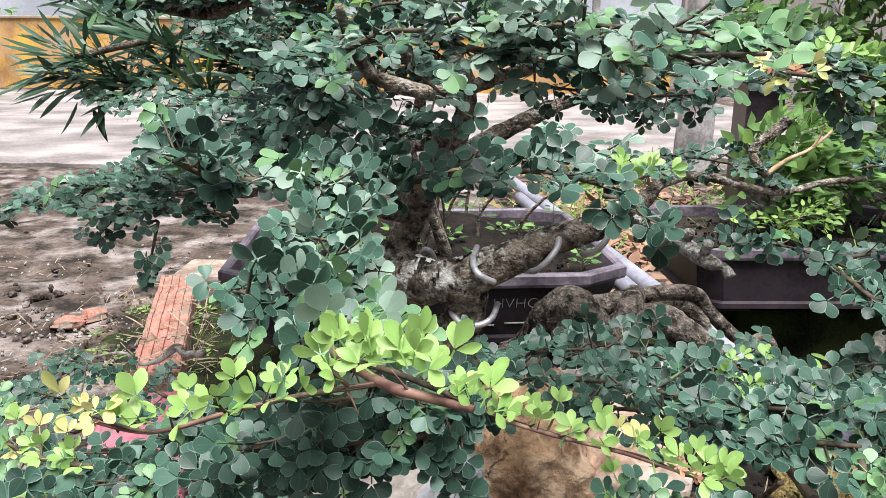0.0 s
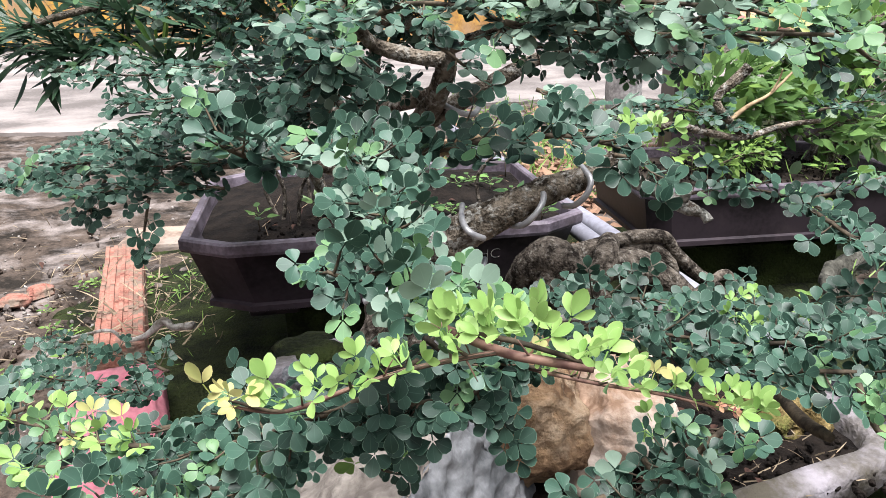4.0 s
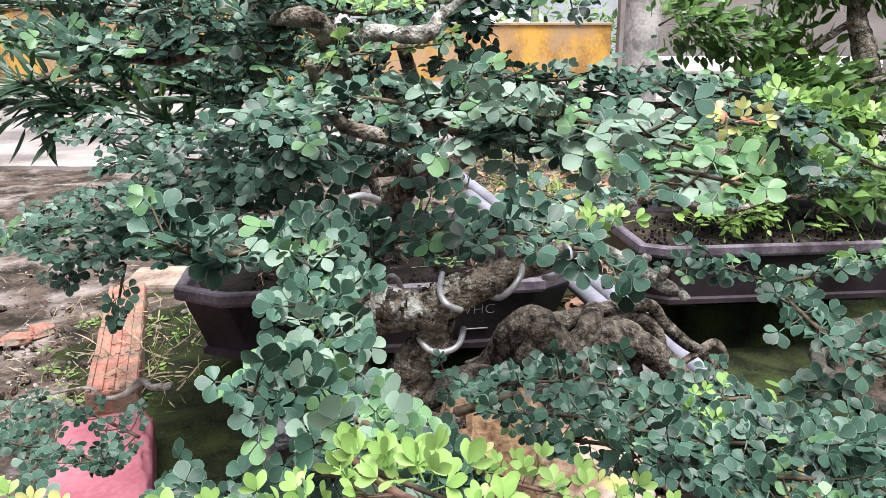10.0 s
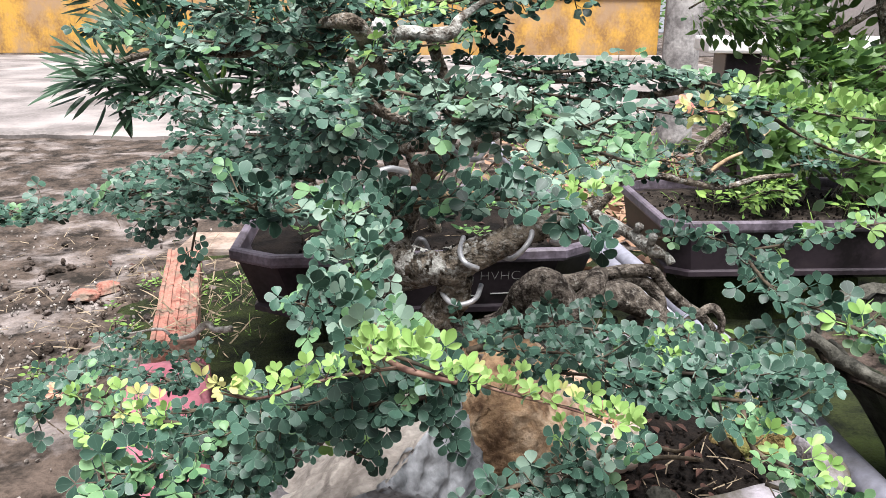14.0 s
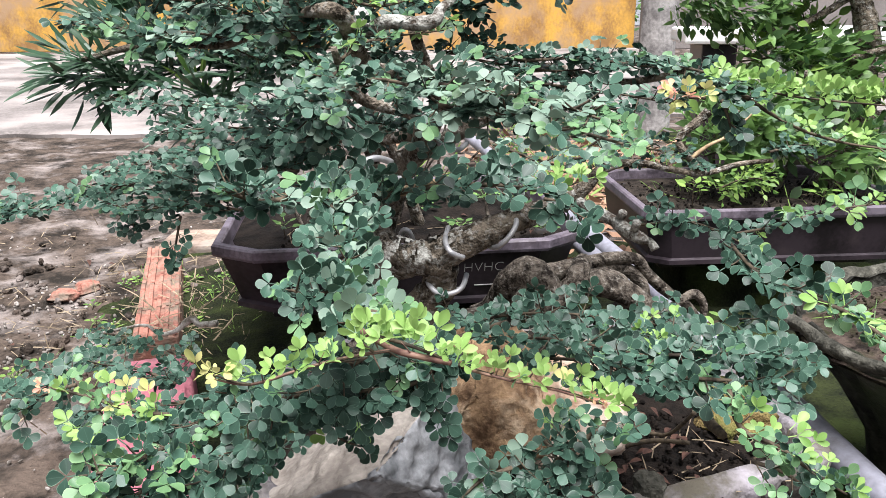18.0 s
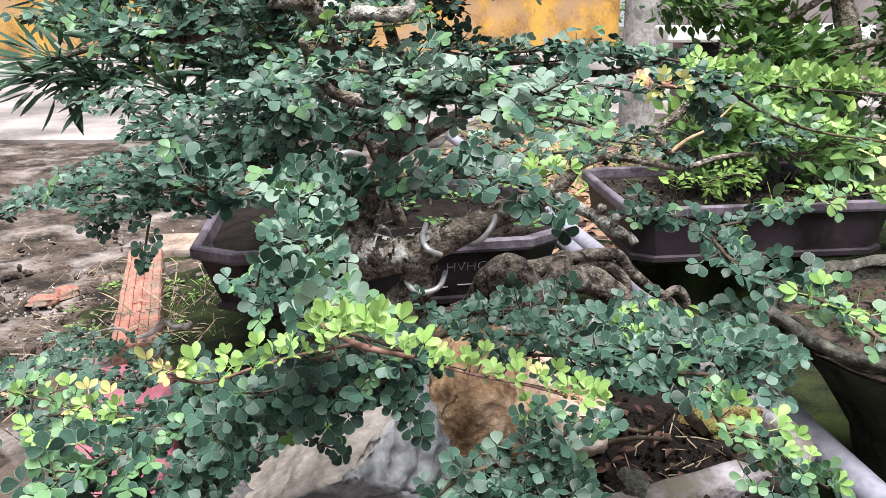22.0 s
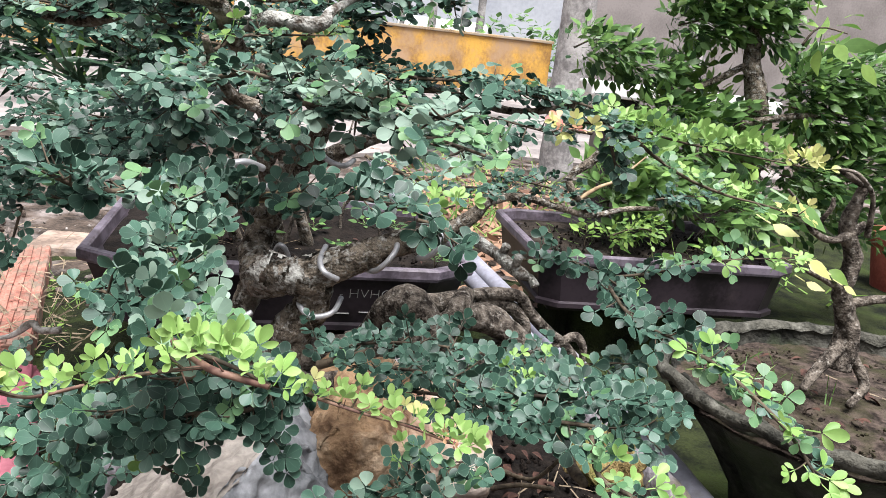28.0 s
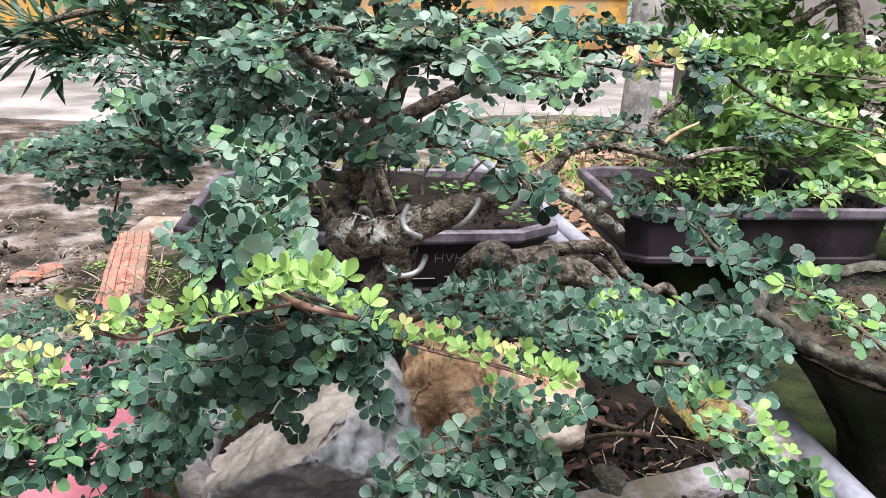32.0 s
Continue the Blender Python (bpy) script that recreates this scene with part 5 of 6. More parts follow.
c.bough([(-0.308, 0.75, 0.557), (-0.319, 0.75, 0.54), (-0.327, 0.75, 0.53)], 3, 0.014, "mature", (), size=0.93, face=1.0, flat=1.0, rise=-0.5)
c.bough([(-0.095, 0.66, 0.623), (-0.157, 0.72, 0.622), (-0.247, 0.85, 0.593), (-0.353, 0.95, 0.564), (-0.453, 1.0, 0.538)], 32, 0.046, "mature", (("pale", 0.05),), size=0.98, face=0.28, flat=0.3)
c.bough([(-0.115, 0.64, 0.61), (-0.168, 0.68, 0.608), (-0.244, 0.76, 0.586), (-0.338, 0.84, 0.564)], 19, 0.04, "mature", (("pale", 0.04),), size=0.98, face=0.28, flat=0.35)
c.bough([(-0.067, 0.58, 0.67), (-0.132, 0.7, 0.666), (-0.236, 0.88, 0.648), (-0.346, 1.0, 0.631), (-0.455, 1.06, 0.637)], 32, 0.046, "mature", (("pale", 0.12), ("mid", 0.03)), size=0.98, face=0.28, flat=0.32)
c.bough([(-0.086, 0.6, 0.65), (-0.152, 0.7, 0.643), (-0.245, 0.85, 0.621), (-0.348, 0.95, 0.603)], 21, 0.042, "mature", (("pale", 0.08),), size=0.98, face=0.28, flat=0.35)
c.bough([(-0.057, 0.6, 0.715), (-0.074, 0.57, 0.703), (-0.087, 0.553, 0.684), (-0.084, 0.56, 0.664)], 14, 0.034, "mature", (("pale", 0.25), ("mid", 0.06)), size=1.05, face=0.8, flat=0.8)
c.bough([(-0.058, 0.55, 0.681), (-0.065, 0.56, 0.663), (-0.076, 0.58, 0.645)], 4, 0.024, "mature", (), size=1.03, face=0.9, flat=0.9)
c.bough([(-0.084, 0.62, 0.729), (-0.127, 0.64, 0.741), (-0.184, 0.7, 0.735), (-0.201, 0.625, 0.743), (-0.259, 0.66, 0.743), (-0.342, 0.71, 0.752)], 30, 0.03, "mature", (("pale", 0.2), ("mid", 0.12)), size=0.95, face=0.28, flat=0.6)
c.bough([(-0.203, 0.63, 0.737), (-0.247, 0.64, 0.739), (-0.303, 0.68, 0.746)], 8, 0.018, "mature", (("mid", 0.3),), size=0.88, face=0.28, flat=0.6)
c.bough([(-0.134, 0.65, 0.753), (-0.172, 0.66, 0.763), (-0.211, 0.67, 0.771), (-0.25, 0.68, 0.779)], 15, 0.034, "mature", (("pale", 0.2),), size=0.98, face=0.28, flat=0.8)
c.bough([(-0.083, 0.62, 0.744), (-0.093, 0.63, 0.763), (-0.083, 0.64, 0.788)], 13, 0.034, "mature", (("pale", 0.2),), size=1.01, face=0.42, flat=0.9)
c.bough([(-0.062, 0.6, 0.72), (-0.043, 0.62, 0.733), (-0.013, 0.66, 0.737), (0.031, 0.68, 0.741)], 8, 0.02, "mid", (("young", 0.3), ("mature", 0.3)), size=0.85, face=0.28, rise=0.5)
c.bough([(-0.021, 0.74, 0.757), (0.021, 0.78, 0.76), (0.063, 0.76, 0.762)], 9, 0.028, "mature", (("pale", 0.1),), size=0.95, face=0.42, flat=0.9)
c.bough([(-0.015, 0.74, 0.768), (0.034, 0.78, 0.786), (0.081, 0.76, 0.797)], 9, 0.032, "mature", (("pale", 0.1),), size=0.95, face=0.42, flat=0.9)
c.bough([(-0.002, 0.95, 0.599), (-0.082, 0.98, 0.587), (-0.166, 1.0, 0.581)], 16, 0.045, "mature", (), size=0.98, face=0.42, flat=0.8)
# the leaf mass round the lichen limb and the crown above it
c.bough([(-0.127, 0.86, 0.799), (-0.049, 0.88, 0.805), (0.031, 0.86, 0.798), (0.092, 0.82, 0.802)], 24, 0.042, "mature", (("pale", 0.2), ("mid", 0.05)), size=0.98, face=0.4, flat=0.85)
c.bough([(-0.155, 0.86, 0.771), (-0.104, 0.88, 0.78), (-0.052, 0.9, 0.77), (0.004, 0.9, 0.773)], 20, 0.04, "mature", (("pale", 0.1),), size=0.98, face=0.4, flat=0.85)
c.bough([(0.017, 0.78, 0.779), (0.052, 0.76, 0.778), (0.086, 0.75, 0.789), (0.12, 0.74, 0.791), (0.15, 0.73, 0.785)], 18, 0.034, "mature", (("pale", 0.12), ("mid", 0.06)), size=0.98, face=0.4, flat=0.85)
c.bough([(0.047, 0.78, 0.818), (0.087, 0.76, 0.814), (0.132, 0.75, 0.808)], 16, 0.036, "mature", (("pale", 0.12),), size=0.98, face=0.4, flat=0.85)
c.bough([(0.05, 0.77, 0.772), (0.061, 0.76, 0.755), (0.057, 0.755, 0.734)], 5, 0.022, "mature", (("pale", 0.15),), size=0.98, face=0.9, flat=1.0, rise=-0.5)
c.bough([(-0.005, 0.7, 0.781), (0.022, 0.68, 0.778), (0.047, 0.66, 0.785)], 6, 0.014, "young", (("mid", 0.4),), size=0.75, rise=0.7, face=0.5)
c.bough([(-0.056, 0.66, 0.769), (-0.031, 0.66, 0.764), (-0.005, 0.66, 0.769)], 6, 0.012, "mid", (("young", 0.5),), size=0.75, rise=0.6, face=0.5)
c.bough([(-0.097, 0.8, 0.719), (-0.045, 0.78, 0.717), (-0.02, 0.77, 0.709), (0.004, 0.76, 0.694)], 18, 0.036, "mature", (("pale", 0.3), ("mid", 0.04)), size=0.98, face=0.4, flat=0.85)
c.bough([(-0.14, 0.82, 0.687), (-0.092, 0.8, 0.682), (-0.048, 0.8, 0.674), (-0.01, 0.8, 0.672)], 18, 0.038, "mature", (("pale", 0.12),), size=0.98, face=0.4, flat=0.85)
c.bough([(-0.132, 0.84, 0.638), (-0.072, 0.84, 0.63), (-0.025, 0.84, 0.623)], 12, 0.036, "mature", (("pale", 0.08),), size=0.95, face=0.4, flat=0.85)
c.bough([(-0.22, 1.0, 0.738), (-0.167, 1.0, 0.73), (-0.105, 1.0, 0.737)], 16, 0.044, "mature", (), size=0.98, face=0.4, flat=0.85)
c.bough([(-0.32, 0.98, 0.746), (-0.263, 0.98, 0.717), (-0.197, 0.98, 0.686)], 18, 0.044, "mature", (("pale", 0.06),), size=0.98, face=0.4, flat=0.85)
c.bough([(0.057, 0.745, 0.71), (0.102, 0.72, 0.703), (0.145, 0.7, 0.699), (0.182, 0.68, 0.703)], 13, 0.03, "mature", (("mid", 0.05), ("pale", 0.05)), size=0.91, face=0.4, flat=0.6)
c.bough([(0.064, 0.76, 0.676), (0.105, 0.74, 0.669), (0.149, 0.72, 0.664), (0.181, 0.7, 0.656)], 11, 0.03, "mature", (("mid", 0.06),), size=0.91, face=0.5, flat=0.7, rise=-0.2)
c.bough([(0.172, 0.7, 0.712), (0.204, 0.67, 0.709), (0.236, 0.65, 0.705)], 10, 0.024, "mature", (("mid", 0.1),), size=0.93, face=0.4, flat=0.5)
# the forward branch in pale leaf
c.bough([(-0.056, 0.53, 0.7), (-0.026, 0.498, 0.711), (0.005, 0.45, 0.709), (0.023, 0.41, 0.7)], 12, 0.022, "mature", (("pale", 0.4), ("mid", 0.08)), size=0.88, face=0.28, flat=0.5, thick=0.002)
c.bough([(0.02, 0.41, 0.702), (0.05, 0.415, 0.696), (0.072, 0.38, 0.697)], 12, 0.024, "pale", (("mature", 0.5),), size=0.82, face=0.28, flat=0.5, thick=0.0018)
c.bough([(0.063, 0.4, 0.698), (0.081, 0.35, 0.697), (0.096, 0.31, 0.699), (0.107, 0.27, 0.7)], 13, 0.017, "pale", (("mature", 0.2), ("mid", 0.3)), size=0.74, face=0.28, flat=0.5, thick=0.0016, tips="mid")
c.bough([(-0.014, 0.5, 0.692), (-0.001, 0.49, 0.682), (0.01, 0.49, 0.673)], 3, 0.02, "mature", (("pale", 0.2),), size=1.03, face=0.9, flat=0.8)
c.bough([(0.065, 0.55, 0.652), (0.1, 0.55, 0.639), (0.127, 0.55, 0.631)], 4, 0.02, "mature", (("pale", 0.4),), size=0.95, face=0.42, flat=0.7)
c.bough([(0.021, 0.43, 0.714), (0.048, 0.4, 0.712), (0.072, 0.37, 0.711), (0.092, 0.34, 0.709), (0.102, 0.315, 0.707)], 16, 0.02, "pale", (("mature", 0.15), ("mid", 0.2)), size=0.78, face=0.35, flat=0.5, thick=0.0016, tips="mid")
c.bough([(-0.001, 0.47, 0.711), (0.018, 0.45, 0.717), (0.036, 0.43, 0.71)], 9, 0.022, "pale", (("mature", 0.35),), size=0.88, face=0.35, flat=0.5)
# the long arm to the right, ending in a bright shoot
# the pale share here stands in for glossy highlights
c.bough([(0.027, 0.8, 0.713), (0.075, 0.74, 0.713), (0.118, 0.7, 0.71), (0.17, 0.7, 0.712), (0.224, 0.705, 0.706), (0.252, 0.68, 0.702)], 23, 0.03, "mature", (("pale", 0.12), ("mid", 0.05)), size=0.96, face=0.28, flat=0.4, thick=0.0024)
c.bough([(0.081, 0.74, 0.686), (0.123, 0.69, 0.688), (0.163, 0.66, 0.685), (0.198, 0.62, 0.683), (0.232, 0.59, 0.679)], 18, 0.03, "mature", (("pale", 0.12),), size=0.98, face=0.42, flat=0.45)
c.bough([(0.118, 0.69, 0.668), (0.159, 0.66, 0.666), (0.193, 0.62, 0.67)], 9, 0.024, "mature", (), size=0.95, face=0.8, flat=0.6, rise=-0.3)
c.bough([(0.241, 0.68, 0.705), (0.26, 0.62, 0.706), (0.29, 0.6, 0.698)], 9, 0.022, "mature", (("mid", 0.15), ("pale", 0.15)), size=0.98, face=0.28, flat=0.5)
c.bough([(0.252, 0.64, 0.689), (0.268, 0.58, 0.692), (0.304, 0.58, 0.684)], 7, 0.018, "mature", (("mid", 0.2),), size=0.95, face=0.42, flat=0.6)
c.bough([(0.274, 0.575, 0.683), (0.279, 0.572, 0.671), (0.282, 0.57, 0.661)], 3, 0.012, "mature", (), size=1.03, face=1.1, flat=1.0, rise=-0.7)
c.bough([(0.271, 0.59, 0.694), (0.31, 0.597, 0.69), (0.334, 0.57, 0.686), (0.36, 0.55, 0.684), (0.396, 0.53, 0.682), (0.427, 0.51, 0.68)], 26, 0.009, "young", (("mid", 0.15),), size=0.8, rise=1.2, thick=0.0013, tips="gold")
c.bough([(0.255, 0.565, 0.686), (0.241, 0.56, 0.687), (0.231, 0.56, 0.689)], 3, 0.008, "gold", (("tip", 0.3),), size=0.75, rise=0.6)
c.bough([(0.293, 0.58, 0.687), (0.336, 0.6, 0.664), (0.38, 0.62, 0.645), (0.426, 0.63, 0.632), (0.465, 0.63, 0.626), (0.508, 0.63, 0.617)], 13, 0.014, "mid", (("young", 0.5),), size=0.75, rise=0.3, thick=0.0019, tips="gold")
c.bough([(0.447, 0.84, 0.584), (0.48, 0.85, 0.589), (0.522, 0.86, 0.59)], 7, 0.024, "mature", (), size=0.88, face=0.42, flat=0.6)
c.bough([(0.225, 0.84, 0.597), (0.277, 0.85, 0.591), (0.325, 0.86, 0.581), (0.363, 0.86, 0.566)], 11, 0.026, "mature", (), size=0.82, face=0.42, flat=0.6)
c.bough([(0.189, 0.8, 0.587), (0.226, 0.81, 0.585), (0.266, 0.83, 0.573)], 6, 0.02, "mature", (), size=0.82, face=0.42, flat=0.6)
# the low arm over the next tray
c.bough([(0.253, 0.72, 0.526), (0.294, 0.71, 0.533), (0.313, 0.66, 0.538), (0.318, 0.6, 0.541)], 10, 0.02, "mature", (("mid", 0.1),), size=1.08, face=0.85, flat=0.6)
c.bough([(0.307, 0.6, 0.541), (0.301, 0.545, 0.54), (0.311, 0.53, 0.532), (0.33, 0.515, 0.527), (0.348, 0.5, 0.524)], 12, 0.02, "mature", (("mid", 0.05),), size=1.13, face=0.95, flat=0.7, thick=0.002)
c.bough([(0.343, 0.5, 0.522), (0.356, 0.47, 0.521), (0.368, 0.44, 0.514), (0.38, 0.4, 0.503), (0.387, 0.37, 0.487)], 13, 0.018, "mature", (("mid", 0.4), ("young", 0.3)), size=1.03, face=0.9, flat=0.6, thick=0.0024, tips="young")
c.bough([(0.34, 0.68, 0.525), (0.389, 0.68, 0.534), (0.427, 0.675, 0.548), (0.478, 0.68, 0.555), (0.538, 0.68, 0.561)], 14, 0.018, "mature", (("mid", 0.3), ("young", 0.2)), size=1.03, face=0.8, flat=0.6, tips="young")
for pts, rad in (([(-0.028, 0.285, 0.597), (-0.007, 0.25, 0.601), (0.007, 0.243, 0.6), (0.021, 0.236, 0.6)], [0.0024, 0.0022, 0.0021, 0.0019]),
                 ([(-0.007, 0.25, 0.601), (-0.033, 0.262, 0.591), (-0.056, 0.26, 0.586), (-0.081, 0.254, 0.581), (-0.098, 0.249, 0.587)], [0.0014, 0.0012, 0.001, 0.0007]),
                 ([(0.022, 0.41, 0.514), (0.042, 0.397, 0.513), (0.069, 0.386, 0.51), (0.098, 0.369, 0.511), (0.119, 0.345, 0.515)], [0.0017, 0.0015, 0.0012, 0.0008])):
    stem = limb("stem", pts, rad, M["redstem"], 10, 0.05, 8, "reddish young stem")
    line = smooth_line(pts, 8)
    for k in range(4, len(line) - 3, 9):
        thorn = bmesh.new()
        tip = line[k] + Vector((c.rng.gauss(0, 0.003), -0.003, 0.0085 if k % 4 else -0.008))
        tube(thorn, [local(tree, line[k]), local(tree, tip)], [0.0005, 0.00015], 6, 3)
        part("thorn", thorn, M["redstem"], stem)

limb("limb", [(0.002, 0.52, 0.618), (-0.02, 0.5, 0.62), (-0.065, 0.475, 0.624), (-0.099, 0.46, 0.63)], [0.0045, 0.004, 0.003, 0.002], M["tan"], 10, 0.12, 8, "thin tan side limb")
limb("limb", [(-0.02, 0.505, 0.619), (0.016, 0.513, 0.626), (0.048, 0.516, 0.628)], [0.004, 0.0034, 0.002], M["tan"], 10, 0.12, 8, "thin tan side limb")
limb("limb", [(0.350, 0.86, 0.570), (0.376, 0.865, 0.588), (0.404, 0.87, 0.601), (0.441, 0.88, 0.632)], [0.0036, 0.003, 0.0024, 0.0012], M["tan"], 10, 0.2, 8, "bare bleached side twig")
limb("limb", [(0.404, 0.87, 0.601), (0.411, 0.868, 0.616), (0.413, 0.866, 0.628)], [0.002, 0.0016, 0.001], M["tan"], 8, 0.15, 5, "bare bleached side twig")
c.close(M["twig"])

# ---- pipes, bricks and other things on the ground ----
def pipe_run(dx, y0, y1, r, name_label):
    p = thing("plastic_pipe", (0.45, 1.8, 0.2), name_label, "pipe", "grey pipes between the pots")
    pts = [(x + dx, yy, zz) for x, yy, zz in ((0.575, 0.30, 0.2), (0.546, 0.739, 0.2), (0.53, 0.958, 0.2), (0.428, 1.756, 0.2), (0.292, 2.689, 0.2), (0.2, 3.3, 0.2)) if y0 <= yy <= y1]
    bm = bmesh.new()
    tube(bm, [local(p, q) for q in pts], [r, r], 20, 6)
    part("tube", bm, M["pipe"], p)


pipe_run(0.0, 0.2, 3.5, 0.0215, "long grey plastic water pipe between the pots")
pipe_run(-0.05, 0.9, 2.8, 0.0195, "thinner grey plastic pipe beside the long one")
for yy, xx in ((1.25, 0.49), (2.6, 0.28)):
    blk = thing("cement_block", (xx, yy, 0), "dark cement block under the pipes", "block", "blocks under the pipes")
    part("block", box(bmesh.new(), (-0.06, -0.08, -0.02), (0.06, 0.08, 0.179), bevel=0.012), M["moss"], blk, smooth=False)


def clay_brick(m, length=0.18, w=0.10, h=0.08, ribs=5):
    b = thing("clay_brick", m.translation, "broken red clay brick with a ribbed face, half sunk in earth", "brick", "bricks on the ground")
    b.matrix_world = m
    bm = box(bmesh.new(), (-w / 2, -length / 2, 0), (w / 2, length / 2, h - 0.004), bevel=0.005)
    core = part("body", bm, M["brick"], b, smooth=False)
    for i in range(ribs):
        x = -w / 2 + 0.008 + i * (w - 0.016) / 4
        part("rib", box(bmesh.new(), (x - 0.0055, -length / 2 + 0.002, h - 0.006), (x + 0.0055, length / 2 - 0.002, h + 0.001), bevel=0.002), M["brick"], core, smooth=False)


for x, yy, turn, h in ((-0.612, 1.525, 16, 0.08), (-0.666, 1.712, 17, 0.076), (-0.722, 1.9, 16, 0.07), (-0.778, 2.087, 17, 0.06)):
    clay_brick(pose(x, yy, -0.004, 0, 0, turn), h=h)
bit = part("brick_piece", rock((0.05, 0.032, 0.02), 13, 2), M["brick"])
bit.location = (-0.985, 1.86, 0.015)
bit.location.z = 0.012
tagged(bit, "broken piece of red clay brick lying on the earth", "brick piece")
copy_thing(bit, pose(-0.945, 1.925, 0.010, 8, 0, 50))

patch = thing("cement_patch", (-0.72, 2.34, 0), "pale pinkish cement patch beside the bricks", "paving")
part("slab", box(bmesh.new(), (-0.14, -0.09, -0.02), (0.10, 0.11, 0.028), bevel=0.012), M["pinkcement"], patch, smooth=False)
slab = thing("pink_block", (-0.468, 1.321, 0), "chipped pink-painted cement kerb block", "block")
slab.rotation_euler = (0, 0, radians(16.5))
kerb = bmesh.new()
kerb_x, kerb_y, kerb_z = np.linspace(-0.155, 0, 22), np.linspace(-0.68, 0, 70), np.linspace(-0.02, 0.10, 14)
def worn(x, yy, zz):
    """Rounded, chipped edges: a point near two faces moves inwards by an uneven amount."""
    q = Vector((x, yy, zz))
    near = sorted((x + 0.155, -x, yy + 0.68, -yy, 0.10 - zz))
    chip = max(0.0, 0.016 - near[0] - near[1]) * (0.35 + 1.9 * max(0.0, noise.noise(q * 24) + 0.25))
    inwards = (Vector((-0.0775, min(-0.05, max(-0.63, yy)), 0.04)) - q).normalized()
    return q + inwards * (chip + 0.0016 * (noise.noise(q * 70) + 0.6 * noise.noise(q * 160)))
def face_grid(a, b, at):
    g = [[kerb.verts.new(worn(*at(u, v))) for v in b] for u in a]
    for lo_row, hi_row in zip(g, g[1:]):
        for i in range(len(b) - 1):
            kerb.faces.new((lo_row[i], hi_row[i], hi_row[i + 1], lo_row[i + 1]))
face_grid(kerb_x, kerb_y, lambda u, v: (u, v, 0.10))
face_grid(kerb_z, kerb_y, lambda u, v: (-0.155, v, u))
face_grid(kerb_z, kerb_y[::-1], lambda u, v: (0.0, v, u))
face_grid(kerb_z, kerb_x[::-1], lambda u, v: (v, -0.68, u))
face_grid(kerb_z, kerb_x, lambda u, v: (v, 0.0, u))
bmesh.ops.remove_doubles(kerb, verts=kerb.verts[:], dist=0.0004)
bmesh.ops.recalc_face_normals(kerb, faces=kerb.faces[:])
part("body", kerb, M["pink"], slab)


# ---- the stone tray to the right with its small bare bonsai ----
def stone_tray():
    t = thing("stone_tray", (0.81, 0.81, 0), "rough oval dark stone tray with a worn thick rim", "plant tray")
    bm = bmesh.new()
    def course(bm, profile, wob):
        rings = []
        for rx, ry, zz in profile:
            ring = []
            for i in range(n):
                a = 2 * math.pi * i / n
                q = Vector((math.cos(a), math.sin(a), 0))
                k = 1 + 0.05 * noise.noise(q * 2.5) + 0.4 * wob * noise.noise(Vector((q.x * 19, q.y * 19, zz * 90))) + wob * noise.noise(Vector((q.x * 7, q.y * 7, zz * 60)))
                ring.append(bm.verts.new((rx * k * q.x, ry * k * q.y, zz + 0.5 * wob * noise.noise(Vector((q.x * 9, q.y * 9, zz * 30))))))
            rings.append(ring)
        for a, b in zip(rings, rings[1:]):
            for i in range(n):
                bm.faces.new((a[i], a[(i + 1) % n], b[(i + 1) % n], b[i]))
        return bm
    n = 96
    part("body", course(bm, ((0.15, 0.11, -0.02), (0.155, 0.115, 0.08), (0.175, 0.13, 0.18), (0.225, 0.17, 0.26), (0.275, 0.21, 0.32), (0.29, 0.226, 0.345), (0.285, 0.22, 0.348)), 0.035), M["stonedark"], t)
    part("rim", course(bmesh.new(), ((0.292, 0.227, 0.336), (0.306, 0.241, 0.339), (0.313, 0.248, 0.347), (0.312, 0.247, 0.354), (0.306, 0.241, 0.358), (0.300, 0.235, 0.357), (0.295, 0.230, 0.350), (0.291, 0.226, 0.332)), 0.018), M["stonetray"], t, "worn dark grey stone rim")
    earth = bmesh.new()
    c0 = earth.verts.new((0, 0, 0.34))
    last = None
    for s in range(1, 9):
        ring = [earth.verts.new((0.294 * s / 8 * math.cos(2 * math.pi * i / n), 0.229 * s / 8 * math.sin(2 * math.pi * i / n),
                                 0.338 - 0.012 * (s / 8) ** 2 + 0.006 * noise.noise(Vector((math.cos(i * 0.0654) * s, math.sin(i * 0.0654) * s, 5))))) for i in range(n)]
        for i in range(n):
            if last:
                earth.faces.new((last[i], ring[i], ring[(i + 1) % n], last[(i + 1) % n]))
            else:
                earth.faces.new((c0, ring[i], ring[(i + 1) % n]))
        last = ring
    part("soil", earth, M["traysoil"], t)


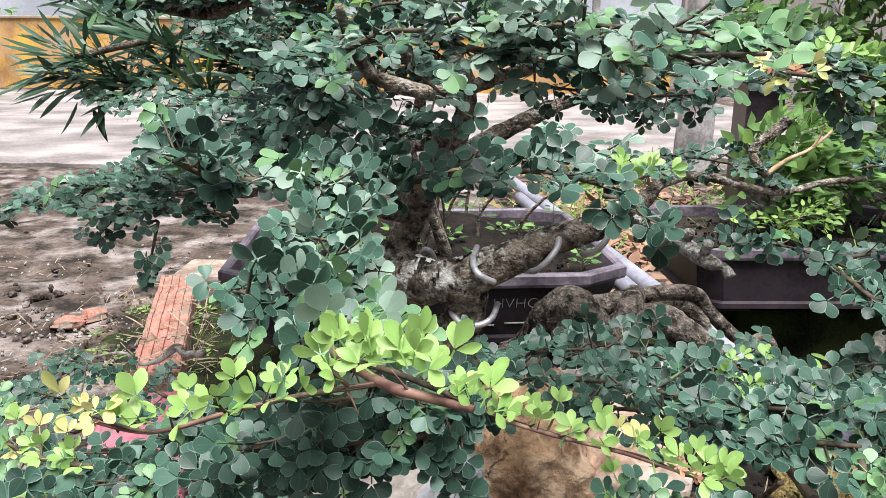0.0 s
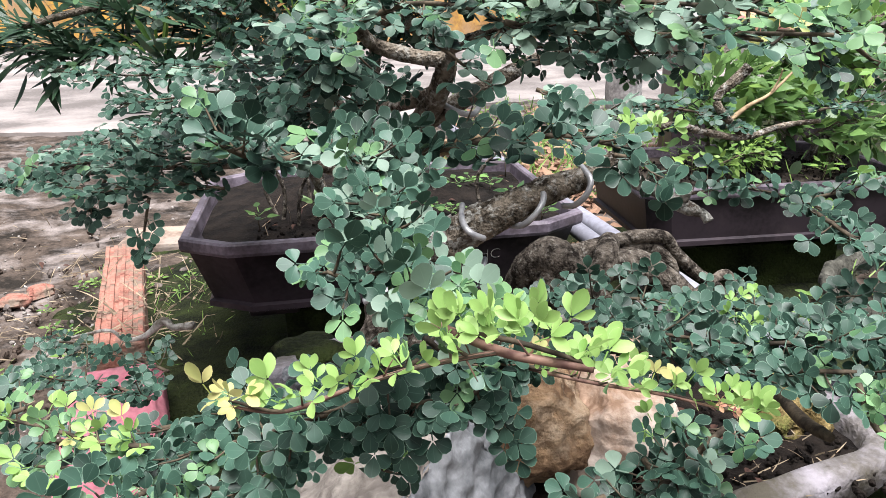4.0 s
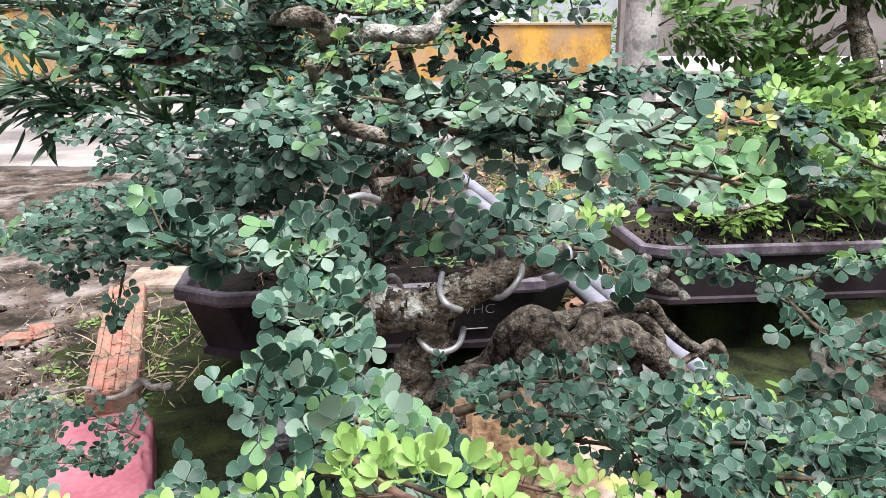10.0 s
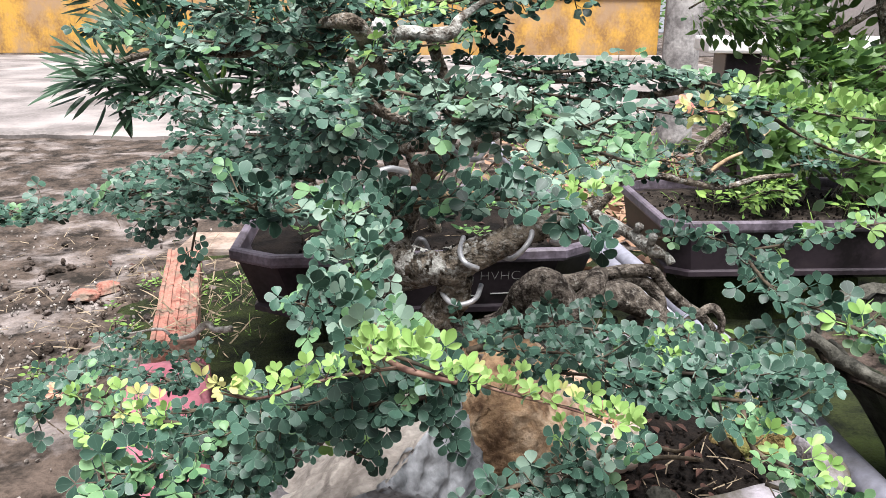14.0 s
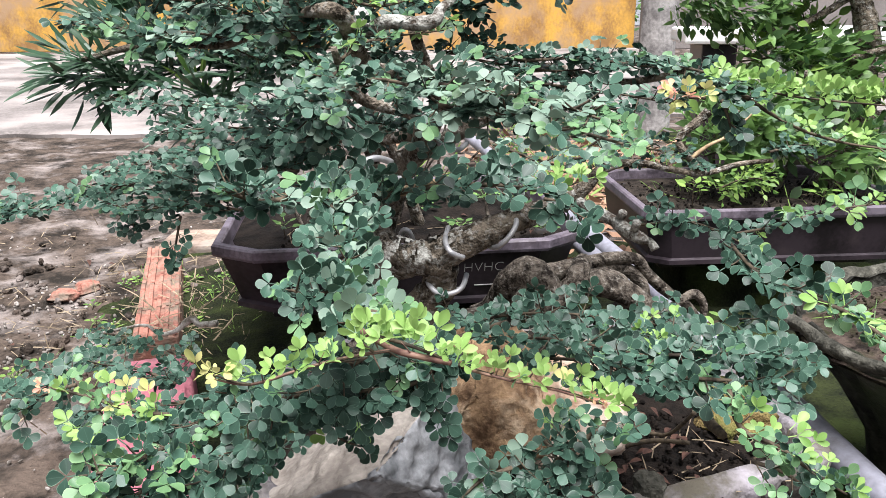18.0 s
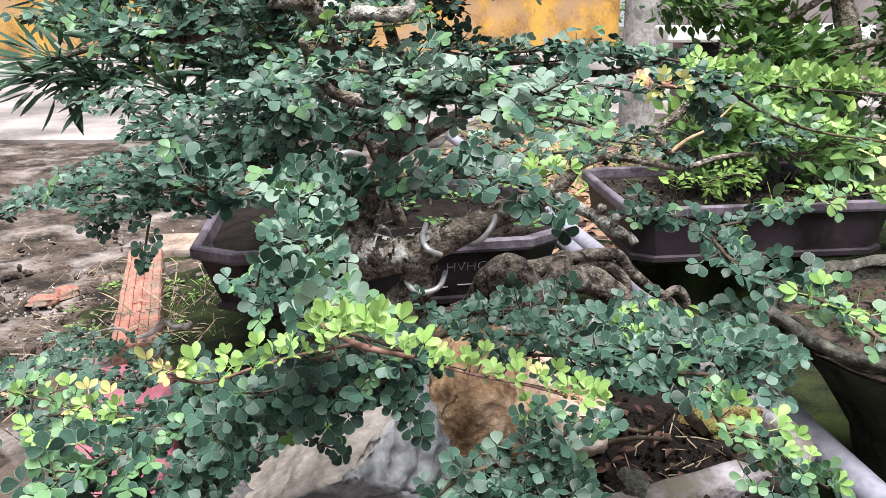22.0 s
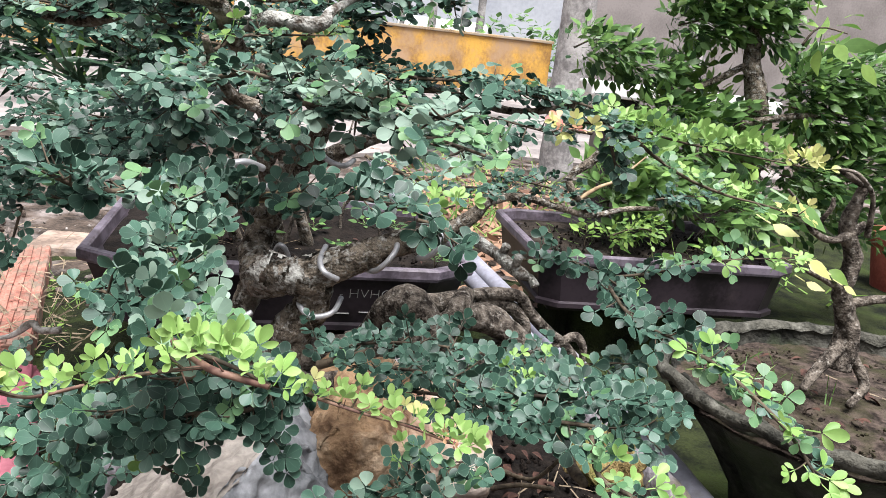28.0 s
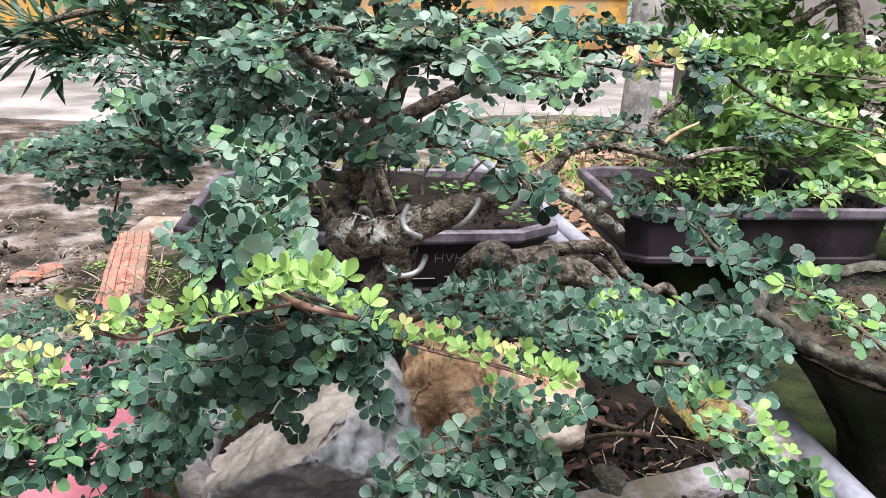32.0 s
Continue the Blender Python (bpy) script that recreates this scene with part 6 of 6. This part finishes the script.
stone_tray()
small = thing("small_bonsai", (0.789, 0.883, 0.36), "small bonsai with bare grey twigs and a few yellow leaves", "bonsai tree")
for pts, rad in (
    ([(0.725, 0.8, 0.386), (0.729, 0.8, 0.435), (0.706, 0.8, 0.489), (0.709, 0.8, 0.536), (0.689, 0.8, 0.579), (0.691, 0.79, 0.632)], [0.026, 0.018, 0.015, 0.014, 0.012, 0.008]),
    ([(0.731, 0.8, 0.427), (0.686, 0.78, 0.393), (0.655, 0.76, 0.369)], [0.016, 0.012, 0.008]),
    ([(0.735, 0.8, 0.411), (0.757, 0.78, 0.372), (0.725, 0.76, 0.348)], [0.014, 0.010, 0.007]),
    ([(0.712, 0.8, 0.581), (0.671, 0.79, 0.562), (0.631, 0.78, 0.572), (0.609, 0.78, 0.599), (0.578, 0.77, 0.623)], [0.009, 0.008, 0.006, 0.004, 0.002]),
    ([(0.63, 0.78, 0.576), (0.639, 0.77, 0.604), (0.639, 0.77, 0.618)], [0.006, 0.005, 0.003]),
    ([(0.691, 0.79, 0.632), (0.657, 0.78, 0.646), (0.639, 0.78, 0.654)], [0.007, 0.006, 0.004]),
    ([(0.712, 0.79, 0.569), (0.698, 0.78, 0.621), (0.664, 0.77, 0.648), (0.64, 0.77, 0.653)], [0.006, 0.005, 0.004, 0.002]),
    ([(0.714, 0.8, 0.49), (0.653, 0.78, 0.515), (0.629, 0.77, 0.524)], [0.008, 0.006, 0.005]),
    ([(0.718, 0.8, 0.474), (0.756, 0.79, 0.488), (0.814, 0.78, 0.488)], [0.010, 0.009, 0.008]),
):
    bm = bmesh.new()
    tube(bm, [local(small, q) for q in pts], [(0.82 if rad[0] > 0.02 else 0.66) * r for r in rad], 12, 8, 0.22)
    part("limb", bm, M["root"], small)
s = Crown(small, OVATE, 5)
for p, key, size in (((0.525, 0.72, 0.629), "shrub", 1.2), ((0.566, 0.72, 0.563), "gold", 0.9), ((0.527, 0.74, 0.595), "gold", 0.8), ((0.643, 0.74, 0.524), "gold", 0.55), ((0.527, 0.75, 0.558), "shrub", 0.9), ((0.600, 0.76, 0.545), "gold", 0.7), ((0.655, 0.80, 0.530), "grass", 0.8), ((0.620, 0.78, 0.515), "gold", 0.6)):
    s.leaf(s.frame_at(Vector(p), Vector((0.6, -0.4, -0.3)), Vector((-0.2, -0.7, 0.6)), size), key, True)
s.close(M["twig"])

# ---- the narrow-leaved plant in the dark pot ----
pod = thing("narrow_leaf_shrub", (-0.1, 1.55, 0.29), "shrub with long narrow dark leaves in the dark pot", "shrub")
stems = (
    [(-0.06, 1.56, 0.28), (-0.1, 1.5, 0.45), (-0.15, 1.4, 0.6), (-0.22, 1.28, 0.7), (-0.36, 1.15, 0.72), (-0.5, 1.08, 0.69)],
    [(-0.1, 1.5, 0.45), (-0.05, 1.42, 0.62), (-0.1, 1.3, 0.74), (-0.14, 1.2, 0.8)],
    [(-0.15, 1.4, 0.6), (-0.3, 1.35, 0.72), (-0.45, 1.3, 0.78), (-0.58, 1.25, 0.8)],
    [(0.0, 1.55, 0.28), (-0.06, 1.5, 0.48), (-0.14, 1.4, 0.66), (-0.12, 1.3, 0.78), (-0.08, 1.2, 0.86)],
    [(-0.15, 1.55, 0.28), (-0.2, 1.5, 0.42), (-0.3, 1.4, 0.52), (-0.4, 1.3, 0.55)],
)
shoots = random.Random(53)
for _ in range(16):
    x, yy = shoots.uniform(-0.3, 0.26), shoots.uniform(1.48, 1.85)
    bm = bmesh.new()
    tube(bm, [local(pod, (x, yy, 0.275)), local(pod, (x + shoots.uniform(-0.03, 0.03), yy, 0.36)), local(pod, (x + shoots.uniform(-0.08, 0.08), yy - 0.03, shoots.uniform(0.42, 0.56)))], [0.005, 0.004, 0.002], 6, 4, 0.1)
    part("stem", bm, M["root"], pod, "thin bare shoot")
for pts in stems:
    bm = bmesh.new()
    tube(bm, [local(pod, q) for q in pts], [0.014, 0.011, 0.007, 0.004], 8, 5, 0.15)
    part("stem", bm, M["bark"], pod)
pc = Crown(pod, NEEDLE, 9)
pc.thicken = 1.0
def tuft(p, ahead, n, spread=0.9, scale=1.0, key="needle", single=False):
    for i in range(n):
        d = Vector(ahead).normalized() + Vector((pc.rng.gauss(0, spread), pc.rng.gauss(0, spread), pc.rng.gauss(0, spread * 0.7)))
        o = Vector(p) - Vector(ahead).normalized() * pc.rng.uniform(0, 0.045)
        pc.leaf(pc.frame_at(o, d, Vector((pc.rng.gauss(0, 0.4), -0.4, 0.8)), scale * pc.rng.uniform(0.75, 1.2)), key, single)
for p, a, n in (((-0.5, 1.08, 0.69), (-1, -0.3, 0.1), 22), ((-0.45, 1.12, 0.64), (-1, -0.2, -0.3), 16), ((-0.40, 1.1, 0.72), (-0.6, -0.4, 0.6), 24), ((-0.3, 1.15, 0.72), (-0.5, -0.5, 0.4), 24),
                ((-0.22, 1.2, 0.72), (-0.2, -0.6, 0.5), 26), ((-0.58, 1.25, 0.8), (-1, -0.2, 0.3), 22), ((-0.48, 1.28, 0.8), (-0.6, -0.3, 0.7), 24), ((-0.35, 1.3, 0.78), (-0.3, -0.5, 0.7), 26),
                ((-0.14, 1.2, 0.8), (0, -0.5, 0.8), 26), ((-0.05, 1.2, 0.86), (0.3, -0.4, 0.7), 26), ((0.02, 1.28, 0.8), (0.6, -0.2, 0.5), 20), ((-0.25, 1.25, 0.66), (-0.4, -0.6, -0.1), 26), ((-0.12, 1.25, 0.68), (0.1, -0.6, 0.1), 26),
                ((-0.4, 1.3, 0.55), (-0.7, -0.4, 0.3), 18), ((-0.2, 1.3, 0.9), (0, 0, 1), 30), ((-0.4, 1.25, 0.9), (-0.4, 0, 1), 30), ((-0.55, 1.12, 0.66), (-1, -0.3, 0), 22), ((-0.5, 1.2, 0.74), (-0.8, -0.3, 0.4), 24), ((-0.3, 1.2, 0.8), (-0.2, -0.4, 0.8), 24), ((-0.18, 1.15, 0.74), (0, -0.6, 0.5), 24), ((-0.62, 1.3, 0.86), (-0.8, 0, 0.6), 24), ((-0.28, 1.2, 0.664), (-0.3, -0.7, 0.2), 30), ((-0.341, 1.2, 0.683), (-0.5, -0.6, 0.1), 30), ((-0.223, 1.2, 0.69), (0.2, -0.7, 0.2), 30), ((-0.407, 1.15, 0.669), (-0.6, -0.5, 0.1), 28), ((-0.303, 1.25, 0.734), (-0.2, -0.5, 0.6), 30), ((-0.469, 1.25, 0.736), (-0.5, -0.5, 0.6), 30), ((-0.483, 1.1, 0.666), (-0.8, -0.4, 0.1), 26), ((0.0, 1.3, 0.95), (0.2, 0, 1), 30)):
    tuft(p, a, round(n * 1.6), spread=0.9, single=True)
for p in ((-0.166, 1.08, 0.69), (-0.259, 1.08, 0.678), (-0.101, 1.12, 0.732), (-0.057, 1.12, 0.797), (-0.321, 1.08, 0.637), (-0.197, 1.1, 0.782), (0.036, 1.12, 0.813)):
    tuft(p, (-0.2, -0.5, 0.4), 26, 1.0, 1.1, single=True)
tuft((-0.34, 1.13, 0.645), (0.1, -0.3, 0.9), 7, 0.35, 0.8, "grass")
tuft((-0.14, 0.95, 0.73), (0, -0.3, 0.9), 8, 0.45, 0.55, "grass")
pc.close(M["twig"])

# ---- the green shrub in the long pot ----
shrub = thing("leafy_shrub", (0.95, 1.9, 0.29), "shrub with pointed light green leaves in tiers in the long pot", "shrub")
for pts, rad in (
    ([(1.1, 1.9, 0.27), (1.2, 1.92, 0.483), (1.178, 1.94, 0.59), (1.187, 1.95, 0.684), (1.157, 1.97, 0.787), (1.166, 2, 0.894)], [0.055, 0.042, 0.052, 0.044, 0.034, 0.025]),
    ([(1.157, 1.97, 0.787), (1.064, 1.96, 0.732), (0.968, 1.95, 0.693), (0.877, 1.97, 0.697)], [0.014, 0.012, 0.010, 0.006]),
    ([(1.12, 1.9, 0.62), (1.25, 1.85, 0.66), (1.4, 1.85, 0.68)], [0.016, 0.012, 0.008]),
    ([(0.8, 1.9, 0.28), (0.78, 1.88, 0.42), (0.82, 1.85, 0.55)], [0.010, 0.008, 0.005]),
    ([(0.95, 1.85, 0.28), (0.98, 1.82, 0.45), (0.96, 1.8, 0.6)], [0.010, 0.008, 0.005]),
):
    bm = bmesh.new()
    tube(bm, [local(shrub, q) for q in pts], [0.72 * r for r in rad], 12, 8, 0.2)
    part("limb", bm, M["bark"], shrub)
sc = Crown(shrub, OVATE, 14)
for pts, n, r, key, size in (
    ([(0.657, 2, 0.771), (0.717, 1.98, 0.8), (0.798, 1.97, 0.772)], 90, 0.04, "shrub", 1.0),
    ([(0.731, 2, 0.756), (0.823, 1.98, 0.744), (0.919, 1.95, 0.733)], 130, 0.04, "shrub", 1.0),
    ([(0.94, 2, 0.861), (1.07, 1.98, 0.898), (1.219, 2, 0.885)], 420, 0.05, "shrub", 1.0),
    ([(0.918, 2, 0.969), (1.053, 1.98, 0.976), (1.218, 2, 0.96)], 400, 0.06, "shrub", 1.0),
    ([(1.262, 1.9, 0.741), (1.354, 1.9, 0.773), (1.526, 1.9, 0.768)], 420, 0.055, "shrub", 1.0),
    ([(1.26, 1.9, 0.68), (1.401, 1.9, 0.663), (1.574, 1.9, 0.664)], 420, 0.055, "shrub", 1.0),
    ([(1.073, 2.05, 0.615), (1.065, 2.05, 0.695), (1.037, 2.05, 0.787)], 60, 0.045, "grass", 1.6),
    ([(1.008, 2.05, 0.592), (0.99, 2.05, 0.639), (0.955, 2.05, 0.684)], 50, 0.04, "grass", 1.5),
    ([(0.852, 1.95, 0.612), (0.982, 1.95, 0.625), (1.133, 1.95, 0.624)], 161, 0.05, "shrub", 1.6),
    ([(0.924, 1.9, 0.556), (1.04, 1.9, 0.551), (1.141, 1.9, 0.545)], 136, 0.055, "shrub", 1.6),
    ([(0.717, 1.8, 0.448), (0.784, 1.8, 0.498), (0.878, 1.8, 0.492)], 148, 0.05, "shrub", 1.6),
    ([(0.719, 1.78, 0.393), (0.821, 1.78, 0.424), (0.983, 1.8, 0.441)], 150, 0.05, "shrub", 1.5),
    ([(0.711, 1.66, 0.334), (0.772, 1.66, 0.36), (0.831, 1.66, 0.358)], 70, 0.026, "grass", 0.62),
    ([(0.988, 1.78, 0.369), (1.076, 1.78, 0.407), (1.187, 1.8, 0.396)], 110, 0.05, "shrub", 1.5),
    ([(1.272, 1.9, 0.493), (1.361, 1.9, 0.485), (1.468, 1.9, 0.478)], 160, 0.06, "shrub", 1.0),
    ([(1.337, 2, 0.547), (1.487, 2, 0.527), (1.71, 2, 0.53)], 260, 0.07, "shrub", 1.2),
    ([(1.392, 2.05, 0.371), (1.568, 2.05, 0.349), (1.803, 2.05, 0.35)], 220, 0.07, "shrub", 1.2),
    ([(1.468, 1.9, 0.543), (1.581, 1.9, 0.52), (1.661, 1.9, 0.494)], 160, 0.06, "shrub", 1.0),
    ([(1.005, 1.5, 0.824), (1.034, 1.5, 0.863), (1.102, 1.5, 0.858)], 7, 0.05, "grass", 2.0),
):
    sc.spray(pts, round(n * 1.75), r, key, (("grass", 0.06), ("young", 0.02)), flat=0.75, front=0.5, thick=0.003, wild=0.55, scale=(0.98 if size == 1.0 else 0.78 * size), taper=0.9, droop=0.004, single=pts[0][1] < 1.86)
sc.close(M["twig"])


# ---- writing on the dark pot ----
def lettering(text, size, parent, m):
    cu = bpy.data.curves.new("lettering", "FONT")
    cu.body, cu.size, cu.extrude, cu.offset = text, size, 0.0003, -0.0009
    tmp = new("lettering", cu)
    me = bpy.data.meshes.new_from_object(tmp.evaluated_get(bpy.context.evaluated_depsgraph_get()))
    bpy.data.objects.remove(tmp)
    me.materials.append(M["chalk"])
    ob = new("lettering", me)
    ob.parent, ob.matrix_basis = parent, m
    ob["label"] = "hand-painted white letters"


pot_body = next(ch for ch in dark_pot.children if ch.name.startswith("body"))
FACE = pose(0.105, -0.2890, 0.228, 104.9, 0, 0)
lettering("- HVHC", 0.032, pot_body, FACE)
for x0, w, z0 in ((-0.03, 0.055, -0.040), (0.045, 0.05, -0.036)):
    bar = box(bmesh.new(), (x0, z0, -0.001), (x0 + w, z0 + 0.002, 0.0012))
    bar.transform(FACE)
    part("painted_mark", bar, M["chalk"], pot_body, "unreadable white stroke")


# ---- clutter on the ground and in the pots ----
def scatter_blades(name, label, boxes, n, key, seed, lean=0.7, lengths=(0.6, 1.5), category="grass"):
    """Blades of grass or straw over rectangles (x0, x1, y0, y1, z)."""
    base = new(name)
    tagged(base, label, category, kind="stuff")
    cr, r = Crown(base, BLADE, seed), random.Random(seed)
    for _ in range(n):
        x0, x1, y0, y1, zz = r.choice(boxes)
        d = Vector((r.gauss(0, lean), r.gauss(0, lean), abs(r.gauss(0.6, 0.3))))
        cr.leaf(cr.frame_at(Vector((r.uniform(x0, x1), r.uniform(y0, y1), zz)), d, Vector((r.gauss(0, 0.5), -0.6, 0.7)), r.uniform(*lengths)), key)
    cr.close(M["twig"], "blade")


L["straw"] = leaf_material("dry_straw", (0.10, 0.075, 0.05), (0.28, 0.22, 0.15), (0.28, 0.23, 0.17), "island", 0.8, 0.1)
scatter_blades("grass", "sparse green grass between the bricks and the pots", [(-0.62, -0.42, 1.45, 2.0, 0.0), (-0.85, -0.5, 1.5, 2.1, 0.0), (-0.60, -0.42, 1.55, 2.2, 0.0)], 200, "grass", 3, lengths=(0.2, 0.6))
scatter_blades("dry_grass", "dry straw and stems lying on the earth", [(-1.6, -0.45, 1.1, 2.6, 0.012), (-1.2, -0.5, 1.3, 1.9, 0.012)], 400, "straw", 4, 1.8, (0.2, 0.7))
scatter_blades("grass", "thin grass on the soil of the long pot", [(0.6, 0.8, 1.72, 1.9, 0.285), (0.75, 1.1, 1.62, 1.7, 0.285)], 24, "grass", 6, 0.5, (0.3, 0.8))
scatter_blades("dry_grass", "dry stems on the soil of the pots", [(0.15, 0.42, 0.62, 0.75, 0.238), (0.55, 1.1, 1.62, 1.9, 0.288), (-0.35, 0.25, 1.44, 1.85, 0.292), (-0.3, 0.2, 1.42, 1.7, 0.29), (-0.3, 0.25, 1.5, 1.9, 0.292), (0.15, 0.42, 0.62, 0.75, 0.238), (0.62, 1.0, 0.68, 0.95, 0.34)], 150, "straw", 8, 2.0, (0.15, 0.45))
scatter_blades("grass", "short green grass in the stone tray", [(0.58, 0.72, 0.78, 0.95, 0.335)], 26, "grass", 9, 0.6, (0.2, 0.45))
L["litter"] = leaf_material("brown_litter_leaf", (0.10, 0.05, 0.032), (0.33, 0.20, 0.13), (0.36, 0.24, 0.17), "island", 0.8, 0.1)
fallen = new("leaf_litter")
tagged(fallen, "brown and reddish fallen leaves behind the pots", "leaf litter", kind="stuff")
lc, lr = Crown(fallen, OVATE, 61), random.Random(61)
for _ in range(1500):
    x, yy = lr.gauss(0.62, 0.3), max(2.05, lr.gauss(3.1, 0.7))
    lc.leaf(lc.frame_at(Vector((x + 0.12 * (yy - 2.1), yy, 0.02 + lr.uniform(0, 0.02))), Vector((lr.gauss(0, 1), lr.gauss(0, 1), lr.gauss(0, 0.25))), Vector((lr.gauss(0, 0.4), lr.gauss(0, 0.4), 1)), lr.uniform(0.9, 2.0)), "litter", True)
lc.close(M["twig"], "litter_leaf")
scatter_blades("dry_grass", "dry straw fallen over the bricks", [(-0.68, -0.52, 1.45, 1.6, 0.078), (-0.74, -0.58, 1.6, 1.85, 0.07), (-0.86, -0.66, 1.85, 2.15, 0.06), (-0.6, -0.42, 1.5, 2.1, 0.012), (-0.6, -0.42, 1.5, 2.1, 0.012)], 110, "straw", 14, 1.3, (0.3, 0.9))
scatter_blades("grass", "bright grass behind the pots", [(0.3, 1.0, 2.6, 3.4, 0.0), (1.0, 1.9, 2.2, 3.2, 0.0), (-0.5, 0.4, 2.3, 3.2, 0.0), (0.4, 1.5, 3.2, 5.0, 0.0), (0.4, 1.5, 3.2, 5.0, 0.0)], 620, "grass", 10, 0.6, (0.8, 2.2))


def seedlings(label, places, seed, key="grass", size=0.9):
    base = new("seedling")
    tagged(base, label, "weeds", kind="stuff")
    cr, r = Crown(base, OVATE, seed), random.Random(seed)
    for x, yy, zz, h in places:
        tube(cr.twigs, [(x, yy, zz), (x + r.uniform(-0.01, 0.01), yy, zz + h)], [0.0016, 0.001], 4, 3)
        for k in range(7):
            a = k * 2.4
            cr.leaf(cr.frame_at(Vector((x, yy, zz + h * (0.55 + 0.07 * k))), Vector((math.cos(a), math.sin(a), 0.3)), Vector((0, -0.3, 1)), size * r.uniform(0.6, 1.1)), key)
    cr.close(M["twig"], "seedling_leaf", "seedling_stem")


r2 = random.Random(31)
seedlings("small bright seedlings on the soil of the dark pot", [(r2.uniform(-0.3, 0.27), r2.uniform(1.43, 1.85), 0.285, r2.uniform(0.02, 0.07)) for _ in range(18)], 3, "shrub", 0.7)
seedlings("low weeds in the long pot", [(r2.uniform(0.6, 1.15), r2.uniform(1.66, 1.9), 0.285, r2.uniform(0.02, 0.07)) for _ in range(8)], 4)
seedlings("low weeds on the earth", [(r2.uniform(-0.9, -0.45), r2.uniform(1.3, 2.1), 0.0, r2.uniform(0.01, 0.03)) for _ in range(22)], 5, size=0.45)


def pebbles(name, label, boxes, n, seed, lo, hi, mat, category):
    """Many small stones or crumbs in one mesh."""
    r, bm = random.Random(seed), bmesh.new()
    for _ in range(n):
        x0, x1, y0, y1, zz = r.choice(boxes)
        sz = r.uniform(lo, hi)
        m = pose(r.uniform(x0, x1), r.uniform(y0, y1), zz + sz * 0.2, r.uniform(0, 360), r.uniform(0, 360), r.uniform(0, 360)) @ Matrix.Diagonal((sz, sz * r.uniform(0.6, 1), sz * r.uniform(0.4, 0.8), 1))
        bmesh.ops.create_icosphere(bm, subdivisions=1, radius=1, matrix=m)
    tagged(part(name, bm, mat, smooth=False), label, category, kind="stuff")


pebbles("pebbles", "small stones on the damp earth", [(-1.9, -0.45, 0.9, 2.8, 0.0), (-1.2, -0.5, 1.2, 2.0, 0.0)], 1000, 2, 0.002, 0.007, M["pebble"], "pebbles")
pebbles("earth_clods", "flat clods and flakes of grey-brown earth", [(-1.9, -0.45, 1.0, 2.9, 0.0), (-1.3, -0.5, 1.2, 2.2, 0.0)], 260, 12, 0.005, 0.02, M["dirt"], "earth")
pebbles("soil_crumbs", "crumbs of dark soil in the tray", [(-0.2, 0.45, 0.62, 1.05, 0.236), (-0.3, 0.25, 1.4, 1.7, 0.286), (0.55, 1.2, 1.62, 1.95, 0.286), (0.1, 0.45, 0.6, 0.8, 0.236)], 1500, 3, 0.002, 0.006, M["soil"], "soil")
pebbles("soil_crumbs", "fine reddish crumbs in the stone tray", [(0.58, 1.03, 0.64, 0.98, 0.334)], 900, 23, 0.001, 0.004, M["traysoil"], "soil")


def dead_leaf(x, yy, zz, turn, size, tilt):
    pts, faces, uv = blade(size, size * 0.5, "ovate", 6, 0.4, 0.35)
    me = bpy.data.meshes.new("dead_leaf")
    me.from_pydata(pts, [], faces)
    me.materials.append(M["litter"])
    ob = new("dead_leaf", me)
    ob.matrix_world = pose(x, yy, zz + 0.006, tilt, tilt * 0.6, turn)
    tagged(ob, "curled brown dead leaf lying on the soil", "dead leaf", "fallen leaves")


for k in range(150):
    spot = ((0.16, 0.34, 0.64, 0.80, 0.24), (0.16, 0.34, 0.64, 0.80, 0.24), (-1.3, -0.6, 1.3, 2.2, 0.005), (0.2, 0.9, 2.2, 3.3, 0.005), (0.6, 0.9, 0.7, 0.95, 0.34), (-0.33, 0.25, 1.45, 1.85, 0.292))[k % 6]
    dead_leaf(r2.uniform(*spot[:2]), r2.uniform(*spot[2:4]), spot[4], r2.uniform(0, 360), r2.uniform(0.012, 0.026), r2.uniform(-18, 18))

hedge = thing("hedge", (-3.0, 15.2, 0.0), "green hedge behind the yellow wall", "hedge")
hc = Crown(hedge, OVATE, 77)
hr = random.Random(78)
for _ in range(1500):
    x, hh = hr.uniform(-9, 4.5), hr.uniform(0, 1)
    p = Vector((x, 15.2 + hr.gauss(0, 0.25), 0.2 + 1.35 * hh * (0.8 + 0.25 * noise.noise(Vector((x, 0, 0))))))
    hc.leaf(hc.frame_at(p, Vector((hr.gauss(0, 1), hr.gauss(-0.3, 1), hr.gauss(0.4, 0.5))), Vector((hr.gauss(0, 0.4), -0.5, 0.8)), hr.uniform(3, 6)), "shrub")
hc.close(M["twig"])
